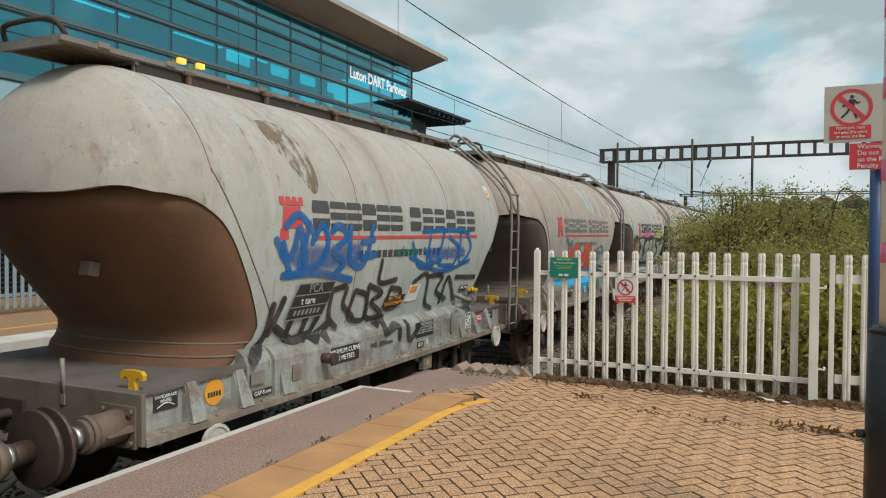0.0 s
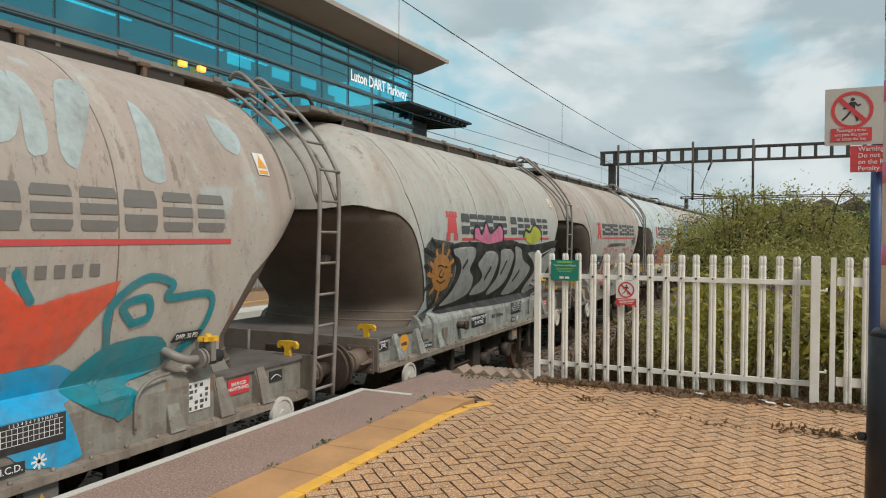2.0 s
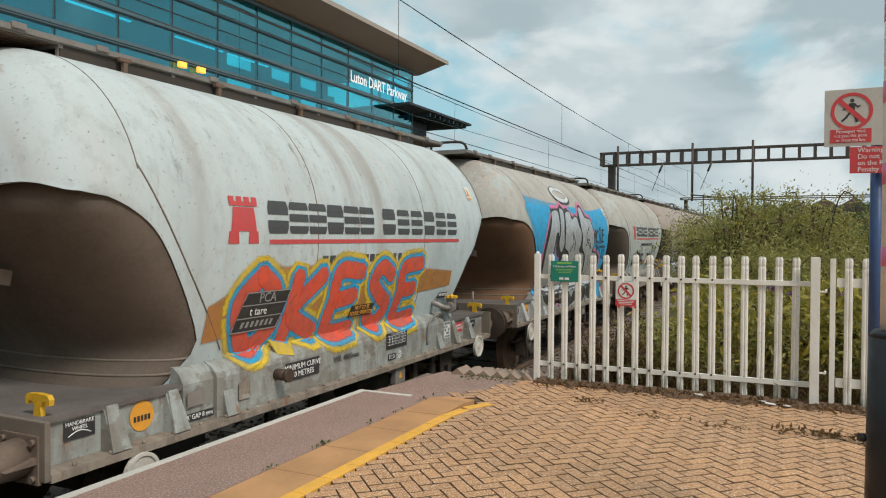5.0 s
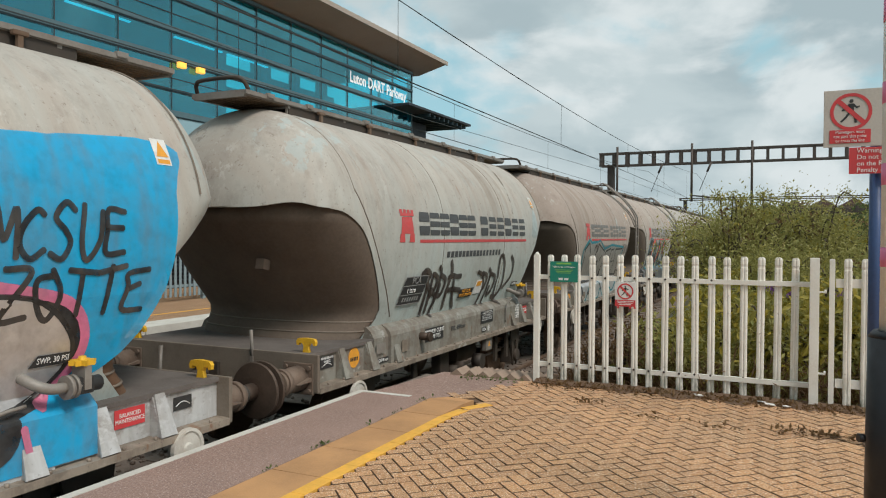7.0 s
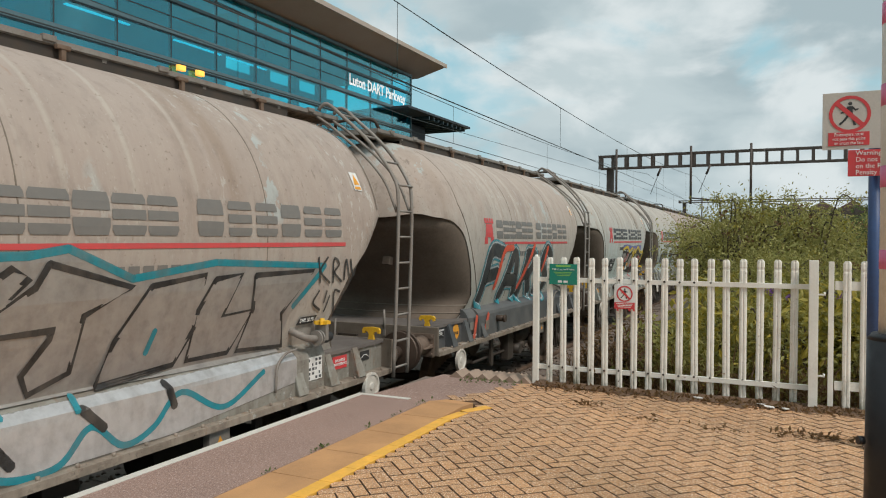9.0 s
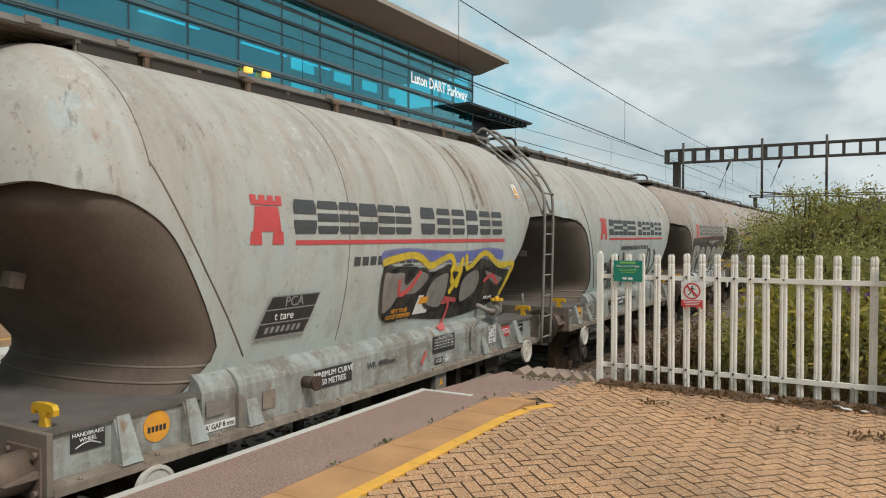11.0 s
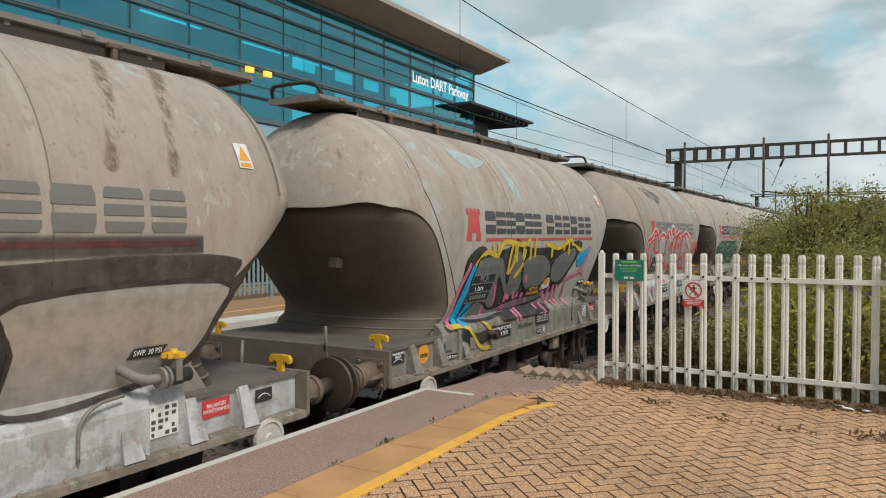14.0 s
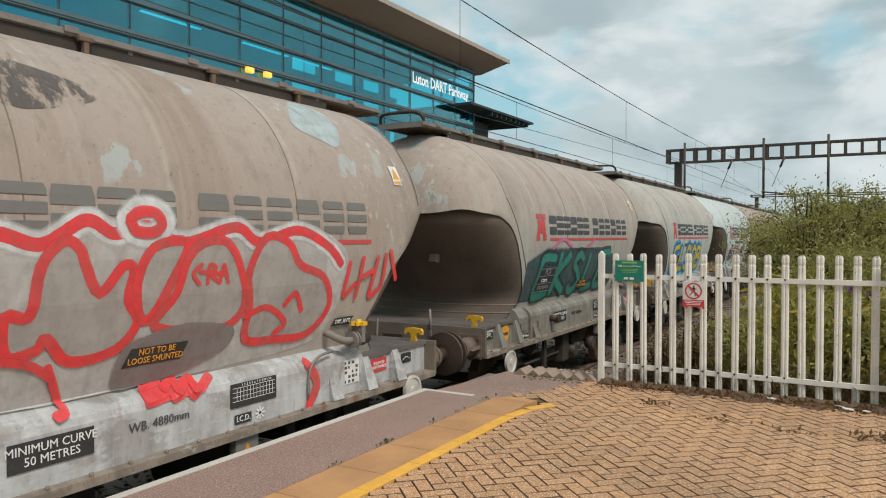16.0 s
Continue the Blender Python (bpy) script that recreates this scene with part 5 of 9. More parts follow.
    lettering("gap_inscription", "'A' GAP 8 mm", 0.055, "black" if k % 2 else "white_letter", fit_plate(wagon, "gap_plate", -2.42, -2.11, 0.135, 0.195, "black" if k % 2 == 0 else "white", "small gap plate"), on_bar(-2.265, 0.165), squeeze=0.9)
    sl = fit_plate(wagon, "side_label", 2.12, 2.35, 0.20, 0.42, "white", "white printed label with dark fields")
    b = bmesh.new()
    for i in range(5):
        for j in range(4):
            if (i * 3 + j * 5 + k) % 4:
                box(b, 1.2442, 1.2452, 2.13 + j * 0.055, 2.13 + j * 0.055 + 0.022 + 0.006 * ((i + j) % 4), 1.125 + i * 0.042, 1.125 + i * 0.042 + 0.026)
    tagged(part("dark_field", b, "letter_black", sl), kind="stuff")
    sp = fit_plate(wagon, "pressure_plate", 1.96, 2.22, 0.745, 0.815, "black", "black pressure plate lettered in grey", slant=0.05, on="tank", off=0.0175)
    lettering("pressure_inscription", "SWP. 30 PSI", 0.055, "white_letter", sp, on_side(2.115, 0.78, 0.0235), squeeze=0.8)
    cb = part("cable_box", shared("cable_box", lambda: boxed(1.22, 1.29, 0.77, 1.0, 0.915 - 0.15, 0.915 + 0.045, bevel=0.008), "steel_grey"), "steel_grey", wagon)
    b = bmesh.new()
    b.faces.new([b.verts.new((1.2915, y, z + 0.915)) for y, z in ((0.84, -0.09), (0.93, -0.09), (0.885, -0.005))])
    part("warning_triangle", b, "orange", cb)
    fit_plate(wagon, "small_box", -2.40, -2.22, 0.25, 0.36, "steel_grey", off=0.02)
    fit_plate(wagon, "small_plate", -1.86, -1.72, 0.2, 0.34, "frame_c", off=0.01)
    if k % 3 == 0:
        wl = fit_plate(wagon, "hazard_label", 0.42, 0.70, 0.72, 0.92, "white", "white hazard label", slant=0.06, on="tank")
        fit_plate(wl, "hazard_mark", 0.48, 0.65, 0.83, 0.90, "orange", slant=0.02, on="tank", off=0.0115)
    # yellow electric warning at the far end of the barrel
    b = bmesh.new()
    rows = [[skin(2.92, 2.05, 0.008), skin(3.06, 2.05, 0.008)], [skin(2.92, 2.14, 0.008), skin(3.06, 2.14, 0.008)], [skin(2.92, 2.24, 0.008), skin(3.06, 2.24, 0.008)]]
    ob = part("overhead_warning", grid_mesh(rows), "white", wagon, "white and orange overhead line warning")
    b = grid_mesh([[skin(2.935, 2.06, 0.010), skin(3.045, 2.06, 0.010)], [skin(2.935, 2.09, 0.010), skin(3.045, 2.09, 0.010)]])
    part("warning_band", b, "orange", ob)
    b = bmesh.new()
    b.faces.new([b.verts.new(skin(a, z, 0.010)) for a, z in ((2.935, 2.11), (3.045, 2.11), (2.99, 2.225))])
    part("warning_triangle", b, "orange", ob)


WHEELSETS = []


def valve_stem():
    """The dark valve body under the knob."""
    b = boxed(1.25, 1.35, 1.94, 2.05, 0.915 + 0.55, 0.915 + 0.66, bevel=0.02)
    rod(b, (1.30, 2.0, 1.56), (1.30, 2.0, 1.645), 0.03, n=10)
    return rod(b, (1.30, 1.90, 1.525), (1.30, 2.12, 1.515), 0.05, n=12)


def star_cap():
    """A lobed hand knob."""
    pts = [(1.30 + (0.082 if i % 2 else 0.055) * math.cos(math.pi * i / 8), 2.0 + (0.082 if i % 2 else 0.055) * math.sin(math.pi * i / 8)) for i in range(16)]
    b = prism(bmesh.new(), pts, 2, 1.645, 1.678)
    return rod(b, (1.30, 2.0, 1.60), (1.30, 2.0, 1.70), 0.024, n=10)


def cone_ring(end, z):
    """A thin weld bead round the foot of a hopper cone."""
    e = between(EDGE_V, z) - 0.004
    front = 2.81 + (0.66 - z) * 0.7
    a = half_width(z) - 0.012
    pts = [(math.cos(t) * a, TANK_V + end * (e + (front - e) * math.sin(t)), z + 0.915) for t in [math.pi * k / 24 for k in range(25)]]
    return pipe(bmesh.new(), pts, 0.012, 5)


def wagon_body(k, tank="tank_a", cone="cone", frame_mat="frame_a", ladder=False, brand=1.0, label="", boards=True):
    """One covered cement wagon, standing on the rails, its middle at the origin."""
    w = thing("cement_wagon", label, "rail wagon", group="wagons of the cement train")
    t = part("tank", shared("tank" + tank, tank_mesh, tank, smooth=True), tank, w)
    for v in (-2.87, -0.81, 1.42, 3.3):
        part("weld_seam", shared("seam%.2f" % v, lambda: hoop(v, 2.0 if v < -2 else 1.86 if v > 2 else 0.6, 0.004, width=0.008), "seam", smooth=True), "seam", t)
    part("side_seam", shared("side_seam", lambda: side_seam(), "seam", smooth=True), "seam", t)
    for e in (-1, 1):
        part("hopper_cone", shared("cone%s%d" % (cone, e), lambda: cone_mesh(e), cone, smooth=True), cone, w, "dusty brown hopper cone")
        b = shared("cone_lug", lambda: boxed(-0.055, 0.055, -0.05, 0.05, -0.055, 0.055, bevel=0.008), "cone_dark")
        o = part("cone_lug", b, "cone_dark", w)
        o.location, o.rotation_euler = (0.40, TANK_V + e * 3.40, 0.915 + 1.25), (e * 0.2, 0, 0)
        d = bmesh.new()
        part("deck", shared("deck%d" % e, lambda: boxed(-1.225, 1.225, min(e * 2.0, e * 3.58), max(e * 2.0, e * 3.58), 0.915 + 0.385, 0.915 + 0.422), "deck"), "deck", w)
        part("headstock", shared("head%d" % e, lambda: boxed(-1.33, 1.33, e * 3.6 - 0.02, e * 3.6 + 0.02, 0.915 + 0.062, 0.915 + 0.425, bevel=0.008), "headstock"), "headstock", w)
        for s in (-1, 1):
            buffer_parts(w, s * 1.11, e)
            o = part("lashing_hook", shared("hook", bracket_hook, "yellow_hook"), "yellow_hook", w, "yellow lashing hook")
            o.location, o.rotation_euler, o.scale = (s * 1.12, e * 3.5, 0.915 + 0.422), (0, 0, 0 if s > 0 else math.pi), (0.85, 1, 0.9)
            hw = part("hand_wheel", shared("hand_wheel", lambda: wheel_mesh(0.15, 0.018), "white_wheel"), "white_wheel", w, "off-white brake handwheel")
            hw.location, hw.rotation_euler = (s * 1.335, -2.9 if e < 0 else 3.13, 0.915 - (0.09 if e < 0 else 0.02)), (0, 0, 0 if s > 0 else math.pi)
        ax = part("wheelset", shared("axle", lambda: rod(bmesh.new(), (-1.0, 0, 0), (1.0, 0, 0), 0.075, n=12), "steel_dark"), "steel_dark", w)
        ax.location = (0, e * 2.44, 0.46)
        WHEELSETS.append((ax, e))
        for s in (-1, 1):
            wh = part("wheel", shared("wheel", lambda: wheel_mesh(0.46, 0.065), "steel_brown"), "steel_brown", ax)
            wh.location, wh.rotation_euler = (s * 0.76, 0, 0), (0, 0, 0 if s > 0 else math.pi)
        for z, q in ((0.60, 2.83), (0.50, 2.90)):
            part("weld_ring", shared("cone_ring%d%.2f" % (e, z), lambda: cone_ring(e, z), "seam", smooth=True), "seam", w)
        part("coupling", shared("coupling%d" % e, lambda: coupling(e), "steel_dark"), "steel_dark", w)
        for x in (0.38, -0.42):
            o = part("brake_hose", shared("brake_hose%d" % e, lambda: brake_hose(e), "rubber"), "rubber", w)
            o.location = (x, 0, 0)
        part("lamp_iron", shared("lamp_iron%d" % e, lambda: shunter_rail(e), "steel_grey"), "steel_grey", w)
    for s in (1, -1):
        o = part("solebar", shared("solebar" + frame_mat, solebar, frame_mat), frame_mat, w)
        fl = part("lower_flange", shared("lower_flange", lower_flange, "frame_c"), "frame_c", w, "dirty brown lower flange")
        if s < 0:
            o.scale = fl.scale = (-1, 1, 1)
        for v in (-3.06, -2.52, -1.97, 1.94, 2.46, 2.96):
            g = part("gusset", shared("gusset" + frame_mat, gusset, frame_mat), frame_mat, w)
            g.location = (0, v, 0)
            if s < 0:
                g.scale = (-1, 1, 1)
    part("under_gear", shared("under_gear", under_gear, "steel_dark"), "steel_dark", w, "dark brake gear and springs")
    part("walkway_frame", shared("walk_frame", walkway_frame, "steel_grey"), "steel_grey", w, "dusty roof walkway frame")
    part("walkway_bearer", shared("walk_shade_bearer", walkway_bearer, "steel_dark"), "steel_dark", w)
    part("walkway_grating", shared("grating", grating, "wood"), "wood", w)
    for v in (-2.2, -1.1, 0.2, 1.4, 2.5):
        o = part("hatch_clamp", shared("fittings", top_fittings, "steel_brown"), "steel_brown", w)
        o.location = (0, v, 0)
    for e in (-1, 1):
        b = lambda: shifted(pipe(bmesh.new(), arc([(0.34, -3.42, 3.03), (0.31, -3.47, 3.12), (0.2, -3.5, 3.155), (-0.2, -3.5, 3.155), (-0.31, -3.47, 3.12), (-0.34, -3.42, 3.03)], 4), 0.022))
        if e < 0:
            part("hand_rail", shared("hoop_rail%d" % e, b, "steel_dark"), "steel_dark", w)
    part("discharge_valve", shared("valve", valve, "steel_grey"), "steel_grey", w).location = (0, 0.27, 0)
    part("valve_stem", shared("valve_stem", valve_stem, "rubber"), "rubber", w).location = (0, 0.27, 0)
    part("valve_cap", shared("valve_cap", star_cap, "yellow_hook"), "yellow_hook", w, "yellow lobed valve knob").location = (0, 0.27, 0)
    part("stub_pipe", shared("stub", lambda: shifted(rod(rod(bmesh.new(), (1.2, -1.36, 0.33), (1.40, -1.36, 0.33), 0.05, n=14), (1.385, -1.36, 0.33), (1.415, -1.36, 0.33), 0.06, n=14)), "buffer"), "buffer", w)
    part("hose", shared("hose", lambda: shifted(pipe(bmesh.new(), arc([(1.29, 1.58, 0.20), (1.30, 1.59, 0.42), (1.30, 1.70, 0.52), (1.28, 1.90, 0.54)], 5), 0.012)), "steel_grey"), "steel_grey", w)
    if ladder:
        for e in (1, -1):
            o = part("ladder", shared("ladder", ladder_mesh, "steel_grey"), "steel_grey", w, "grey steel side ladder")
            if e < 0:
                o.rotation_euler = (0, 0, math.pi)
    if brand > 0:
        brand_band(w, brand, brand > 0.3, BRAND_SHIFT.get(k, 0.02))
    wagon_notices(w, k, boards)
    return w


# ---------- fences and signs ----------


def pale_mesh():
    """A pressed steel pale: folded section, rounded head."""
    sec = [(-0.034, 0.0), (-0.024, -0.014), (-0.010, -0.016), (0.0, -0.010), (0.010, -0.016), (0.024, -0.014), (0.034, 0.0)]
    rows = []
    for z, k in ((0.0, 1), (1.25, 1), (1.262, 0.93), (1.276, 0.93), (1.288, 1), (1.335, 1), (1.350, 0.88), (1.359, 0.6), (1.362, 0.2)):
        rows.append([(x * k, y * (0.7 if k < 1 else 1), z) for x, y in sec] + [(x * k, y * (0.7 if k < 1 else 1) + 0.004, z) for x, y in reversed(sec)])
    b = grid_mesh(rows, closed=True)
    bmesh.ops.recalc_face_normals(b, faces=b.faces[:])
    return b


def build_fence():
    f = thing("palisade_fence", "white-painted steel palisade fence across the platform's end", "fence")
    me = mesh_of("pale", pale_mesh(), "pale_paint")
    bolt = mesh_of("bolt", rod(bmesh.new(), (0, -0.012, 0), (0, 0.0, 0), 0.011, n=8), "steel_dark")
    rng = random.Random(3)
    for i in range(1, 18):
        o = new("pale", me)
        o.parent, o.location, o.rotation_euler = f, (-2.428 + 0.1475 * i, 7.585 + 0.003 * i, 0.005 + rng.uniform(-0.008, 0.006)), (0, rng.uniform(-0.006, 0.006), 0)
        for z in (0.19, 1.125):
            q = new("bolt", bolt)
            q.parent, q.location = o, (0, -0.012, z)
    post = bmesh.new()
    box(post, -2.462, -2.402, 7.56, 7.62, -0.02, 1.36, bevel=0.006)
    rod(post, (-2.432, 7.59, 1.355), (-2.432, 7.59, 1.388), 0.03, 0.012, 12)
    part("post", post, "fence_white", f)
    for z in (0.18, 1.12):
        b = bmesh.new()
        box(b, -2.46, 0.24, 7.597, 7.603, z - 0.022, z + 0.024)
        box(b, -2.46, 0.24, 7.603, 7.64, z + 0.018, z + 0.024)
        part("rail", b, "fence_white", f)
    part("gate_post", boxed(0.203, 0.281, 7.52, 7.60, -0.02, 1.37, bevel=0.005), "fence_white", f)
    for z in (0.30, 1.05):
        b = bmesh.new()
        box(b, 0.281, 0.33, 7.55, 7.57, z, z + 0.014)
        rod(b, (0.332, 7.56, z - 0.004), (0.332, 7.56, z + 0.03), 0.009, n=8)
        part("gate_hinge", b, "fence_white", f)
    g = thing("palisade_gate", "white steel palisade gate beside the fence", "gate")
    part("gate_frame", boxed(0.365, 0.41, 7.58, 7.62, 0.03, 1.36, bevel=0.004), "fence_white", g)
    for z in (0.22, 1.14):
        part("gate_rail", boxed(0.42, 1.6, 7.60, 7.63, z - 0.04, z + 0.04), "fence_white", g)
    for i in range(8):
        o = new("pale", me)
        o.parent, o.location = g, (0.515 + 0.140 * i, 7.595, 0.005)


def figure(bm, cx, cz, s, y):
    """A plain walking pictogram."""
    def poly(pts):
        bm.faces.new([bm.verts.new((cx + a * s, y, cz + b * s)) for a, b in pts])
    poly([(math.cos(2 * math.pi * i / 10) * 0.11 + 0.02, 0.62 + math.sin(2 * math.pi * i / 10) * 0.11) for i in range(10)])
    poly([(-0.12, 0.46), (0.14, 0.48), (0.16, 0.0), (-0.12, -0.02)])
    poly([(-0.12, -0.02), (0.04, 0.0), (-0.22, -0.38), (-0.48, -0.62), (-0.56, -0.54), (-0.34, -0.33)])
    poly([(0.02, -0.02), (0.16, 0.0), (0.26, -0.30), (0.32, -0.66), (0.2, -0.66), (0.12, -0.28)])
    poly([(-0.12, 0.46), (-0.06, 0.30), (-0.26, 0.10), (-0.46, 0.04), (-0.48, 0.13), (-0.30, 0.20)])
    poly([(0.14, 0.48), (0.14, 0.30), (0.30, 0.18), (0.46, 0.26), (0.44, 0.34), (0.30, 0.30)])


def prohibition(parent, cx, cz, r, y):
    b = bmesh.new()
    n = 36
    rows = [[(cx + math.cos(2 * math.pi * i / n) * q, y, cz + math.sin(2 * math.pi * i / n) * q) for i in range(n)] for q in (r, r * 0.83)]
    b = grid_mesh(rows, closed=True)
    d = r * 0.85 * 0.7071
    w = r * 0.085
    b.faces.new([b.verts.new((cx + p, y - 0.0006, cz + q)) for p, q in ((-d - w, d - w), (-d + w, d + w), (d + w, -d + w), (d - w, -d - w))])
    part("prohibition_ring", b, "red_sign", parent)
    b = bmesh.new()
    figure(b, cx, cz, r * 0.92, y + 0.0004)
    part("pictogram", b, "black", parent)


def facing(x, y, z):
    return Matrix.Translation((x, y, z)) @ Matrix.Rotation(math.pi / 2, 4, "X")


def build_signs():
    s = thing("helpline_sign", "small green helpline sign bolted to the fence", "sign", (0, 0, 0))
    part("board", boxed(-2.275, -1.975, 7.545, 7.555, 1.075, 1.292, bevel=0.003), "green", s)
    part("band", boxed(-2.205, -2.045, 7.5435, 7.5445, 1.262, 1.280), "lime", s)
    lettering("inscription", "Talk to us, we'll listen", 0.028, "white_letter", s, facing(-2.125, 7.5430, 1.235))
    b = bmesh.new()
    for i in range(3):
        box(b, -2.225 + 0.015 * i, -2.03 - 0.012 * i, 7.5435, 7.5445, 1.20 - i * 0.016, 1.206 - i * 0.016)
    part("small_strip", b, "lime", s)
    b = bmesh.new()
    for i in range(2):
        box(b, -2.18 + 0.06 * i, -2.135 + 0.06 * i, 7.5435, 7.5445, 1.095, 1.118)
    part("number_strip", b, "white_letter", s, "white bars in place of a number")
    s = thing("no_entry_sign", "small white no-pedestrians sign with torn red panel", "sign")
    part("board", boxed(-1.585, -1.375, 7.545, 7.552, 0.86, 1.095, bevel=0.003), "white", s)
    prohibition(s, -1.48, 1.0, 0.082, 7.5425)
    b = bmesh.new()
    box(b, -1.583, -1.377, 7.5415, 7.5435, 0.845, 0.912)
    for a in (-1.56, -1.44, -1.395):
        box(b, a, a + 0.02, 7.5415, 7.5435, 0.826, 0.845)
    part("red_panel", b, "red_sign", s)
    b = bmesh.new()
    for i in range(3):
        box(b, -1.565 + 0.01 * i, -1.395 - 0.012 * i, 7.540, 7.541, 0.895 - i * 0.016, 0.901 - i * 0.016)
    part("word_strip", b, "white_letter", s)
    # post with the large signs
    p = thing("sign_post", "navy blue steel post carrying railway warning signs", "sign post", (0.60, 6.30, 0))
    part("post", rod(bmesh.new(), (0, 0, 0), (0, 0, 2.5), 0.044, n=20), "post_blue", p)
    part("foot", boxed(-0.06, 0.06, -0.06, 0.06, -0.01, 0.02, bevel=0.006), "steel_brown", p)
    b = bmesh.new()
    box(b, -0.355, 0.03, -0.062, -0.054, 2.235, 2.66, bevel=0.003)
    board = part("passenger_sign", b, "fence_grey", p, "grey-white no-passing sign board")
    board.data.materials.clear()
    board.data.materials.append(M["sign_grey"])
    prohibition(board, -0.175, 2.495, 0.138, -0.065)
    part("red_panel", boxed(-0.315, -0.045, -0.066, -0.0635, 2.262, 2.362, bevel=0.001), "red_sign", board)
    lettering("inscription", "Passengers must\nnot pass this point\nor cross the line", 0.034, "white_letter", board, facing(-0.18, -0.0675, 2.312), squeeze=0.85)
    b = bmesh.new()
    box(b, 0.034, 0.42, -0.062, -0.054, 2.235, 2.66, bevel=0.003)
    q = part("second_sign", b, "sign_grey", p)
    part("yellow_panel", boxed(0.085, 0.38, -0.066, -0.0635, 2.29, 2.40), "yellow_line", q)
    b = bmesh.new()
    box(b, -0.185, 0.42, -0.085, -0.077, 2.03, 2.225, bevel=0.002)
    w = part("warning_sign", b, "red_sign", p, "red trespass warning board")
    lettering("inscription", "Warning\nDo not trespass\non the Railway\nPenalty £1000", 0.05, "white_letter", w, facing(-0.135, -0.087, 2.128), centred=False, squeeze=0.95)
    # lamp column with its black guard
    c = thing("banded_column", "pink and white banded column in a black plastic guard", "column", (0.50, 3.98, 0))
    part("guard", rod(rod(bmesh.new(), (0, 0, 0), (0, 0, 1.09), 0.155, 0.148, 28), (0, 0, 1.09), (0, 0, 1.12), 0.148, 0.125, 28), "bin_black", c, "black plastic column guard")
    part("pole", rod(bmesh.new(), (0, 0, 1.12), (0, 0, 3.6), 0.10, n=24), "fence_white", c)
    for i in range(6):
        z = 1.42 + i * 0.19 * 2
        part("pink_band", rod(bmesh.new(), (0, 0, z), (0, 0, z + 0.10 if i else z + 0.09), 0.1015, n=24), "pink", c)
    part("strap", rod(bmesh.new(), (-0.16, -0.06, 0.62), (-0.185, -0.07, 0.62), 0.02, n=10), "bin_black", c)


M["sign_grey"] = worn("weathered_sign_face", (0.52, 0.48, 0.43), (0.35, 0.31, 0.27), 0.4, 5, 0.6)
M["letter_white"] = glow("lit_white_letters", (0.9, 0.93, 0.93), 0.45)
M["pink"] = flat_paint("pink_band_paint", (0.82, 0.20, 0.36))
build_fence()
build_signs()


M["ridge"] = worn("weathered_brown_ridge_concrete", (0.34, 0.25, 0.19), (0.15, 0.11, 0.08), 0.7, 4, 0.9, grain=90)


def build_trespass_panels():
    t = thing("trespass_panel", "weathered concrete anti-trespass panels with pyramid ridges", "trespass guard")
    for j in range(3):
        b = bmesh.new()
        y0 = 7.50 + j * 0.30
        pts = [(-3.42, -0.08)]
        for i in range(6):
            pts += [(-3.42 + i * 0.16, 0.0), (-3.34 + i * 0.16, 0.062)]
        pts += [(-2.465, 0.0), (-2.465, -0.08)]
        prism(b, [(x, z - 0.06 * j) for x, z in pts], 1, y0, y0 + 0.28)
        part("ridged_block", b, "ridge", t)


build_trespass_panels()


def build_far_fence():
    f = thing("far_fence", "grey-blue steel palisade fence behind the opposite platform", "fence")
    rows = []
    me = bpy.data.meshes.new("far_pale")
    b = prism(bmesh.new(), [(-0.014, -0.034), (0.004, -0.034), (0.004, 0.034), (-0.014, 0.034), (-0.022, 0)], 2, 0.1, 1.86)
    for v in b.verts:
        if v.co.z > 1.8:
            v.co.z += 0.06 if abs(v.co.y) < 0.01 else 0.0
    b.to_mesh(me)
    b.free()
    me.materials.append(M["fence_grey"])
    for i in range(230):
        o = new("pale", me)
        o.parent, o.location = f, (-12.93, -6 + i * 0.152, 0)
    for z in (0.35, 1.55):
        part("rail", boxed(-12.99, -12.95, -6, 29, z - 0.03, z + 0.03), "fence_grey", f)
    for i in range(13):
        part("post", boxed(-13.03, -12.95, -5.5 + i * 2.75, -5.4 + i * 2.75, -0.02, 1.9), "fence_grey", f)


build_far_fence()

# ---------- overhead line ----------


def gantry(y, x0, x1, z0, z1, bay, drops):
    g = thing("overhead_gantry", "dark steel portal gantry over the tracks", "gantry")
    for z in (z0, z1):
        for dy in (0, 0.7):
            part("chord", boxed(x0, x1, y + dy - 0.07, y + dy + 0.07, z - 0.05, z + 0.05), "gantry", g)
    n = int((x1 - x0) / bay)
    me = mesh_of("batten", boxed(-0.085, 0.085, -0.05, 0.05, z0, z1), "gantry")
    for i in range(n + 1):
        o = part("batten", me, "gantry", g)
        o.location = (x0 + 0.1 + i * bay, y, 0)
        o = part("batten", me, "gantry", g)
        o.location = (x0 + 0.1 + i * bay, y + 0.7, 0)
    for x in (x0 + 0.75, x1 - 0.6):
        part("mast", boxed(x - 0.22, x + 0.22, y + 0.13, y + 0.57, -1.2, z0), "gantry", g)
    for x, zb in drops:
        b = rod(bmesh.new(), (x, y - 0.12, zb), (x, y - 0.12, z1 + 0.42), 0.075, n=10)
        part("drop_tube", b, "gantry", g)
        part("registration_arm", rod(bmesh.new(), (x, y - 0.12, zb + 0.4), (x + 2.1, y - 0.12, zb + 0.15), 0.045, n=8), "gantry", g)
    return g


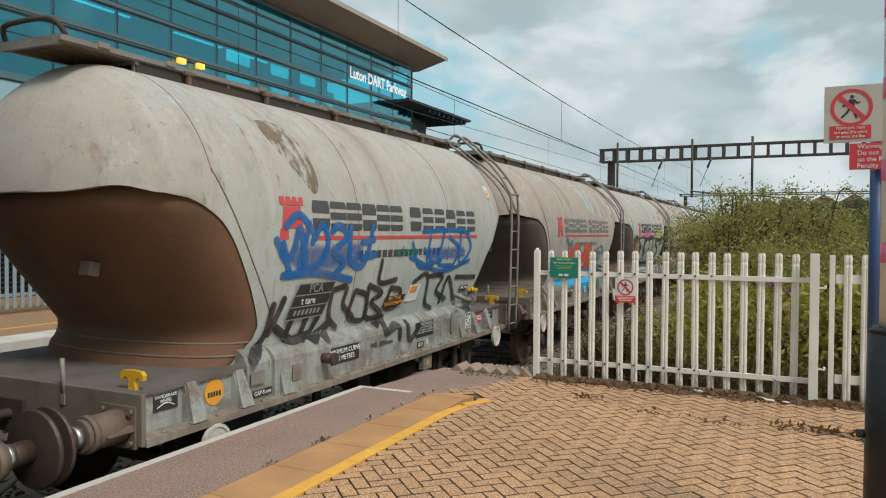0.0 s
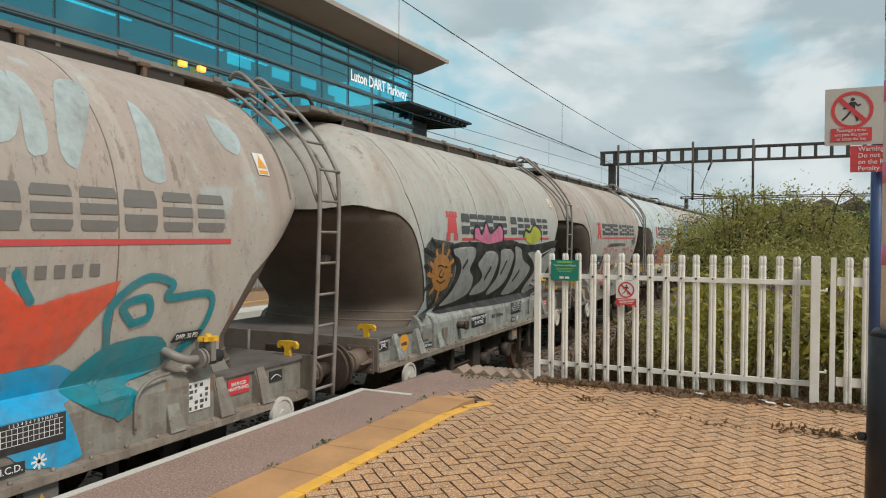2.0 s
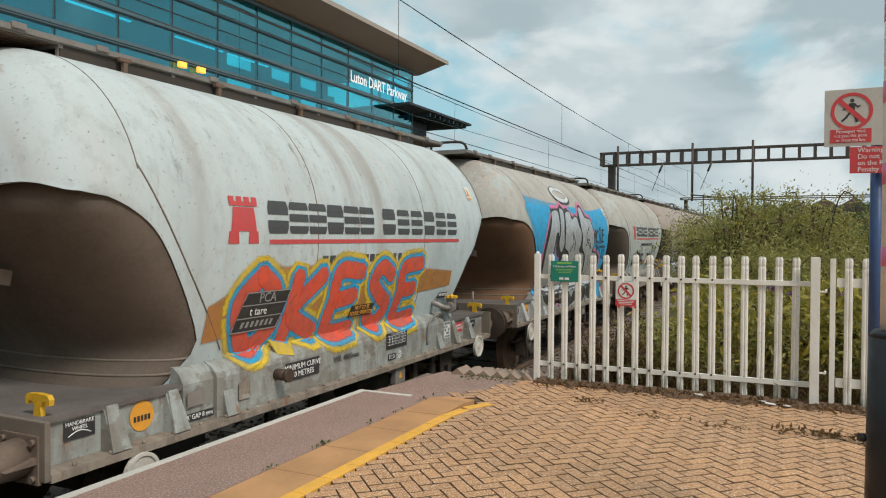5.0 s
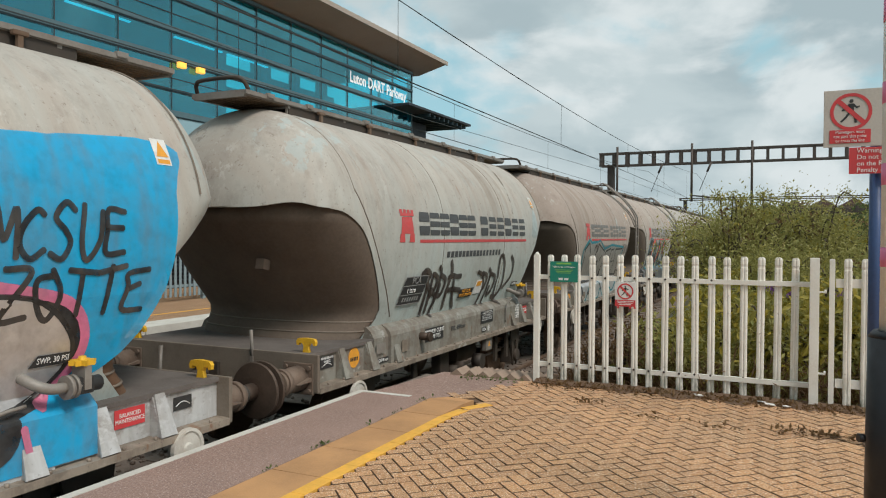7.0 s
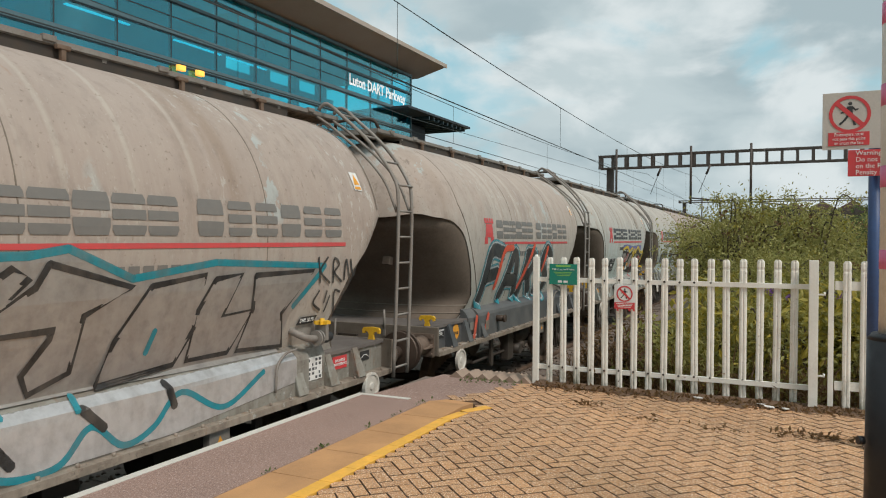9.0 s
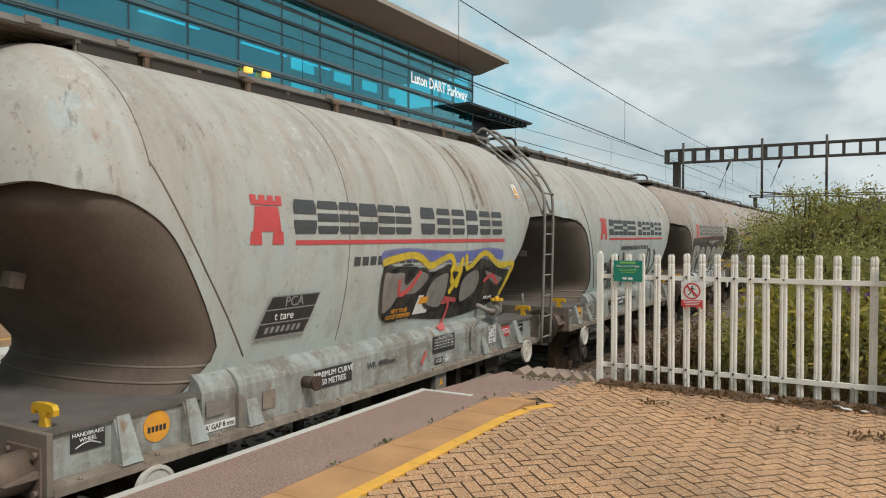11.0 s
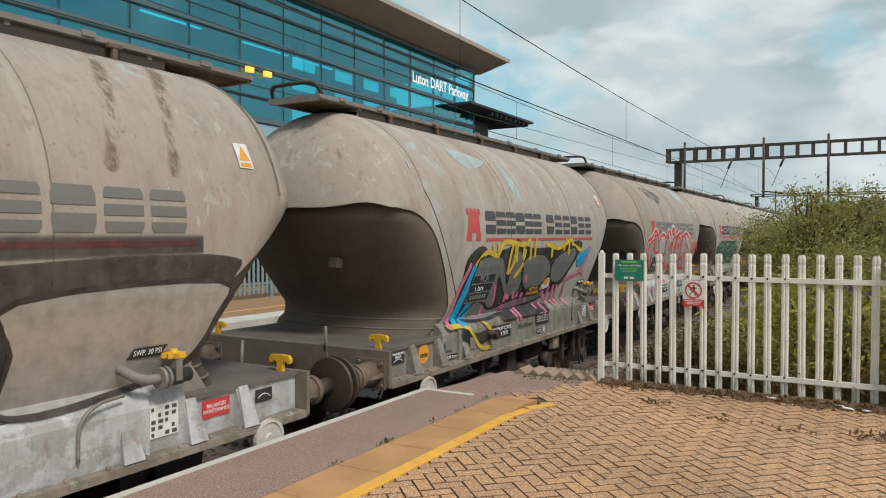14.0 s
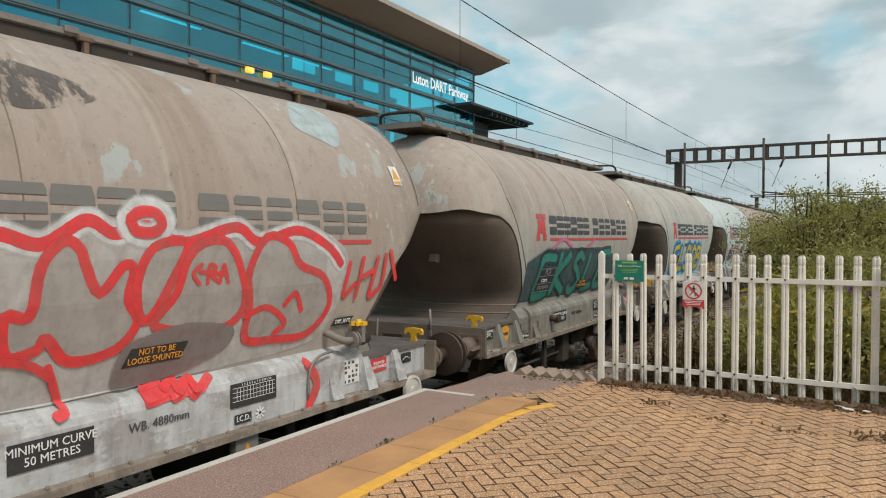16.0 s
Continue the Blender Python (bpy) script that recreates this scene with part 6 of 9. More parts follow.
def build_overhead():
    gantry(50, -11.65, 9.5, 6.42, 7.25, 0.87, ((-10.4, 3.4), (-5.6, 3.9), (-2.0, 3.6)))
    gantry(106, -13.5, 16, 6.75, 7.0, 30.0, ((-10.4, 3.4), (-5.6, 3.9), (-2.0, 3.6), (4.0, 3.6)))
    gantry(-6, -11.65, 9.5, 6.42, 7.25, 1.19, ((-10.4, 3.4), (-5.6, 3.9)))
    k = thing("overhead_wires", "thin dark overhead line wires above the tracks", "wires")
    for x in (TRACK_X, FAR_X):
        lift = 0.0 if x > -6 else 0.25
        pts, low = [], []
        for y0 in (-6, 50):
            for i in range(17):
                y = y0 + 56 * i / 16
                s = (2 * i / 16 - 1) ** 2
                pts.append((x, y, 4.95 + lift + 0.75 * s))
        pts = [p for i, p in enumerate(pts) if i != 17]
        part("messenger_wire", pipe(bmesh.new(), pts, 0.0095, 6), "wire", k)
        part("contact_wire", pipe(bmesh.new(), [(x, -6, 3.93 + lift), (x, 22, 3.95 + lift), (x, 50, 3.9 + lift), (x, 106, 3.9 + lift)], 0.0095, 6), "wire", k)
        for j in range(13):
            y = 0.9 + j * 8.8
            if y > 100:
                break
            t = ((y + 6) % 56) / 28 - 1
            part("dropper", rod(bmesh.new(), (x, y, 3.95 + lift), (x, y, 4.95 + lift + 0.75 * t * t), 0.0045, n=5), "wire", k)
    for x, z in ((-11.4, 6.1),):
        part("feeder_wire", pipe(bmesh.new(), [(x, -40, z + 0.2), (x, -6, z), (x, 22, z - 0.5), (x, 50, z), (x, 106, z)], 0.0095, 6), "wire", k)
    for x in (TRACK_X, FAR_X):
        b = rod(bmesh.new(), (x + 0.9, 49.9, 6.4), (x + 0.2, 49.9, 4.6), 0.02, n=6)
        rod(b, (x + 0.9, 49.9, 6.4), (x + 0.65, 49.9, 5.8), 0.07, n=8)
        part("insulator", b, "gantry", k)


build_overhead()

# ---------- the glazed station building ----------
FACE = -16.0


def build_station():
    s = thing("station_building", "large blue-glazed station building with overhanging bronze roof", "building")
    Y0, Y1 = -14.0, 30.6
    # solid parts: base, floors, ends, back
    part("louvre_wall", boxed(FACE - 0.3, FACE - 0.12, Y0, Y1, 0.0, 4.2), "louvre", s, "dark louvred lower wall")
    b = bmesh.new()
    for i in range(34):
        z = 0.25 + i * 0.115
        prism(b, [(FACE - 0.12, z), (FACE - 0.04, z - 0.03), (FACE - 0.04, z - 0.015), (FACE - 0.12, z + 0.02)], 1, Y0, Y1 - 6)
    part("louvre", b, "louvre", s)
    for z in (3.35,):
        part("louvre_band", boxed(FACE - 0.05, FACE + 0.02, Y0, Y1 - 6, z - 0.06, z + 0.06), "mullion", s)
    y = Y0
    i = 0
    while y < Y1 - 0.5:
        part("spandrel_panel", boxed(FACE - 0.12, FACE + 0.01, y + 0.012, min(y + 2.0, Y1) - 0.012, 4.22, 5.0, bevel=0.006), "panel", s)
        y += 2.0
        i += 1
    part("floor_slab", boxed(FACE - 16, FACE - 0.13, Y0, 19.0, 4.6, 5.0), "interior", s)
    part("floor_slab", boxed(FACE - 4.5, FACE - 0.13, 19.0, Y1 - 0.1, 4.6, 5.0), "interior", s)
    part("floor_slab", boxed(FACE - 16, FACE - 1.2, Y0, 19.0, 6.65, 6.8), "interior", s)
    part("ceiling", boxed(FACE - 16, FACE - 0.14, Y0, 19.0, 9.0, 9.2), "interior", s)
    # back wall, open to the sky at its far part
    part("back_wall", boxed(FACE - 16.2, FACE - 16, Y0, 19.0, 4.6, 9.1), "interior", s)
    part("core_wall", boxed(FACE - 3.2, FACE - 3.0, Y0, 21.4, 5.0, 9.0), "interior", s)
    part("cross_wall", boxed(FACE - 16, FACE - 4.5, 19.0, 19.2, 4.6, 9.1), "interior", s)
    for y in (19.6, 21.9, 24.6, 25.3, 27.4, 29.6):
        part("back_column", boxed(FACE - 4.55, FACE - 4.3, y, y + 0.35, 5.0, 9.2), "interior", s)
    for z, h in ((5.3, 0.3), (7.35, 0.16), (8.25, 0.12), (9.05, 0.15)):
        part("back_rail", boxed(FACE - 4.55, FACE - 4.35, 19, Y1, z - h, z + h), "interior", s)
    for y, x in ((22.9, -2.5), (26.2, -2.2)):
        part("column", rod(bmesh.new(), (FACE + x, y, 5.0), (FACE + x, y, 9.2), 0.14, n=14), "interior", s)
    # glass, pane by pane
    cols = [Y0]
    while cols[-1] < Y1 - 0.3:
        cols.append(cols[-1] + 1.86)
    cols[-1] = Y1
    lines = [5.05, 5.72, 6.62, 7.46, 8.36, 9.17]
    for a, b2 in zip(cols, cols[1:]):
        for z0, z1 in zip(lines, lines[1:]):
            o = part("pane", boxed(FACE - 0.02, FACE, a + 0.012, b2 - 0.012, z0 + 0.02, z1 - 0.02), "glass", s)
            o.visible_shadow = False
    for y in cols:
        part("mullion", boxed(FACE - 0.10, FACE + 0.008, y - 0.014, y + 0.014, 5.05, 9.17), "mullion_dark", s)
    for z, h, m in ((5.05, 0.08, "mullion"), (5.72, 0.025, "mullion_dark"), (6.62, 0.075, "mullion"), (7.46, 0.06, "mullion"), (8.36, 0.04, "mullion"), (9.19, 0.05, "mullion")):
        part("transom", boxed(FACE - 0.1, FACE + 0.05, Y0, Y1, z - h, z + h), m, s)
        # solid dark strip that draws the shadow under the transom
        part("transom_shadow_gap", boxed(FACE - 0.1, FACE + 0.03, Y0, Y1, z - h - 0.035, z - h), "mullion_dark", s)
    for z in (7.9, 6.05, 8.8):
        part("thin_rail", boxed(FACE - 0.04, FACE + 0.012, Y0, Y1, z - 0.012, z + 0.012), "mullion_dark", s)
    # end wall of glass beside the corner
    for i in range(2):
        for z0, z1 in ((5.1, 6.6), (6.7, 7.42), (7.52, 9.0)):
            o = part("end_pane", boxed(FACE - 1.7 - i * 1.6, FACE - 0.2 - i * 1.6, Y1 - 0.03, Y1, z0, z1), "clear_glass", s)
            o.visible_shadow = False
        part("end_mullion", boxed(FACE - 0.2 - i * 1.6, FACE - 0.1 - i * 1.6, Y1 - 0.1, Y1, 5.0, 9.0), "interior", s)
    for z in (6.65, 7.47):
        part("end_transom", boxed(FACE - 4.4, FACE - 0.1, Y1 - 0.1, Y1 - 0.032, z - 0.06, z + 0.06), "interior", s)
    part("corner_post", boxed(FACE - 0.1, FACE + 0.02, Y1 - 0.05, Y1 + 0.03, 4.9, 9.2), "mullion", s)
    # roof with its raised eaves
    b = bmesh.new()
    prism(b, [(FACE - 5.2, 9.26), (FACE - 0.1, 9.26), (FACE + 1.35, 9.66), (FACE + 1.35, 9.74), (FACE - 1, 10.1), (FACE - 5.2, 10.1)], 1, Y0 - 1, Y1 + 0.9)
    box(b, FACE - 17, FACE - 5.21, Y0 - 1, 19.5, 9.26, 10.1)
    part("roof", b, "soffit", s, "bronze roof soffit")
    part("roof_edge", boxed(FACE + 1.352, FACE + 1.42, Y0 - 1, Y1 + 0.95, 9.63, 9.80), "fascia", s, "beige roof edge")
    # low canopy beyond the corner
    b = bmesh.new()
    prism(b, [(FACE - 5, 7.05), (FACE + 0.9, 7.35), (FACE + 0.9, 7.45), (FACE - 5, 7.35)], 1, Y1 - 2.0, Y1 + 5.0)
    part("canopy", b, "slab_dark", s, "dark flat side canopy")
    part("canopy_wall", boxed(FACE - 4.5, FACE - 0.4, Y1, Y1 + 2.3, 2.0, 7.1), "slab_dark", s)
    for i in range(9):
        part("canopy_rib", boxed(FACE - 4.9, FACE + 0.85, Y1 + 0.2 + i * 0.52, Y1 + 0.26 + i * 0.52, 7.14, 7.3), "mullion_dark", s)
    lettering("station_name", "Luton DART Parkway", 0.62, "letter_white", s, Matrix.Translation((FACE + 0.12, 27.4, 7.93)) @ Matrix.Rotation(math.pi / 2, 4, "Z") @ Matrix.Rotation(math.pi / 2, 4, "X"), "white station name letters", squeeze=0.86, bold=0.012)
    # lights inside
    for y, z in ((16.0, 6.4), (16.75, 6.4)):
        part("warm_lamp", boxed(FACE + 0.06, FACE + 0.2, y - 0.12, y + 0.14, z - 0.03, z + 0.14, bevel=0.03), "lamp", s)
    part("lamp_bar", boxed(FACE + 0.06, FACE + 0.1, 8.9, 9.7, 5.98, 6.02), "lamp", s)
    for y in (14.0, 18.0, 20.5, 9.0):
        part("strip_light", boxed(FACE - 2.2, FACE - 2.1, y, y + 2.2, 8.0, 8.04), "strip_lamp", s)


build_station()
# ---------- plants and the distance ----------


def leaf_cloud(name, spots, mat, label, category, size=0.1, slim=0.22, seed=1, kind="stuff", parent=None, droop=0.4):
    """Many small pointed leaves at the given places."""
    rng = np.random.default_rng(seed)
    p = np.array(spots)
    n = len(p)
    d = rng.normal(size=(n, 3))
    d[:, 2] -= droop
    d /= np.linalg.norm(d, axis=1)[:, None]
    e = rng.normal(size=(n, 3))
    e -= (e * d).sum(1)[:, None] * d
    e /= np.linalg.norm(e, axis=1)[:, None]
    l = size * rng.uniform(0.55, 1.3, n)[:, None]
    up = np.cross(d, e)
    vs = np.stack([p, p + d * l * 0.45 + e * l * slim + up * l * 0.06, p + d * l, p + d * l * 0.45 - e * l * slim + up * l * 0.06], 1).reshape(-1, 3)
    me = bpy.data.meshes.new(name)
    me.from_pydata(vs.tolist(), [], np.arange(4 * n).reshape(-1, 4).tolist())
    me.materials.append(M[mat])
    o = new(name, me)
    if parent:
        o.parent = parent
        return o
    return tagged(o, label, category, kind=kind)


def shrub(x, y, z0, height, spread, mat, label, stems=16, leaves=90, size=0.11, seed=1, tip=None, name="shrub", category="shrub", slim=0.2, loose=1.0):
    """Arching stems from one root, with leaves along them."""
    rng = random.Random(seed)
    s = thing(name, label, category, (x, y, z0))
    b = bmesh.new()
    spots, tips = [], []
    for i in range(stems):
        a = rng.uniform(0, 2 * math.pi)
        h = height * rng.uniform(0.55, 1.0)
        r = spread * rng.uniform(0.25, 1.0)
        pts = arc([(0.05 * math.cos(a), 0.05 * math.sin(a), 0), (r * 0.25 * math.cos(a), r * 0.25 * math.sin(a), h * 0.5), (r * 0.65 * math.cos(a), r * 0.65 * math.sin(a), h * 0.92), (r * math.cos(a + 0.1), r * math.sin(a + 0.1), h * rng.uniform(0.8, 1.0))], 4)
        for j in range(len(pts) - 1):
            k = 0.022 * (1 - j / len(pts)) + 0.004
            rod(b, pts[j], pts[j + 1], k, k * 0.9, 4, caps=False)
        for j in range(leaves):
            t = 0.12 + 0.88 * rng.random() ** 0.7
            q = pts[min(int(t * (len(pts) - 1)), len(pts) - 2)]
            q = q.lerp(pts[min(int(t * (len(pts) - 1)) + 1, len(pts) - 1)], rng.random())
            sp = (0.05 + 0.22 * t * spread / 1.2) * loose
            spots.append((q.x + rng.gauss(0, sp), q.y + rng.gauss(0, sp), max(0.02, q.z + rng.gauss(0, sp * 0.8))))
        tips.append(pts[-1])
    part("branching", b, "bark", s)
    tagged(leaf_cloud("leaves", spots, mat, "", "", size, slim, seed, parent=s), kind="stuff")
    if tip:
        ts = []
        for q in tips:
            for j in range(14):
                ts.append((q.x + rng.gauss(0, 0.03) + j * 0.012, q.y + rng.gauss(0, 0.03), q.z + 0.02 + rng.gauss(0, 0.03) + j * 0.006))
        tagged(leaf_cloud("seed_spray", ts, tip, "", "", 0.05, 0.35, seed, parent=s), kind="stuff")
    return s


def build_plants():
    rng = random.Random(21)
    tall = "tall green buddleia bush with arching stems"
    for i, (x, y, h, r, m) in enumerate([(-0.75, 12.6, 2.95, 1.35, "leaf"), (-1.25, 13.6, 2.6, 1.0, "leaf"), (-0.2, 13.2, 2.9, 1.2, "leaf"), (0.5, 12.4, 2.4, 1.1, "leaf"), (1.3, 13.0, 2.0, 1.2, "leaf"),
                                         (-0.5, 11.2, 2.2, 1.0, "leaf"), (0.6, 11.0, 2.0, 1.1, "leaf"), (1.5, 11.2, 1.9, 1.0, "leaf"), (-1.3, 16.5, 2.7, 1.2, "leaf"), (2.2, 14.0, 1.9, 1.3, "leaf"), (0.1, 16, 2.6, 1.3, "leaf_dark"), (1.8, 17.0, 2.1, 1.5, "leaf_dark")]):
        shrub(x + 0.22, y, -0.55, h * 0.93, r * 0.9, m, tall, 44, 400, 0.055, 100 + i, "leaf_brown" if i % 2 == 0 else None, "buddleia_bush", "bush")
    for i, (x, y, h, r) in enumerate(((-1.0, 12.4, 3.0, 0.9), (-0.4, 12.9, 3.15, 0.8), (0.15, 12.6, 3.05, 0.9), (0.75, 12.2, 2.45, 0.8), (1.6, 12.8, 2.1, 0.9))):
        shrub(x + 0.2, y, -0.55, h, r, "leaf", "feathery buddleia with long arching tips", 18, 190, 0.065, 150 + i, "leaf_yellow", "buddleia_bush", "bush", 0.14, 0.35)
    low = "low yellowing weeds behind the white fence"
    for i in range(26):
        x, y = rng.uniform(-1.55, 1.6), rng.uniform(8.25, 10.4)
        m = rng.choice(["leaf", "leaf", "leaf_yellow", "leaf", "leaf_yellow"])
        shrub(x, y, -0.55, rng.uniform(0.9, 1.75) * (1.0 if x > -1.0 else 0.75), rng.uniform(0.35, 0.7), m, low, 14, 90, rng.uniform(0.07, 0.12), 300 + i, None, "weed_clump", "weeds", 0.16)
    # dry docks and grasses near the fence's foot
    for i in range(9):
        x, y = rng.uniform(-2.05, -1.35), rng.uniform(7.9, 8.8)
        shrub(x, y, -0.5, rng.uniform(0.8, 1.6), 0.14, "leaf_brown", "dry brown dock stems behind the fence", 5, 40, 0.05, 400 + i, "leaf_brown", "dry_dock", "weeds", 0.3)
    spots = [(rng.uniform(-2.2, 1.6), rng.uniform(7.68, 8.4), -0.15 + rng.uniform(0, 0.45) * rng.random()) for _ in range(5200)]
    leaf_cloud("dry_grass", spots, "leaf_brown", "dry grass and dead stems at the fence's foot", "grass", 0.22, 0.03, 7, droop=-0.9)
    spots = [(rng.uniform(-1.7, 1.6), rng.uniform(7.75, 9.3), -0.2 + rng.uniform(0, 0.65) * rng.random()) for _ in range(3800)]
    leaf_cloud("weeds", spots, "leaf", "small green weeds among dry grass", "weeds", 0.13, 0.14, 8)
    spots = [(rng.uniform(-1.2, 1.6), rng.uniform(8.1, 9.6), rng.uniform(0.0, 1.0)) for _ in range(2000)]
    leaf_cloud("yellow_leaves", spots, "leaf_yellow", "bright yellow autumn leaves on the weeds", "leaves", 0.13, 0.18, 9)
    for i, (x, y, z) in enumerate(((0.05, 9.2, 0.92), (-0.15, 9.4, 0.95), (0.55, 9.0, 0.95))):
        leaf_cloud("buddleia_flower", [(x + rng.gauss(0, 0.02), y, z + rng.gauss(0, 0.02)) for _ in range(40)], "flower", "mauve buddleia flower head on a stem", "flower", 0.03, 0.5, 20 + i, kind="")
    # earth bank and leaf litter by the fence
    rows = []
    for j in range(5):
        y = (7.36, 7.43, 7.49, 7.54, 7.62)[j]
        rows.append([(-2.42 + 4.6 * i / 60, y + (0.10 * math.sin(i * 0.9) + rng.uniform(-0.07, 0.07) - (0.25 if i < 20 else 0.0) * 0 if j == 0 else 0), (0.001, 0.006, 0.012, 0.02, 0.03)[j] + (rng.uniform(0, 0.008) if j else -0.004)) for i in range(61)])
    for r in rows[:1]:
        for i, q in enumerate(r):
            r[i] = (q[0], q[1] + max(0, (-0.9 - q[0]) * 0.12), q[2])
    setting("leaf_litter", grid_mesh(rows), "soil", "brown soil and rotted leaves along the fence", "soil")
    b = bmesh.new()
    box(b, -2.46, 12, 7.62, 8.3, -1.1, -0.05)
    setting("earth_bank", b, "soil", "bare earth at the platform's end", "soil")
    spots = []
    for i in range(1500):
        x = rng.uniform(-2.4, 1.0)
        spots.append((x, 7.56 - abs(rng.gauss(0, 0.13)), 0.012))
    for cx, cy, n in ((-1.7, 6.75, 40), (0.35, 6.45, 90), (0.1, 6.4, 50), (-0.5, 6.35, 25), (-1.05, 6.48, 25)):
        spots += [(cx + rng.gauss(0, 0.12), cy + rng.gauss(0, 0.05), 0.012) for _ in range(n)]
    leaf_cloud("fallen_leaves", spots, "leaf_brown", "fallen brown leaves and twigs on the paving", "leaves", 0.05, 0.25, 31, droop=0.0)
    # moss and weeds in the slab joints
    spots = [(-3.08 + rng.gauss(0, 0.012), rng.choice((3.9, 4.45, 4.5, 5.2, 5.6, 6.2)) + rng.gauss(0, 0.06), 0.01) for _ in range(60)]
    spots += [(rng.uniform(-3.2, -2.5), 7.35 + rng.gauss(0, 0.06), 0.02) for _ in range(120)]
    leaf_cloud("joint_weeds", spots, "leaf_dark", "tiny weeds in the platform joints", "weeds", 0.03, 0.3, 33, droop=-0.8)
    m = mesh_of("litter", boxed(-0.045, 0.045, -0.02, 0.02, 0.0, 0.008), "white")
    for i, (x, y, a) in enumerate(((-0.12, 7.36, 0.3), (0.02, 7.34, 1.2), (-0.2, 7.45, 2.2), (-0.75, 7.48, 0.6))):
        o = tagged(new("paper_scrap", m), "torn white paper scrap lying in leaf litter", "litter")
        o.location, o.rotation_euler = (x, y, 0.018), (0.1, 0.15, a)


build_plants()


def build_distance():
    rng = random.Random(77)
    b = bmesh.new()
    prism(b, [(-6, -1.2), (2, 4.2), (80, 4.6), (120, -1.2)], 1, 140, 175)
    setting("embankment", b, "ground", "overgrown green railway embankment far off", "embankment")
    # a viaduct-like wall with houses behind
    b = bmesh.new()
    box(b, 0.5, 70, 150, 150.6, 6.0, 7.1)
    for i in range(20):
        box(b, 1 + i * 3.4, 1.5 + i * 3.4, 149.8, 150.6, 3.5, 7.5)
    setting("far_bridge", b, "gantry", "brown steel footbridge in the distance", "bridge")
    for i in range(9):
        h = thing("far_house", "small brick house far beyond the railway", "house", (1.5 + i * 5.2, 168 + rng.uniform(0, 6), 4.4), group="far houses")
        part("wall", boxed(-2.3, 2.3, -3, 3, 0, 3.6 + rng.uniform(0, 0.4)), "wall_far", h)
        part("roof", prism(bmesh.new(), [(-2.5, 3.6), (2.5, 3.6), (0, 5.2)], 1, -3.2, 3.2), "roof_far", h)
        for x in (-1.2, 1.0):
            part("window", boxed(x - 0.5, x + 0.5, -3.05, -2.98, 1.9, 3.1), "white", h)
    for i in range(60):
        x, y = rng.uniform(-4, 60), rng.uniform(95, 165)
        z0 = -1.0 if y < 140 else 3.4
        h = rng.uniform(4.0, 7.5) if y < 140 else rng.uniform(3.0, 5.5)
        far_tree(x, y, z0, h, i)
    for i in range(34):
        x, y = rng.uniform(1.5, 24), rng.uniform(24, 80)
        far_tree(x, y, -1.0, rng.uniform(2.2, 3.6) * (0.75 + y / 110), 200 + i)
    for i in range(16):
        far_tree(rng.uniform(-60, -18), rng.uniform(70, 160), -1.0, rng.uniform(4, 7), 400 + i)


TREES = []


def far_tree(x, y, z0, h, seed):
    if len(TREES) < 6:
        rng = random.Random(seed + 900)
        t = thing("tree", "dark green tree in the railway distance", "tree", (0, 0, 0), group="distant trees")
        b = bmesh.new()
        rod(b, (0, 0, 0), (0.02, 0, 0.75), 0.03, 0.012, 7)
        for i in range(6):
            a = rng.uniform(0, 6.3)
            rod(b, (0, 0, 0.25 + 0.07 * i), (0.22 * math.cos(a), 0.22 * math.sin(a), 0.5 + 0.07 * i), 0.012, 0.004, 5)
        part("trunk", b, "bark", t)
        spots = []
        for c in range(16):
            a, r, zc = rng.uniform(0, 6.3), rng.uniform(0, 0.34), rng.uniform(0.25, 0.88)
            for j in range(130):
                spots.append((r * math.cos(a) + rng.gauss(0, 0.085), r * math.sin(a) + rng.gauss(0, 0.085), zc + rng.gauss(0, 0.07)))
        leaf_cloud("crown", spots, "leaf_dark" if len(TREES) % 3 else "leaf", "", "", 0.06, 0.45, seed, parent=t)
        TREES.append(t)
        o = t
    else:
        o = copy_thing(TREES[seed % 6], Matrix())
    o.matrix_basis = Matrix.Translation((x, y, z0)) @ Matrix.Rotation(seed * 1.7, 4, "Z") @ Matrix.Diagonal((h * 0.95, h * 0.95, h, 1))


build_distance()

# ---------- the train, wagon by wagon ----------
WAGON_PITCH, FIRST = 8.409, 7.06


def loops(v, z, w, h, n, seed, slant=0.1):
    """Rounded overlapping scribbles, as hurried spray tags have them."""
    rng = random.Random(seed)
    out = []
    for i in range(n):
        x = v + w * i / n
        a, b = w / n * rng.uniform(0.9, 1.5), h * rng.uniform(0.7, 1.1)
        out.append([(x, z), (x + a * 0.1, z + b * 0.8), (x + a * 0.5 + slant * b, z + b), (x + a * 0.9, z + b * 0.55), (x + a * 0.6, z + b * 0.15), (x + a * 0.35, z + b * 0.4)])
    return out


def drips(v0, v1, z, low, n, seed):
    rng = random.Random(seed)
    return [[(x, z), (x + 0.005, z - rng.uniform(0.3, 1.0) * low)] for x in (rng.uniform(v0, v1) for _ in range(n))]


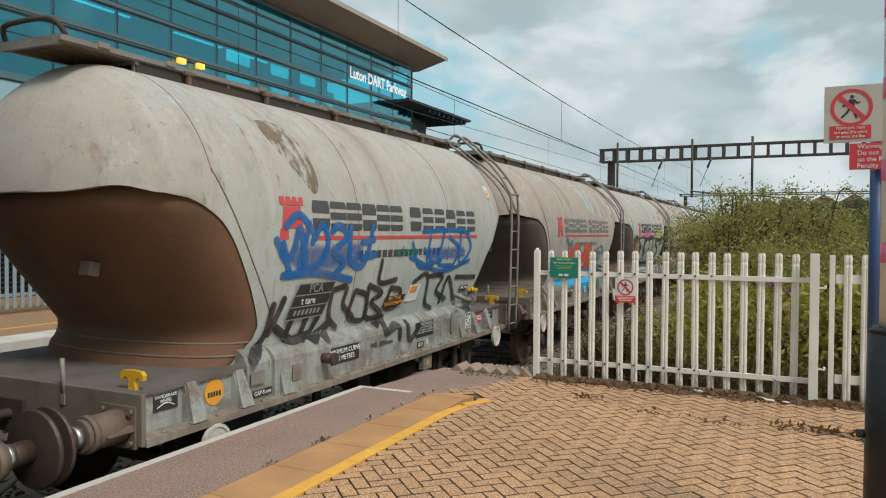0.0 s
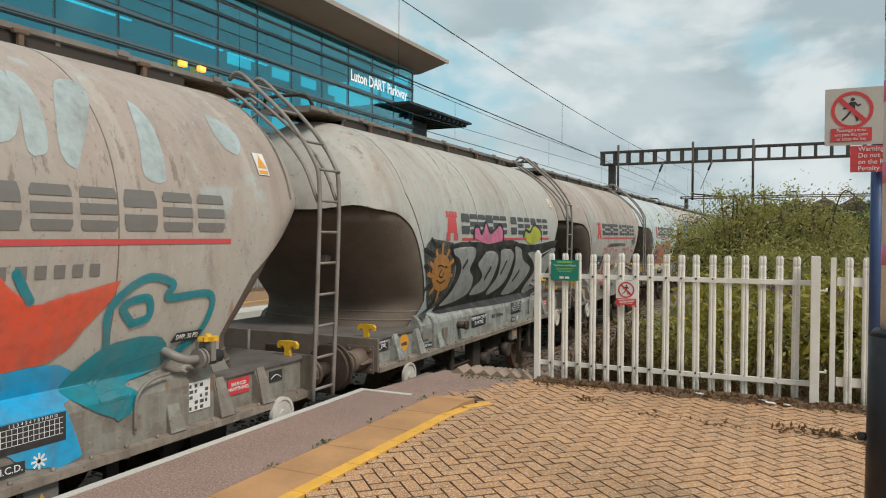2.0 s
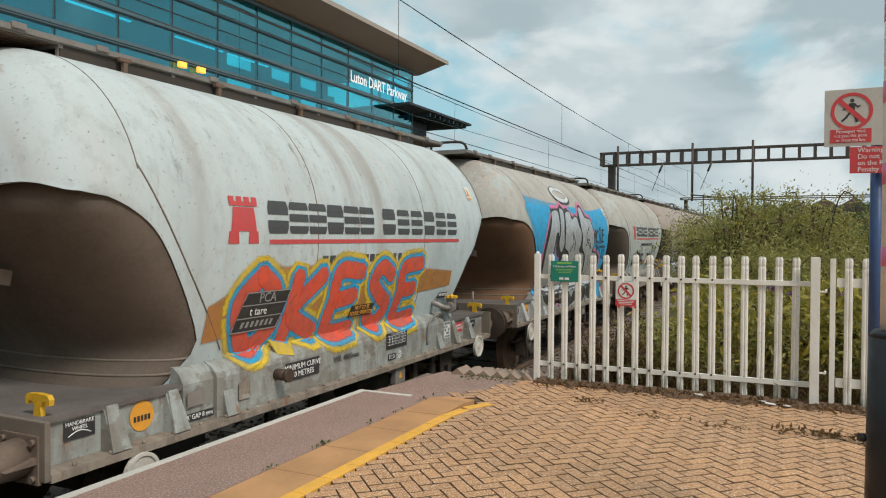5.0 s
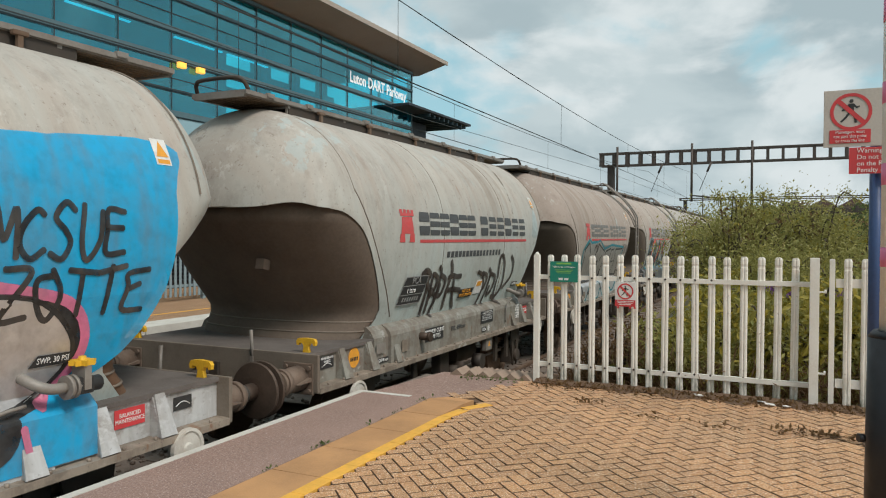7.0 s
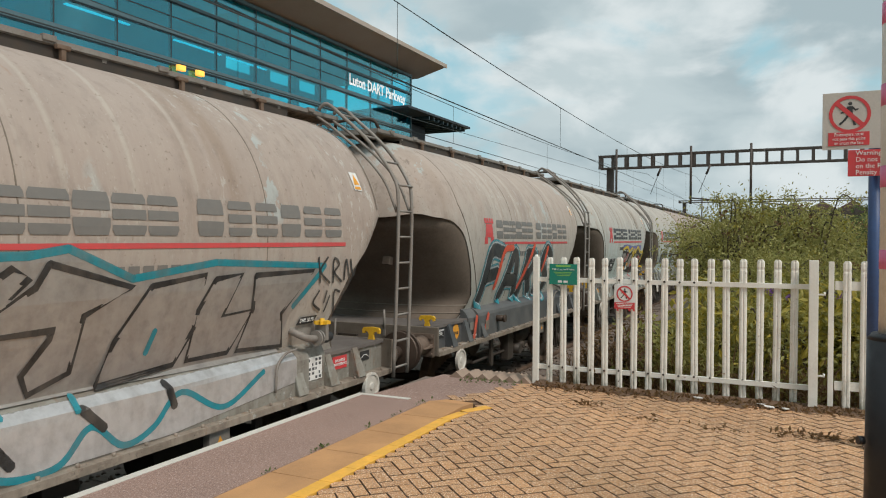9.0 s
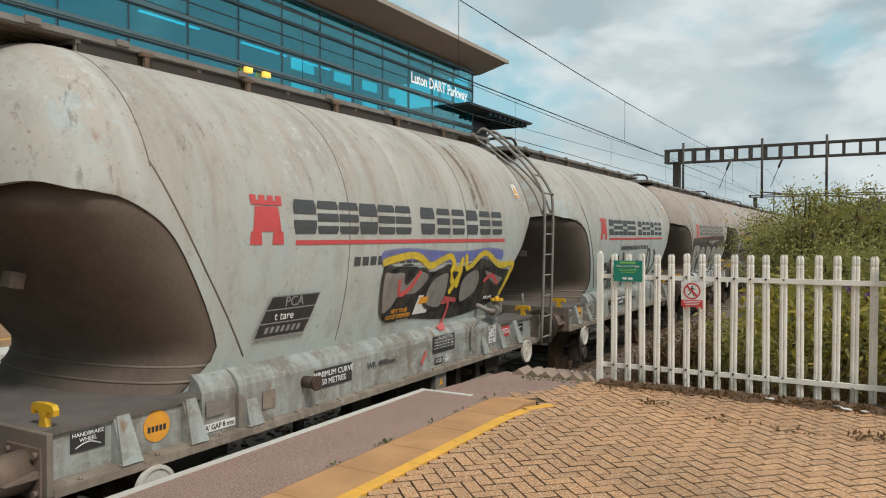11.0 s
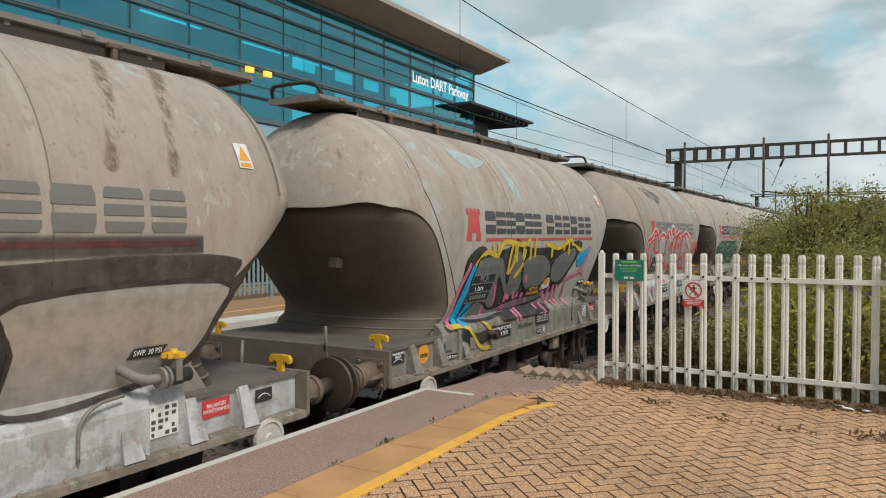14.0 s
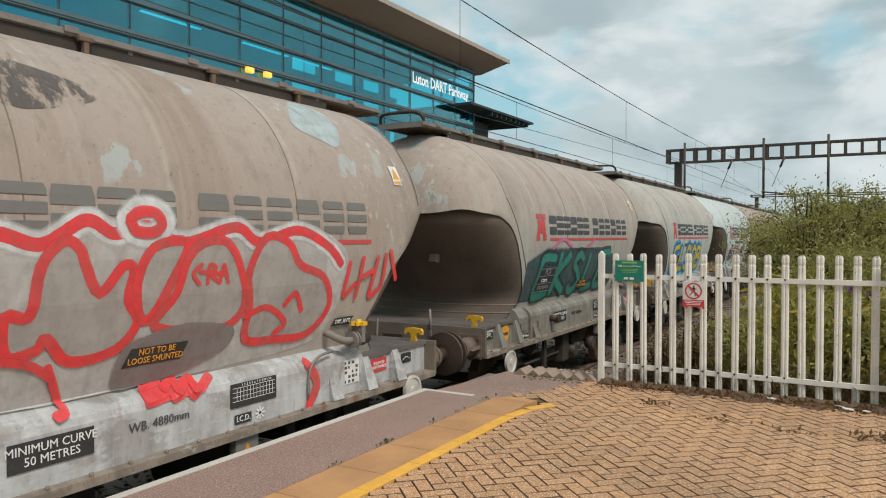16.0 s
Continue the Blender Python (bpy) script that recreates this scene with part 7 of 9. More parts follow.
def robot_tags(w, dv=0.0, dz=0.0, material="s_brn"):
    """Two looping dark brown tags, each stroke drawn by itself."""
    first = [[(-1.34, 1.05), (-1.25, 1.11), (-1.21, 0.98), (-1.22, 0.72), (-1.22, 0.57)], [(-1.40, 1.09), (-1.29, 1.13), (-1.17, 1.07), (-1.21, 0.98), (-1.05, 0.79)], [(-1.09, 1.08), (-1.10, 0.83), (-1.10, 0.59)], [(-1.05, 1.07), (-0.94, 1.01), (-0.98, 0.88), (-1.06, 0.86), (-0.90, 0.77), (-0.95, 0.64)], [(-0.92, 1.16), (-0.86, 1.07), (-0.90, 0.77), (-0.98, 0.54)], [(-0.84, 1.05), (-0.69, 0.98), (-0.74, 0.81), (-0.85, 0.79), (-0.84, 0.93)], [(-0.58, 1.22), (-0.52, 1.08), (-0.59, 0.83), (-0.58, 0.60)], [(-0.60, 1.01), (-0.48, 1.03), (-0.36, 1.01), (-0.20, 1.01)], [(-0.61, 0.83), (-0.40, 0.84), (-0.14, 0.81)], [(-0.42, 0.96), (-0.35, 0.72), (-0.25, 0.58)]]
    second = [[(0.42, 1.04), (0.61, 0.98), (0.70, 0.83), (0.66, 0.66), (0.60, 0.55)], [(0.60, 1.02), (0.80, 0.96), (0.75, 0.78)], [(0.84, 1.07), (0.92, 0.99), (0.86, 0.72), (0.81, 0.55)], [(0.96, 0.99), (1.14, 0.93), (1.10, 0.74), (0.95, 0.67), (0.97, 0.80)], [(1.26, 0.92), (1.23, 1.21), (1.37, 1.25), (1.49, 1.05), (1.50, 0.75), (1.28, 0.62), (1.23, 0.87)], [(1.58, 0.74), (1.85, 0.92), (1.87, 1.13), (1.74, 1.24)], [(1.17, 0.64), (1.42, 0.51)]]
    for tag_strokes, width in ((first, 0.085), (second, 0.075)):
        paint(w, "spray_tag", wide([[(v + dv, z + dz) for v, z in line] for line in tag_strokes], width), material, 0.012, "dark brown spray tag")


def cone_tag(w, word, x=0.55, z=1.0):
    paint(w, "cone_tag", wide(tag(word, x, z, 0.15, 0.24, 0.15, 1.15, 0.1, 5), 0.05), "s_blk", 0.022, "black tag on the hopper cone", cone_spot)
    paint(w, "cone_tag_line", wide([[(x - 0.02, z - 0.06), (x + 0.2, z - 0.03), (x + 0.42, z - 0.09)]], 0.035), "s_blk", 0.022, "", cone_spot)


def w0():
    w = wagon_body(0, "tank_b", "cone_rust", "frame_b", True, 1.0, "pale grey cement wagon with rusty hopper and blue tags")
    blob(w, "paint_flake", [(-1.97, 2.55), (-1.63, 2.56), (-1.48, 2.36), (-1.44, 2.04), (-1.55, 1.90), (-1.77, 2.12), (-1.94, 2.34)], "s_rust", 0.0032, "ochre and brown stain below a hatch", 3)
    paint(w, "stain_streak", [(0.03, [(-1.20, 2.76), (-1.26, 2.42), (-1.28, 2.02), (-1.23, 1.88)])], "s_lime_wash", 0.0036, "white lime streak")
    paint(w, "blue_tag", wide([[(-2.06, 1.45), (-2.01, 1.33), (-1.93, 1.15)], [(-2.16, 1.48), (-2.01, 1.30), (-1.90, 1.40), (-1.82, 1.58), (-1.71, 1.24)], [(-1.68, 1.63), (-1.73, 1.45), (-1.79, 1.22), (-1.53, 1.23), (-1.37, 1.44), (-1.47, 1.61), (-1.63, 1.45)], [(-1.31, 1.55), (-1.18, 1.61), (-1.03, 1.50), (-1.26, 1.36), (-1.07, 1.24), (-1.22, 1.13)], [(-0.97, 1.61), (-0.96, 1.27), (-0.71, 1.20), (-0.58, 1.44), (-0.53, 1.62)], [(-2.04, 1.16), (-1.52, 1.16), (-0.89, 1.06)], [(-0.75, 1.44), (-0.50, 1.47)], [(-0.72, 1.28), (-0.45, 1.31)], [(-2.03, 1.60), (-1.82, 1.70), (-1.56, 1.50)]], 0.09), "s_blue", 0.009, "bright blue spray tag")
    paint(w, "blue_tag", wide([[(0.39, 1.43), (0.60, 1.15), (0.99, 1.14), (0.70, 1.35)], [(0.87, 1.50), (0.82, 1.18), (1.22, 1.20)], [(1.26, 1.54), (1.15, 1.17), (1.60, 1.11)], [(1.43, 1.49), (1.76, 1.33), (1.60, 1.11)], [(1.79, 1.54), (1.81, 1.14), (2.15, 1.33), (1.98, 1.56)], [(0.35, 1.26), (1.28, 1.05), (2.15, 1.17)], [(0.65, 1.56), (1.51, 1.58), (2.08, 1.55)]], 0.065), "s_blue", 0.009, "bright blue spray tag")
    paint(w, "blue_mist", [(0.30, [(-1.85, 1.33), (-1.4, 1.30), (-0.8, 1.32)]), (0.2, [(0.9, 1.28), (1.9, 1.28)])], "s_bluemist", 0.007)
    lettering("slogan", "a better", 0.17, "green", w, on_side(0.30, 1.33), "green slogan remains")
    paint(w, "brown_tag", wide([[(-1.21, 1.00), (-1.17, 0.71), (-0.98, 0.57)], [(-1.22, 0.97), (-0.95, 0.99), (-0.95, 0.81), (-0.70, 0.65)], [(-0.77, 0.94), (-0.79, 0.67), (-0.47, 0.61), (-0.51, 0.86), (-0.77, 0.94)], [(-0.50, 0.98), (-0.43, 0.63), (-0.10, 0.63), (-0.39, 0.79), (-0.19, 0.87), (-0.50, 0.98)], [(-0.30, 1.24), (-0.29, 1.00), (0.09, 1.01)], [(-0.01, 0.92), (-0.03, 0.69), (0.23, 0.70), (0.24, 0.87), (-0.01, 0.92)], [(0.53, 0.95), (0.88, 1.03), (0.99, 0.67), (1.22, 0.57)], [(0.89, 1.00), (1.34, 0.99), (1.24, 0.80), (1.59, 0.66)], [(1.43, 0.63), (1.53, 0.96), (1.88, 0.63)], [(1.77, 0.95), (2.44, 0.92)]], 0.075), "s_brn", 0.012, "dark brown spray tag")
    paint(w, "black_tag", wide([[(-2.10, 0.91), (-2.15, 0.61), (-2.38, 0.46)], [(-1.96, 0.95), (-2.09, 0.64)], [(-2.03, 0.70), (-1.74, 0.55)], [(-1.75, 0.83), (-1.81, 0.56), (-1.48, 0.57)], [(-1.53, 0.83), (-1.61, 0.53)], [(-1.36, 0.74), (-1.46, 0.51), (-1.14, 0.65), (-1.26, 0.49)]], 0.085), "s_blk", 0.014, "black spray tag")
    paint(w, "black_tag", wide([[(-0.03, 0.59), (-0.15, 0.42), (0.15, 0.48), (0.17, 0.32)], [(0.38, 0.49), (0.42, 0.28), (0.68, 0.42)], [(-0.27, 0.52), (-0.07, 0.60)]], 0.08), "s_blk", 0.014, "black spray tag")
    return w


def w1():
    w = wagon_body(1, "tank_a", "cone", "frame_a", True, 0.4, "brown dusty cement wagon sprayed orange, teal and blue")
    blob(w, "paint_flake", [(0.51, 2.54), (0.82, 2.57), (0.91, 2.46), (0.78, 2.12), (0.62, 2.08), (0.65, 2.34), (0.54, 2.42)], "s_flake", 0.0032, "peeled patch showing pale blue undercoat", 3)
    blob(w, "paint_flake", [(1.25, 2.55), (1.48, 2.55), (1.22, 2.10), (1.14, 1.95), (1.05, 2.04), (1.10, 2.28)], "s_flake", 0.0032, "", 3)
    blob(w, "paint_flake", [(0.92, 2.56), (1.01, 2.47), (1.01, 2.28), (0.96, 2.04), (0.83, 2.03), (0.87, 2.31)], "s_flake", 0.0032, "", 3)
    blob(w, "paint_flake", [(1.80, 2.51), (1.90, 2.36), (1.88, 2.04), (1.84, 1.91), (1.67, 1.95), (1.72, 2.24)], "s_flake", 0.0032, "", 3)
    blob(w, "paint_flake", [(2.61, 2.54), (2.85, 2.39), (2.73, 2.20), (2.56, 2.30)], "s_flake", 0.0032, "", 3)
    blob(w, "blue_field", [(-1.42, 0.81), (-0.53, 0.79), (0.41, 0.75), (1.06, 0.73), (1.28, 0.55), (1.06, 0.47), (1.18, 0.13), (0.80, 0.16), (0.63, 0.31), (0.31, 0.23), (0.04, 0.45), (-0.09, 0.27), (-0.24, 0.11), (-0.37, 0.23), (-0.60, 0.40), (-0.89, 0.48), (-1.03, 0.41), (-1.40, 0.46), (-1.73, 0.55), (-1.39, 0.64), (-1.32, 0.74)], "s_sky", 0.007, "bright blue sprayed field", 2)
    blob(w, "orange_field", [(-1.27, 1.37), (-1.12, 1.26), (-0.92, 1.34), (-0.72, 1.17), (-0.65, 1.31), (-0.21, 1.30), (-0.13, 1.16), (0.12, 1.14), (0.12, 1.29), (0.59, 1.33), (0.82, 1.12), (1.45, 1.24), (1.20, 0.93), (0.98, 0.75), (0.42, 0.76), (0.35, 0.94), (0.01, 0.87), (-0.41, 0.87), (-0.53, 0.79), (-1.37, 0.85), (-1.26, 1.01), (-1.08, 1.11), (-1.16, 1.24)], "s_org", 0.0095, "orange-red sprayed letters", 2)
    paint(w, "teal_outline", wide([[(-1.30, 1.38), (-1.28, 1.43), (-1.07, 1.30), (-0.96, 1.38), (-0.72, 1.19)], [(-0.17, 1.33), (-0.21, 1.21), (-0.07, 1.12)], [(0.71, 1.32), (0.81, 1.14)], [(-1.22, 1.05), (-1.12, 1.09), (-1.16, 1.22)], [(1.40, 0.79), (1.39, 1.06), (1.66, 1.24), (1.91, 1.19), (1.88, 1.09), (2.31, 1.08), (2.27, 0.82), (1.99, 0.63)], [(1.58, 0.93), (1.49, 1.06), (1.69, 1.10), (1.72, 0.97), (1.58, 0.93)], [(1.32, 0.55), (1.56, 0.67), (1.92, 0.72)], [(1.32, 0.46), (1.56, 0.45), (1.45, 0.32)]], 0.065), "s_teal", 0.0105, "teal sprayed outline")
    blob(w, "teal_area", [(1.12, 0.60), (1.44, 0.81), (1.88, 0.80), (1.94, 0.58), (1.57, 0.52), (1.62, 0.45), (1.50, 0.30), (1.16, 0.47)], "s_teal", 0.0085, "teal sprayed patch", 4)
    paint(w, "dark_shade", wide([[(-1.28, 0.88), (-0.90, 0.91), (-0.49, 0.83)], [(-0.46, 0.93), (-0.10, 1.00)], [(-0.94, 0.88), (-0.86, 0.98)]], 0.12), "s_orgdark", 0.0115, "")
    lettering("sprayed_letters", "IS.", 0.2, "white_letter", w, on_bar(0.36, 0.30), "white sprayed letters")
    return w


def w2():
    w = wagon_body(2, "tank_b", "cone", "frame_b", True, 1.0, "pale cement wagon with silver and black bubble graffiti", False)
    paint(w, "stain_streak", [(0.035, [(-0.21, 3.01), (-1.17, 2.46), (-1.24, 2.01), (-1.25, 1.53)])], "s_lime_wash", 0.0036, "white lime streak")
    paint(w, "stain_streak", [(0.05, [(-0.70, 3.11), (-1.28, 2.73), (-1.53, 2.36), (-1.64, 1.98)])], "s_rust", 0.0034, "")
    blob(w, "black_ground", [(-1.71, 1.42), (-1.32, 1.46), (-0.89, 1.46), (-0.41, 1.43), (0.07, 1.46), (0.62, 1.47), (1.07, 1.42), (1.74, 1.39), (3.05, 1.46), (3.05, 1.36), (2.86, 0.93), (2.50, 0.56), (1.76, 0.48), (0.36, 0.47), (-1.15, 0.51), (-1.93, 0.54), (-1.57, 0.80), (-1.49, 1.11), (-1.72, 1.32)], "s_blk", 0.0075, "black sprayed ground of the letters", 4)
    rimmed(w, [(-1.62, 1.39), (-0.94, 1.40), (-0.85, 1.25), (-0.99, 1.08), (-0.81, 0.95), (-0.85, 0.73), (-1.27, 0.62), (-1.81, 0.60), (-1.52, 0.80), (-1.34, 1.04), (-1.42, 1.20), (-1.61, 1.27)], "s_slv", "s_blk", 0.05, 0, 4)
    rimmed(w, [(-0.65, 1.23), (-0.39, 1.34), (-0.03, 1.30), (0.08, 1.14), (-0.06, 0.84), (-0.29, 0.69), (-0.82, 0.67), (-0.76, 0.81), (-0.51, 0.94), (-0.76, 1.12)], "s_slv", "s_blk", 0.05, 1, 4)
    rimmed(w, [(0.12, 1.33), (0.49, 1.35), (0.76, 1.24), (0.65, 0.92), (0.44, 0.74), (-0.07, 0.62), (-0.16, 0.71), (0.10, 0.90), (0.15, 1.08)], "s_slv", "s_blk", 0.05, 2, 4)
    rimmed(w, [(0.74, 1.38), (1.08, 1.34), (1.24, 1.16), (1.69, 1.01), (1.54, 0.79), (1.11, 0.59), (0.61, 0.57), (0.52, 0.64), (0.73, 0.85), (0.83, 1.12)], "s_slv", "s_blk", 0.05, 3, 4)
    rimmed(w, [(1.38, 1.26), (1.95, 1.28), (2.10, 1.14), (3.02, 1.34), (2.78, 0.95), (2.30, 0.62), (1.58, 0.54), (1.61, 0.71), (1.91, 0.92), (1.75, 1.08)], "s_slv", "s_blk", 0.05, 4, 4)
    paint(w, "letter_counter", wide([[(-1.15, 1.20), (-1.27, 1.10)], [(-0.21, 1.07), (-0.38, 0.90)], [(0.43, 1.14), (0.27, 0.95)], [(1.13, 0.96), (0.90, 0.80)]], 0.06), "s_blk", 0.0155, "")
    paint(w, "white_shine", wide([[(-1.49, 1.37), (-1.03, 1.38)], [(-0.50, 1.30), (-0.12, 1.28)], [(0.22, 1.32), (0.57, 1.32)], [(0.90, 1.35), (1.11, 1.23)], [(2.16, 1.20), (2.85, 1.31)]], 0.022), "s_wht", 0.0158, "white shine lines")
    blob(w, "pink_blob", [(-0.97, 1.53), (-0.95, 1.64), (-0.82, 1.66), (-0.68, 1.57), (-0.52, 1.73), (-0.35, 1.60), (-0.15, 1.66), (0.05, 1.70), (0.17, 1.62), (0.16, 1.48), (-0.40, 1.42), (-0.71, 1.46)], "s_pnk", 0.0095, "pink sprayed blobs", 4)
    blob(w, "lime_blob", [(1.22, 1.61), (1.45, 1.67), (1.73, 1.71), (2.06, 1.62), (2.03, 1.47), (1.60, 1.40), (1.31, 1.46)], "s_lime", 0.0095, "lime sprayed blob", 4)
    paint(w, "black_top_line", wide([[(-0.97, 1.50), (-0.95, 1.65), (-0.80, 1.67), (-0.68, 1.57), (-0.52, 1.74), (-0.34, 1.59), (0.05, 1.71), (0.20, 1.59), (0.21, 1.45)], [(1.16, 1.53), (1.25, 1.64), (1.48, 1.61), (1.74, 1.73), (2.10, 1.62), (2.15, 1.45)]], 0.05), "s_blk", 0.0105, "")
    blob(w, "black_halo", [(-2.33, 1.49), (-1.99, 1.48), (-1.65, 1.43), (-1.54, 1.22), (-1.51, 0.90), (-1.72, 0.68), (-2.07, 0.60), (-2.28, 0.88), (-2.43, 1.16), (-2.49, 1.35)], "s_blkhaze", 0.007, "black haze round the sun face", 4)
    paint(w, "black_curl", wide([[(-2.31, 1.50), (-2.20, 1.43), (-2.06, 1.41)], [(-2.50, 1.37), (-2.37, 1.34), (-2.22, 1.29)], [(-2.45, 1.17), (-2.31, 1.13)], [(-2.31, 0.88), (-2.18, 0.91), (-2.06, 0.88)], [(-1.67, 1.43), (-1.78, 1.35)], [(-1.55, 1.17), (-1.67, 1.15)], [(-2.09, 0.64), (-1.94, 0.74), (-1.84, 0.78)], [(-2.34, 0.51), (-2.07, 0.60), (-1.91, 0.76)]], 0.06), "s_blk", 0.0085, "")
    blob(w, "sun_face", [(-2.00, 1.31), (-1.74, 1.21), (-1.62, 1.01), (-1.69, 0.85), (-1.88, 0.82), (-2.08, 0.88), (-2.21, 1.05), (-2.19, 1.24)], "s_amber", 0.01, "orange-brown sun face", 4)
    paint(w, "sun_ray", wide([[(-2.07, 1.23), (-2.16, 1.35)], [(-1.98, 1.25), (-1.98, 1.43)], [(-1.87, 1.22), (-1.78, 1.35)], [(-1.78, 1.15), (-1.62, 1.21)], [(-1.70, 1.02), (-1.59, 1.01)], [(-2.16, 1.13), (-2.30, 1.20)], [(-2.14, 1.03), (-2.32, 1.06)], [(-2.05, 0.91), (-2.15, 0.81)], [(-1.89, 0.88), (-1.91, 0.71)]], 0.08), "s_amber", 0.0098, "orange-brown sun rays")
    paint(w, "face_line", wide([[(-2.08, 1.15), (-1.99, 1.16), (-1.91, 1.14)], [(-1.87, 1.14), (-1.79, 1.13)], [(-1.95, 1.11), (-1.99, 1.03), (-1.89, 1.00), (-1.86, 1.06)], [(-2.04, 0.97), (-1.90, 0.93), (-1.79, 0.96)]], 0.022), "s_blk", 0.0115, "")
    return w


def w3():
    w = wagon_body(3, "tank_a", "cone", "frame_a", True, 1.0, "flaking cement wagon with red outline tags")
    blob(w, "paint_flake", [(-2.38, 1.58), (-2.29, 1.59), (-2.27, 1.53), (-2.15, 1.53), (-2.15, 1.40), (-2.36, 1.40)], "s_flake", 0.0032, "peeled patch showing pale blue undercoat", 3)
    blob(w, "paint_flake", [(-2.24, 2.02), (-2.13, 2.04), (-2.14, 1.93), (-2.05, 1.91), (-2.13, 1.83), (-2.24, 1.86)], "s_flake", 0.0032, "", 3)
    paint(w, "stain_streak", [(0.08, [(3.05, 3.26), (2.41, 2.67), (1.79, 2.08)])], "s_rust", 0.0034, "")
    paint(w, "red_tag", wide([[(-1.21, 1.03), (-1.21, 1.17), (-1.15, 1.25), (-1.02, 1.20), (-0.96, 1.02)], [(-1.02, 1.03), (-0.91, 1.21), (-0.76, 1.32), (-0.63, 1.26), (-0.66, 1.00)], [(-0.62, 0.97), (-0.49, 1.15), (-0.31, 1.25), (-0.12, 1.17), (-0.21, 0.94)], [(-0.04, 0.99), (0.14, 1.19), (0.30, 1.12), (0.20, 0.98), (0.03, 0.97)], [(-1.35, 0.76), (-1.22, 0.97), (-0.97, 1.06), (-0.79, 0.83), (-1.04, 0.68), (-1.32, 0.57), (-1.52, 0.49), (-1.18, 0.37), (-0.67, 0.38), (-0.42, 0.51)], [(-0.68, 0.63), (-0.57, 0.90), (-0.31, 0.92), (-0.19, 0.67), (-0.52, 0.56)], [(-1.15, 0.88), (-1.06, 0.95), (-0.93, 0.87), (-1.01, 0.77), (-1.15, 0.88)], [(0.76, 0.85), (0.92, 1.09), (1.09, 1.20), (1.32, 1.15), (1.34, 0.89)], [(1.45, 0.88), (1.49, 1.09), (1.64, 1.23), (1.85, 1.15), (1.81, 0.85)], [(2.02, 0.89), (2.18, 1.15), (2.48, 1.07), (2.41, 0.82)], [(0.72, 0.53), (0.99, 0.73), (1.37, 0.82), (1.85, 0.60), (1.09, 0.45), (0.59, 0.41)], [(1.60, 0.49), (2.05, 0.63), (2.41, 0.74)]], 0.045), "s_rdtag", 0.012, "pale red spray tags")
    paint(w, "red_tag", wide([[(-1.39, 0.56), (-1.19, 0.63), (-0.90, 0.58), (-0.82, 0.47), (-1.13, 0.42), (-1.41, 0.47)], [(-1.01, 0.56), (-0.79, 0.61), (-0.53, 0.53), (-0.57, 0.41), (-0.85, 0.37)], [(-1.44, 0.44), (-1.13, 0.33), (-0.79, 0.32), (-0.54, 0.43)], [(-1.31, 0.81), (-1.23, 0.64), (-1.30, 0.53)], [(-1.01, 0.77), (-0.84, 0.57), (-0.99, 0.48)], [(0.59, 0.49), (0.70, 0.35), (1.09, 0.37), (1.62, 0.50)], [(1.20, 0.73), (1.53, 0.60), (1.26, 0.49)]], 0.05), "s_rdtag", 0.0125, "pale red spray tags")
    paint(w, "black_tag", wide(tag("CAVE", 2.1, 1.22, 0.13, 0.2, 0.2, 1.15, 0.1, 35, 0.05), 0.03), "s_blk", 0.010)
    cone_tag(w, "UVE")
    return w


def w4():
    w = wagon_body(4, "tank_d", "cone", "frame_b", False, 1.0, "light blue-grey cement wagon with orange graffiti")
    bubble(w, "OKESE", -1.9, 0.6, 0.55, 0.6, "s_org", "s_sky", "s_yel", 0.1, 1.25, 40, 0.2, 0.05)
    field(w, "orange_haze", [(-2.2, 1.0), (-1.5, 1.3), (0.5, 1.25), (2.3, 1.1)], [(-2.2, 0.7), (2.3, 0.9)], "s_amber", 0.006)
    return w


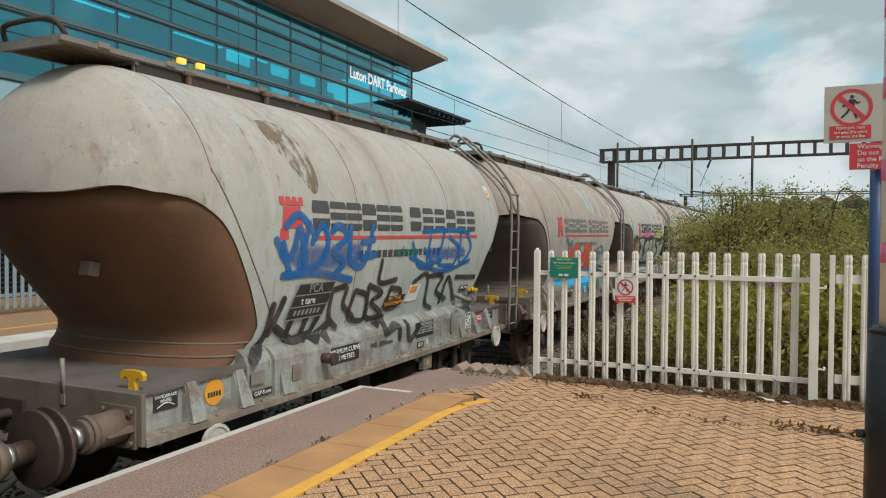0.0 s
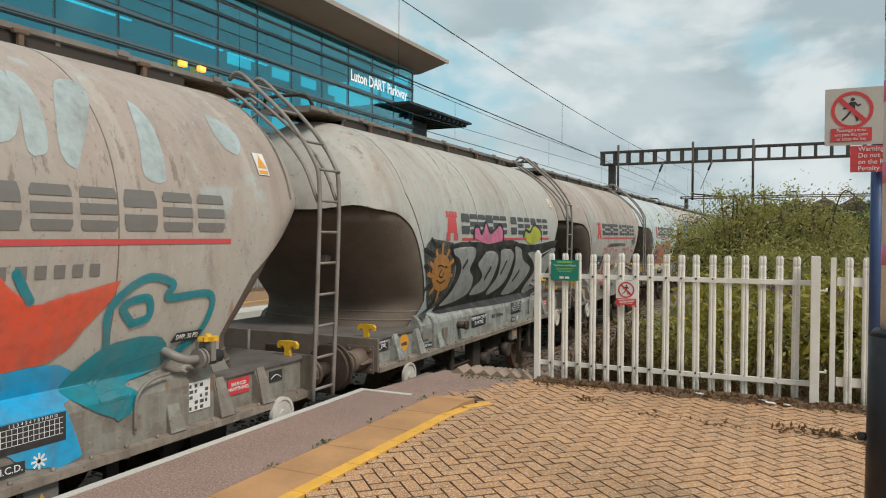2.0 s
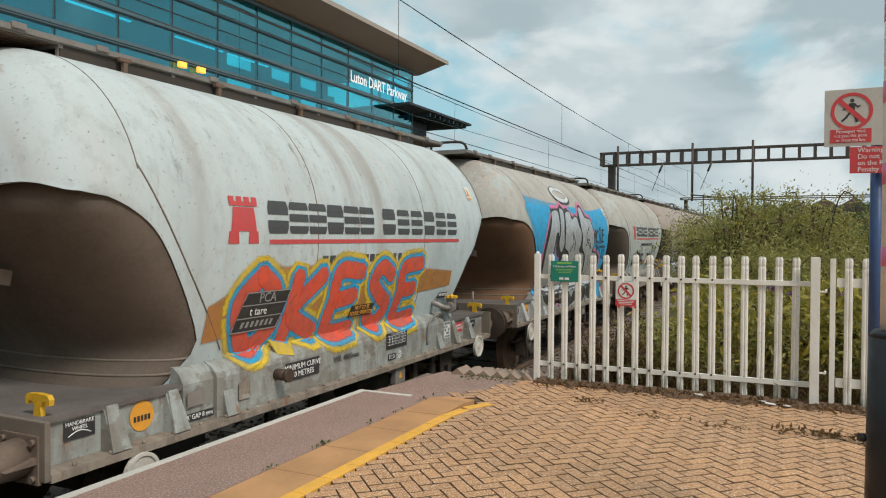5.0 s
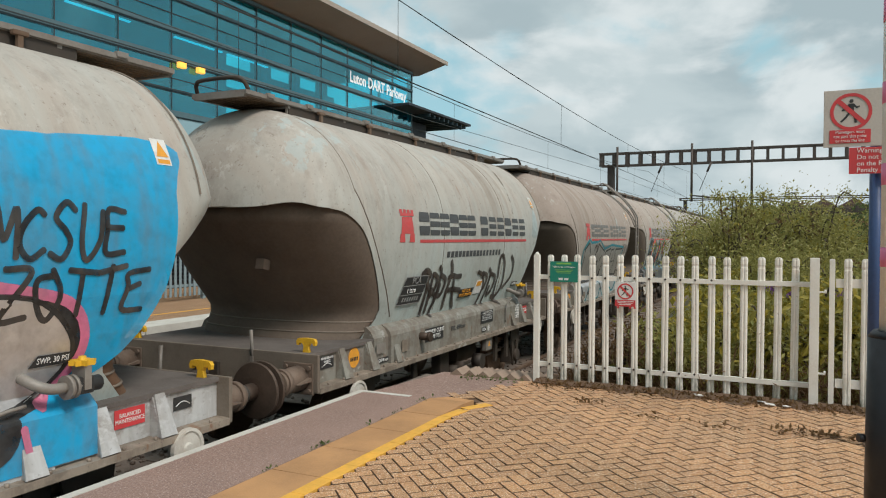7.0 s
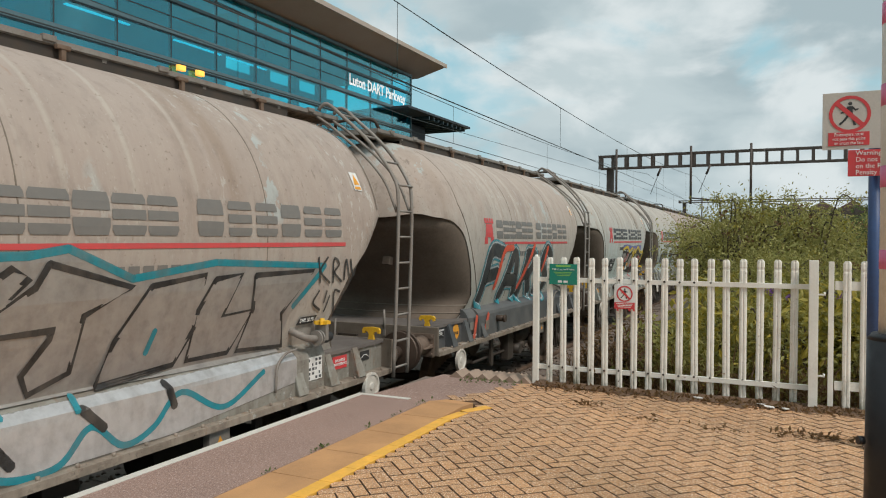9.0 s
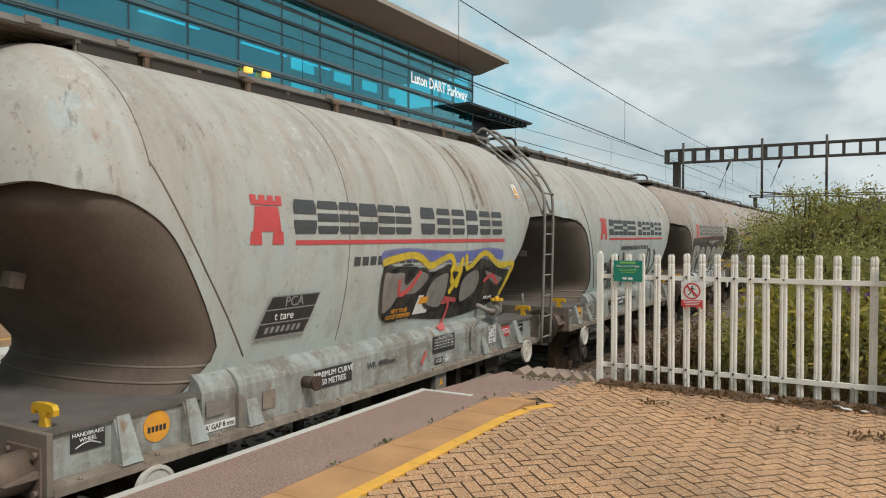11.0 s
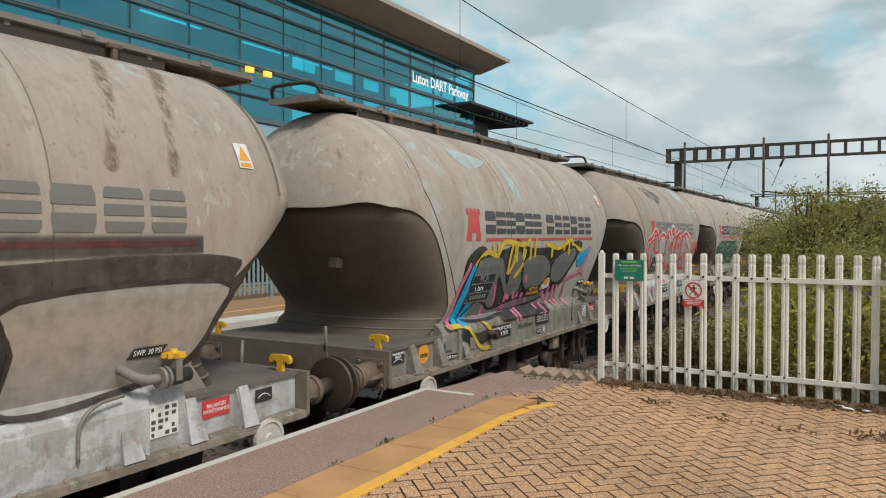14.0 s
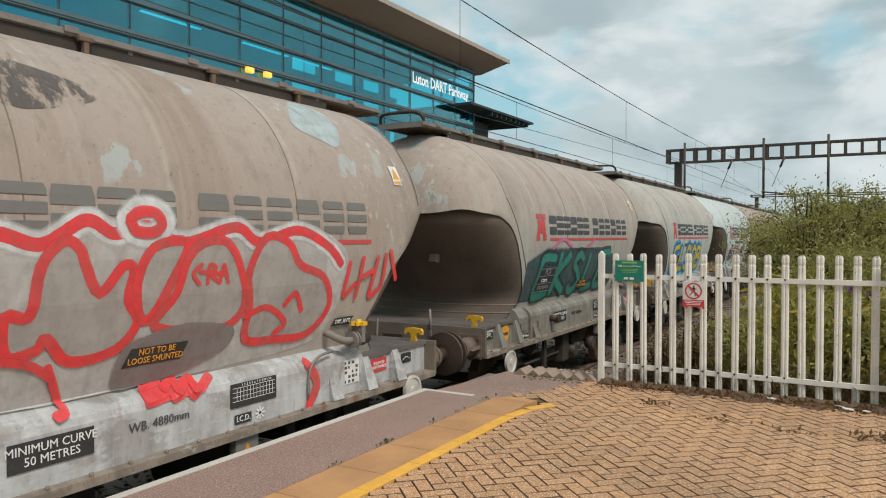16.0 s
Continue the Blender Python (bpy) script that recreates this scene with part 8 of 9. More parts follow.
def w5():
    w = wagon_body(5, "tank_b", "cone_rust", "frame_silver", False, 0.0, "bright blue sprayed cement wagon with silver letters", False)
    blob(w, "blue_field", [(-3.00, 2.03), (-2.78, 2.14), (-2.35, 2.12), (-1.61, 2.12), (-0.66, 2.17), (0.40, 2.16), (1.62, 2.14), (3.05, 2.22), (3.05, 1.86), (2.96, 1.19), (2.48, 0.65), (1.44, 0.51), (-0.67, 0.50), (-2.13, 0.52), (-2.42, 0.51), (-2.24, 0.73), (-2.60, 1.31), (-2.86, 1.75)], "s_sky", 0.005, "bright blue sprayed field", 4)
    field(w, "blue_overspray", [(-2.9, 2.30), (-1.5, 2.22), (0.5, 2.16), (2.0, 2.10), (3.0, 1.95)], [(-2.9, 1.95), (-1.5, 1.92), (0.5, 1.88), (2.0, 1.85), (3.0, 1.8)], "s_skymist", 0.0045)
    field(w, "lower_blue", [(1.65, 0.60), (2.4, 0.60)], [(1.65, 0.14), (2.4, 0.13)], "s_sky", 0.006)
    blob(w, "black_ground", [(-1.52, 2.11), (-1.01, 2.14), (-0.79, 2.22), (-0.62, 2.14), (-0.35, 2.16), (-0.15, 2.01), (0.27, 2.01), (0.57, 2.22), (0.83, 2.26), (1.03, 2.03), (1.40, 1.98), (1.48, 1.72), (1.69, 1.60), (1.55, 1.31), (2.18, 1.13), (2.32, 0.81), (2.03, 0.50), (1.22, 0.44), (-0.08, 0.38), (-1.10, 0.38), (-2.19, 0.47), (-2.14, 0.71), (-2.20, 1.16), (-2.06, 1.54), (-1.84, 1.82), (-1.62, 1.98)], "s_blk", 0.0075, "black sprayed ground of the letters", 4)
    paint(w, "pink_edge", [(0.075, [(-1.52, 2.11), (-1.01, 2.14), (-0.79, 2.22), (-0.62, 2.14), (-0.35, 2.16), (-0.15, 2.01), (0.27, 2.01), (0.57, 2.22), (0.83, 2.26), (1.03, 2.03), (1.40, 1.98), (1.48, 1.72), (1.69, 1.60), (1.55, 1.31), (2.18, 1.13), (2.32, 0.81), (2.03, 0.50)])], "s_pnk", 0.009)
    paint(w, "pink_edge", [(0.07, [(-2.19, 0.47), (-2.14, 0.71), (-2.20, 1.16), (-2.06, 1.54), (-1.84, 1.82), (-1.62, 1.98)])], "s_pnk", 0.0092)
    rimmed(w, [(-1.55, 2.02), (-1.13, 2.05), (-1.15, 1.76), (-1.21, 1.54), (-1.30, 1.62), (-1.42, 1.54), (-1.53, 1.23), (-1.51, 1.01), (-1.39, 0.90), (-1.19, 0.95), (-1.00, 1.09), (-0.54, 1.20), (-0.38, 0.96), (-0.39, 0.71), (-0.72, 0.51), (-1.37, 0.49), (-1.99, 0.56), (-2.05, 0.90), (-2.03, 1.28), (-1.85, 1.60), (-1.64, 1.88)], "s_slv", "s_blk", 0.035, 0, 4)
    rimmed(w, [(-0.94, 2.11), (-0.72, 2.07), (-0.75, 1.93), (-0.86, 1.65), (-0.82, 1.42), (-0.97, 1.24), (-1.12, 1.28), (-1.22, 1.43), (-1.14, 1.61), (-1.06, 1.91)], "s_slv", "s_blk", 0.035, 1, 4)
    rimmed(w, [(-0.62, 2.02), (-0.26, 2.06), (-0.21, 1.91), (0.06, 1.98), (0.24, 1.93), (0.29, 1.80), (0.46, 1.65), (0.47, 1.40), (0.35, 1.25), (0.76, 1.16), (0.91, 0.81), (0.73, 0.54), (-0.00, 0.50), (-0.61, 0.50), (-0.35, 0.79), (-0.43, 1.13), (-0.55, 1.25), (-0.76, 1.31), (-0.79, 1.54), (-0.75, 1.77)], "s_slv", "s_blk", 0.035, 2, 4)
    rimmed(w, [(0.51, 2.14), (0.76, 2.18), (0.87, 1.99), (1.09, 1.96), (1.30, 1.95), (1.42, 1.82), (1.58, 1.59), (1.60, 1.33), (1.48, 1.22), (1.92, 1.17), (2.17, 0.99), (2.23, 0.76), (1.89, 0.51), (1.02, 0.50), (0.99, 0.76), (0.89, 1.11), (0.58, 1.31), (0.55, 1.54), (0.42, 1.81)], "s_slv", "s_blk", 0.035, 3, 4)
    blob(w, "drop_edge", [(-1.43, 1.46), (-1.51, 1.22), (-1.53, 1.07), (-1.39, 0.91), (-1.22, 0.95), (-1.06, 1.12), (-1.29, 1.18), (-1.37, 1.30)], "s_blk", 0.014, "", 4)
    blob(w, "blue_drop", [(-1.43, 1.41), (-1.48, 1.22), (-1.49, 1.08), (-1.39, 0.95), (-1.25, 0.99), (-1.13, 1.12), (-1.31, 1.17), (-1.39, 1.28)], "s_sky", 0.0146, "blue drop inside the first letter", 4)
    paint(w, "pink_drop_edge", [(0.02, [(-1.43, 1.41), (-1.48, 1.22), (-1.49, 1.08), (-1.39, 0.95), (-1.25, 0.99), (-1.13, 1.12), (-1.31, 1.17), (-1.39, 1.28), (-1.43, 1.41)])], "s_pnk", 0.0152)
    paint(w, "letter_line", wide([[(-0.24, 1.64), (-0.16, 1.41), (-0.38, 1.25)], [(0.08, 1.12), (-0.08, 0.81), (-0.09, 0.66)], [(1.12, 1.76), (0.92, 1.54), (1.29, 1.29)], [(0.89, 1.35), (1.11, 1.49), (1.34, 1.29)], [(-0.16, 1.58), (-0.02, 1.41), (-0.10, 1.25)], [(1.17, 1.14), (1.29, 0.88), (0.95, 0.56)]], 0.035), "s_blk", 0.0142, "")
    field(w, "silver_base", [(-2.1, 0.62), (1.6, 0.60)], [(-2.1, 0.13), (1.6, 0.13)], "s_slv", 0.0125, "silver sprayed lower band")
    blob(w, "black_bowl", [(-2.03, 0.55), (-1.90, 0.59), (-1.74, 0.55), (-1.80, 0.45), (-1.60, 0.50), (-1.47, 0.44), (-1.32, 0.49), (-1.21, 0.44), (-0.96, 0.51), (-1.06, 0.34), (-1.32, 0.23), (-1.80, 0.27), (-2.05, 0.40)], "s_blk", 0.0145, "black dripping bowl shape")
    blob(w, "black_bowl", [(-0.77, 0.48), (-0.62, 0.49), (-0.50, 0.39), (-0.36, 0.45), (-0.15, 0.31), (0.04, 0.42), (0.33, 0.43), (0.25, 0.26), (-0.15, 0.16), (-0.63, 0.12), (-0.82, 0.28)], "s_blk", 0.0147, "black dripping bowl shape")
    blob(w, "black_bowl", [(0.49, 0.41), (0.73, 0.47), (0.97, 0.47), (1.02, 0.30), (0.74, 0.15), (0.38, 0.17)], "s_blk", 0.0149, "black dripping bowl shape")
    blob(w, "black_bowl", [(1.17, 0.47), (1.49, 0.48), (1.85, 0.49), (1.81, 0.26), (1.45, 0.15), (1.08, 0.26)], "s_blk", 0.0151, "black dripping bowl shape")
    paint(w, "black_seam", wide([[(-0.72, 0.51), (-0.93, 0.39), (-1.05, 0.19)], [(0.45, 0.48), (0.31, 0.28), (0.23, 0.15)], [(1.11, 0.47), (1.04, 0.26), (0.97, 0.13)]], 0.05), "s_blk", 0.0147)
    paint(w, "black_dot", wide([[(-1.67, 0.57), (-1.63, 0.58)], [(-1.58, 0.58), (-1.58, 0.62)], [(-1.41, 0.58), (-1.39, 0.58)], [(-1.23, 0.55), (-1.21, 0.55)], [(-1.11, 0.62), (-1.10, 0.63)], [(-1.07, 0.56), (-1.04, 0.56)], [(-0.91, 0.58), (-0.90, 0.59)], [(-0.38, 0.52), (-0.36, 0.53)], [(-0.03, 0.62), (-0.01, 0.62)], [(0.02, 0.55), (0.06, 0.57)], [(0.23, 0.61), (0.23, 0.62)], [(-0.02, 0.47), (0.00, 0.46)]], 0.075), "s_blk", 0.0158)
    paint(w, "pink_foot", wide([[(-1.07, 0.25), (-1.16, 0.19)], [(-1.02, 0.26), (-0.98, 0.15)], [(0.19, 0.18), (0.27, 0.08)], [(1.89, 0.41), (1.93, 0.22)]], 0.05), "s_pnk", 0.0150)
    paint(w, "black_tag", wide(tag("MCSUE", 1.62, 1.42, 0.17, 0.3, 0.12, 1.15, 0.1, 52) + tag("ZOTTE", 1.7, 1.05, 0.19, 0.28, 0.12, 1.15, 0.1, 53), 0.042), "s_blk", 0.012, "black spray tags on blue")
    ring = [(-0.35 + 0.5 * math.cos(a), 2.40 + 0.12 * math.sin(a)) for a in [2 * math.pi * i / 12 for i in range(13)]]
    paint(w, "white_ring", [(0.09, ring)], "s_wht", 0.010, "white sprayed ring")
    paint(w, "black_ring", [(0.05, [(-0.35 + 0.58 * math.cos(a), 2.38 + 0.17 * math.sin(a)) for a in [2 * math.pi * i / 12 for i in range(13)]])], "s_blk", 0.008)
    return w


def w6():
    w = wagon_body(6, "tank_b", "cone", "frame_a", False, 1.0, "pale grey cement wagon with two dark brown tags")
    blob(w, "paint_flake", [(2.95, 2.00), (3.05, 1.94), (3.05, 1.56), (2.74, 1.59)], "s_flake", 0.0032, "peeled patch showing pale blue undercoat", 3)
    paint(w, "stain_streak", [(0.035, [(-1.29, 2.64), (-1.26, 2.31), (-1.26, 1.90)])], "s_lime_wash", 0.0036, "white lime streak")
    paint(w, "stain_streak", [(0.1, [(2.77, 3.08), (2.12, 2.59), (1.89, 1.95)])], "s_rust", 0.0034, "")
    robot_tags(w, 0.04)
    return w


def w7():
    w = wagon_body(7, "tank_c", "cone", "frame_a", True, 0.4, "brown dusty cement wagon with silver teal-edged letters", False)
    blob(w, "silver_ground", [(-2.04, 1.17), (-1.92, 1.31), (-1.48, 1.51), (-1.35, 1.43), (-0.75, 1.44), (-0.49, 1.48), (0.01, 1.27), (0.80, 1.36), (2.29, 1.29), (1.86, 0.93), (1.74, 0.52), (0.39, 0.53), (-0.80, 0.54), (-2.05, 0.51), (-1.99, 0.84)], "s_slvbrown", 0.0075, "silver-brown sprayed ground of the letters", 1)
    paint(w, "teal_edge", [(0.07, [(-2.05, 0.51), (-1.99, 0.84), (-2.04, 1.17), (-1.92, 1.31), (-1.48, 1.51)])], "s_teal", 0.009)
    paint(w, "teal_edge", wide([[(-1.48, 1.51), (-1.35, 1.43)], [(-1.35, 1.43), (-0.75, 1.44)], [(-0.75, 1.44), (-0.49, 1.48)], [(-0.49, 1.48), (0.01, 1.27)], [(0.01, 1.27), (0.80, 1.36)], [(0.80, 1.36), (2.29, 1.29)], [(2.29, 1.29), (1.86, 0.93)]], 0.06), "s_teal", 0.0092, "teal sprayed edge")
    rimmed(w, [(-1.88, 1.28), (-1.52, 1.43), (-1.40, 1.22), (-1.40, 0.99), (-0.85, 1.37), (-0.74, 1.31), (-1.09, 0.98), (-0.89, 0.82), (-0.91, 0.56), (-1.50, 0.55), (-1.95, 0.54), (-1.89, 0.83), (-1.88, 1.09)], "s_slvbrown", "s_blk", 0.05, 0, 1)
    rimmed(w, [(-0.62, 1.39), (0.02, 1.21), (-0.35, 1.05), (-0.39, 0.69), (-0.65, 0.59), (-0.72, 0.72), (-0.57, 0.93), (-0.54, 0.98), (-1.14, 0.97), (-0.70, 1.25)], "s_slvbrown", "s_blk", 0.05, 1, 1)
    rimmed(w, [(0.18, 1.21), (0.70, 1.27), (0.64, 0.86), (0.51, 0.60), (-0.18, 0.55), (-0.08, 0.85)], "s_slvbrown", "s_blk", 0.05, 2, 1)
    rimmed(w, [(0.81, 1.23), (1.11, 1.26), (0.94, 0.93), (1.29, 0.95), (1.09, 0.61), (0.64, 0.61), (0.66, 1.00)], "s_slvbrown", "s_blk", 0.05, 3, 1)
    rimmed(w, [(1.28, 1.24), (2.11, 1.25), (1.70, 0.88), (1.81, 0.57), (1.20, 0.61), (1.30, 0.95)], "s_slvbrown", "s_blk", 0.05, 4, 1)
    paint(w, "teal_inside", wide([[(-1.11, 0.76), (-0.86, 0.50)], [(-0.37, 0.53), (-0.39, 0.45)], [(0.26, 0.89), (0.21, 0.73)]], 0.05), "s_teal", 0.0152, "")
    field(w, "silver_base", [(-2.1, 0.52), (1.9, 0.52)], [(-2.1, 0.14), (0.4, 0.12), (1.9, 0.24)], "s_slv", 0.007, "silver sprayed solebar")
    paint(w, "teal_base_line", wide([[(-2.01, 0.51), (-1.95, 0.34), (-1.87, 0.18), (-1.70, 0.15), (-1.35, 0.41), (-1.16, 0.37), (-0.90, 0.16), (-0.53, 0.14), (-0.29, 0.33), (-0.04, 0.15), (0.22, 0.21), (0.49, 0.41), (0.94, 0.21), (1.43, 0.41)]], 0.05), "s_teal", 0.01, "teal line along the solebar")
    paint(w, "black_shadow", wide([[(-2.02, 0.46), (-1.89, 0.24)], [(-1.53, 0.28), (-1.16, 0.32)], [(-0.98, 0.41), (-0.83, 0.22)], [(-0.35, 0.45), (-0.19, 0.30)], [(0.36, 0.49), (0.42, 0.32)]], 0.07), "s_blk", 0.011, "")
    paint(w, "black_tag", wide([[(2.17, 1.37), (2.23, 1.13)], [(2.32, 1.37), (2.22, 1.24), (2.39, 1.12)], [(2.45, 1.12), (2.43, 1.35), (2.53, 1.30), (2.46, 1.22), (2.60, 1.12)], [(2.64, 1.14), (2.65, 1.34), (2.75, 1.13)], [(2.73, 1.34), (2.80, 1.17), (2.83, 1.24), (2.74, 1.09), (2.65, 0.98)], [(2.24, 1.05), (2.17, 0.94), (2.30, 0.86)], [(2.37, 1.04), (2.35, 0.93)], [(2.43, 0.99), (2.38, 0.84)], [(2.55, 0.82), (2.50, 1.03), (2.60, 1.02)]], 0.026), "s_blk", 0.012, "thin black tags")
    return w


def w8():
    w = wagon_body(8, "tank_a", "cone", "frame_dark", True, 0.4, "dusty cement wagon with black, white and orange graffiti", False)
    bubble(w, "FARS", -2.0, 0.62, 0.72, 0.72, "s_drk", "s_wht", "s_teal", 0.25, 1.2, 80, 0.24, 0.03, 0.025)
    paint(w, "orange_flash", wide([[(-1.4, 0.8), (-1.2, 1.35), (-0.8, 1.42)], [(-0.3, 0.75), (0.1, 1.2), (0.3, 1.45)], [(0.9, 1.0), (1.1, 1.4)]], 0.12), "s_org", 0.013, "orange sprayed flashes")
    paint(w, "orange_base", wide([[(-2.3, 0.15), (-2.2, 0.42)], [(-1.9, 0.15), (-1.75, 0.42)]], 0.1), "s_org", 0.010)
    return w


def w9():
    w = wagon_body(9, "tank_b", "cone", "frame_b", True, 1.0, "pale cement wagon with yellow-edged orange graffiti")
    paint(w, "stain_streak", [(0.15, [(1.68, 2.60), (1.71, 2.28), (1.70, 1.91)])], "s_rust", 0.0033, "rust-brown streak")
    paint(w, "stain_streak", [(0.11, [(1.99, 2.66), (1.88, 2.25), (1.89, 1.90)])], "s_rust", 0.0034, "")
    paint(w, "stain_streak", [(0.03, [(1.79, 2.62), (1.75, 2.24), (1.75, 1.92)])], "s_lime_wash", 0.0038, "white lime streak")
    blob(w, "black_ground", [(-0.26, 1.23), (-0.01, 1.24), (0.23, 1.26), (0.58, 1.17), (0.84, 1.19), (1.04, 1.24), (1.17, 1.17), (1.43, 1.21), (1.90, 1.28), (2.32, 1.14), (2.63, 1.11), (2.48, 0.84), (2.23, 0.70), (1.46, 0.60), (0.95, 0.62), (0.31, 0.69), (-0.14, 0.72)], "s_blk", 0.0075, "black sprayed ground of the letters", 4)
    rimmed(w, [(-0.25, 1.18), (-0.07, 1.20), (0.13, 1.19), (0.18, 1.07), (0.38, 1.19), (0.56, 1.17), (0.61, 1.08), (0.38, 0.93), (0.09, 0.93), (-0.03, 0.81), (-0.19, 0.79)], "s_slvbrown", "s_blk", 0.05, 0)
    rimmed(w, [(0.68, 1.07), (0.98, 1.16), (1.06, 1.08), (1.03, 0.85), (0.91, 0.74), (0.59, 0.83)], "s_slvbrown", "s_blk", 0.05, 1)
    rimmed(w, [(1.45, 1.11), (1.73, 1.16), (1.82, 1.02), (1.73, 0.85), (1.41, 0.76), (1.34, 0.97)], "s_slvbrown", "s_blk", 0.05, 2)
    rimmed(w, [(1.91, 1.15), (2.30, 1.07), (2.49, 1.01), (2.31, 0.91), (2.00, 1.04)], "s_slvbrown", "s_blk", 0.05, 3)
    paint(w, "lilac_band", [(0.15, [(-0.26, 1.34), (0.05, 1.36), (0.41, 1.35), (0.74, 1.33), (1.32, 1.31), (2.02, 1.34), (2.37, 1.31)])], "s_lil", 0.0065)
    paint(w, "yellow_edge", wide([[(-0.26, 1.29), (-0.08, 1.32), (0.22, 1.35), (0.41, 1.32), (0.62, 1.23), (0.83, 1.28), (1.04, 1.32), (1.14, 1.23), (1.08, 1.12), (1.16, 1.02)], [(1.15, 1.19), (1.31, 1.14), (1.12, 0.92)], [(1.33, 1.28), (1.29, 1.10), (1.26, 0.98)], [(1.42, 1.31), (1.49, 1.17), (1.89, 1.34), (2.32, 1.18), (2.71, 1.19), (2.65, 1.05), (2.47, 0.81)]], 0.085), "s_yel", 0.0105, "yellow sprayed edge")
    paint(w, "salmon_tag", wide([[(0.04, 1.10), (0.08, 0.96), (0.25, 1.01), (0.42, 1.17)], [(0.99, 0.81), (1.14, 0.79), (1.10, 0.55), (0.96, 0.51)], [(1.95, 1.00), (2.13, 1.06), (2.33, 0.95)], [(1.03, 0.85), (1.29, 0.81)], [(0.49, 0.21), (0.57, 0.31)]], 0.06), "s_rdtag", 0.0155, "salmon sprayed strokes")
    return w


def w10():
    w = wagon_body(10, "tank_b", "cone", "frame_b", False, 1.0, "clean pale cement wagon with dark brown tags")
    paint(w, "stain_streak", [(0.09, [(2.04, 2.63), (2.22, 2.42), (2.37, 1.98)])], "s_rust", 0.0034, "")
    robot_tags(w)
    paint(w, "blue_scrap", wide(loops(0.72, 0.78, 0.4, 0.2, 3, 102), 0.05), "s_sky", 0.009)
    return w


def w11():
    w = wagon_body(11, "tank_c", "cone_dark", "frame_silver", False, 0.45, "brown dusty cement wagon with large silver letters", False)
    blob(w, "paint_flake", [(-2.06, 2.35), (-1.95, 2.23), (-1.97, 2.10), (-2.05, 2.06), (-2.10, 2.14)], "s_flake", 0.0032, "peeled patch showing pale blue undercoat", 3)
    blob(w, "paint_flake", [(-2.35, 2.06), (-2.23, 2.09), (-2.26, 1.80), (-2.32, 1.68), (-2.45, 1.73), (-2.42, 1.80), (-2.35, 1.89)], "s_flake", 0.0032, "", 3)
    blob(w, "paint_flake", [(-0.58, 2.35), (-0.47, 2.29), (-0.51, 2.15), (-0.59, 2.17)], "s_flake", 0.0032, "", 3)
    blob(w, "paint_flake", [(-1.30, 2.44), (-1.14, 2.32), (-0.98, 2.40), (-0.84, 2.34), (-0.96, 2.50)], "s_flake", 0.0032, "", 3)
    paint(w, "stain_streak", [(0.13, [(2.43, 3.16), (2.04, 2.59), (1.83, 1.98)])], "s_rust", 0.0034, "rust-brown streak")
    paint(w, "stain_streak", [(0.12, [(3.02, 3.11), (2.49, 2.57), (2.30, 1.97)])], "s_rust", 0.0035, "")
    blob(w, "dark_ground", [(-2.48, 1.39), (-1.87, 1.40), (-1.31, 1.35), (-0.63, 1.45), (0.49, 1.29), (1.18, 1.39), (2.74, 1.40), (2.79, 1.21), (2.65, 0.83), (2.44, 0.62), (1.81, 0.52), (0.44, 0.49), (-0.67, 0.48), (-1.37, 0.50), (-1.94, 0.56), (-2.39, 0.54), (-2.32, 0.94)], "s_brnhaze", 0.006, "dark brown sprayed background", 4)
    field(w, "brown_overspray", [(-2.4, 1.50), (-1.0, 1.52), (0.4, 1.56), (2.5, 1.56)], [(-2.4, 1.30), (-1.0, 1.36), (0.6, 1.40), (2.5, 1.42)], "s_brnmist", 0.0055)
    rimmed(w, [(-2.28, 1.26), (-1.70, 1.30), (-1.44, 1.23), (-1.41, 1.11), (-1.47, 0.97), (-1.67, 0.88), (-1.54, 0.65), (-1.45, 0.53), (-1.85, 0.56), (-1.95, 0.69), (-2.04, 0.53), (-2.36, 0.53), (-2.29, 0.78), (-2.31, 1.04)], "s_slvwarm", "s_brn", 0.04, 0, 4)
    rimmed(w, [(-1.03, 1.26), (-0.73, 1.19), (-0.63, 0.99), (-0.61, 0.68), (-0.83, 0.54), (-1.26, 0.51), (-1.39, 0.59), (-1.46, 0.76), (-1.40, 0.94), (-1.30, 1.16)], "s_slvwarm", "s_brn", 0.04, 1, 4)
    rimmed(w, [(-0.43, 1.24), (0.04, 1.24), (0.32, 1.10), (0.29, 0.91), (0.14, 0.80), (0.47, 0.74), (0.54, 0.57), (0.10, 0.47), (-0.53, 0.54), (-0.48, 0.84), (-0.47, 1.06)], "s_slvwarm", "s_brn", 0.04, 2, 4)
    rimmed(w, [(0.50, 1.19), (0.93, 1.23), (1.14, 1.05), (1.15, 0.77), (0.97, 0.57), (0.56, 0.52), (0.44, 0.74), (0.40, 1.00)], "s_slvwarm", "s_brn", 0.04, 3, 4)
    rimmed(w, [(1.22, 1.18), (2.66, 1.22), (2.66, 0.96), (2.42, 0.65), (1.82, 0.53), (1.28, 0.51), (1.17, 0.60), (1.21, 0.88)], "s_slvwarm", "s_brn", 0.04, 4, 4)
    blob(w, "letter_counter", [(-1.89, 1.13), (-1.79, 1.09), (-1.81, 0.98), (-1.90, 0.93), (-1.92, 1.03)], "s_brn", 0.015, "", 3)
    blob(w, "letter_counter", [(-1.03, 0.96), (-0.98, 0.89), (-1.02, 0.73), (-1.09, 0.72), (-1.12, 0.86)], "s_brn", 0.0152, "", 3)
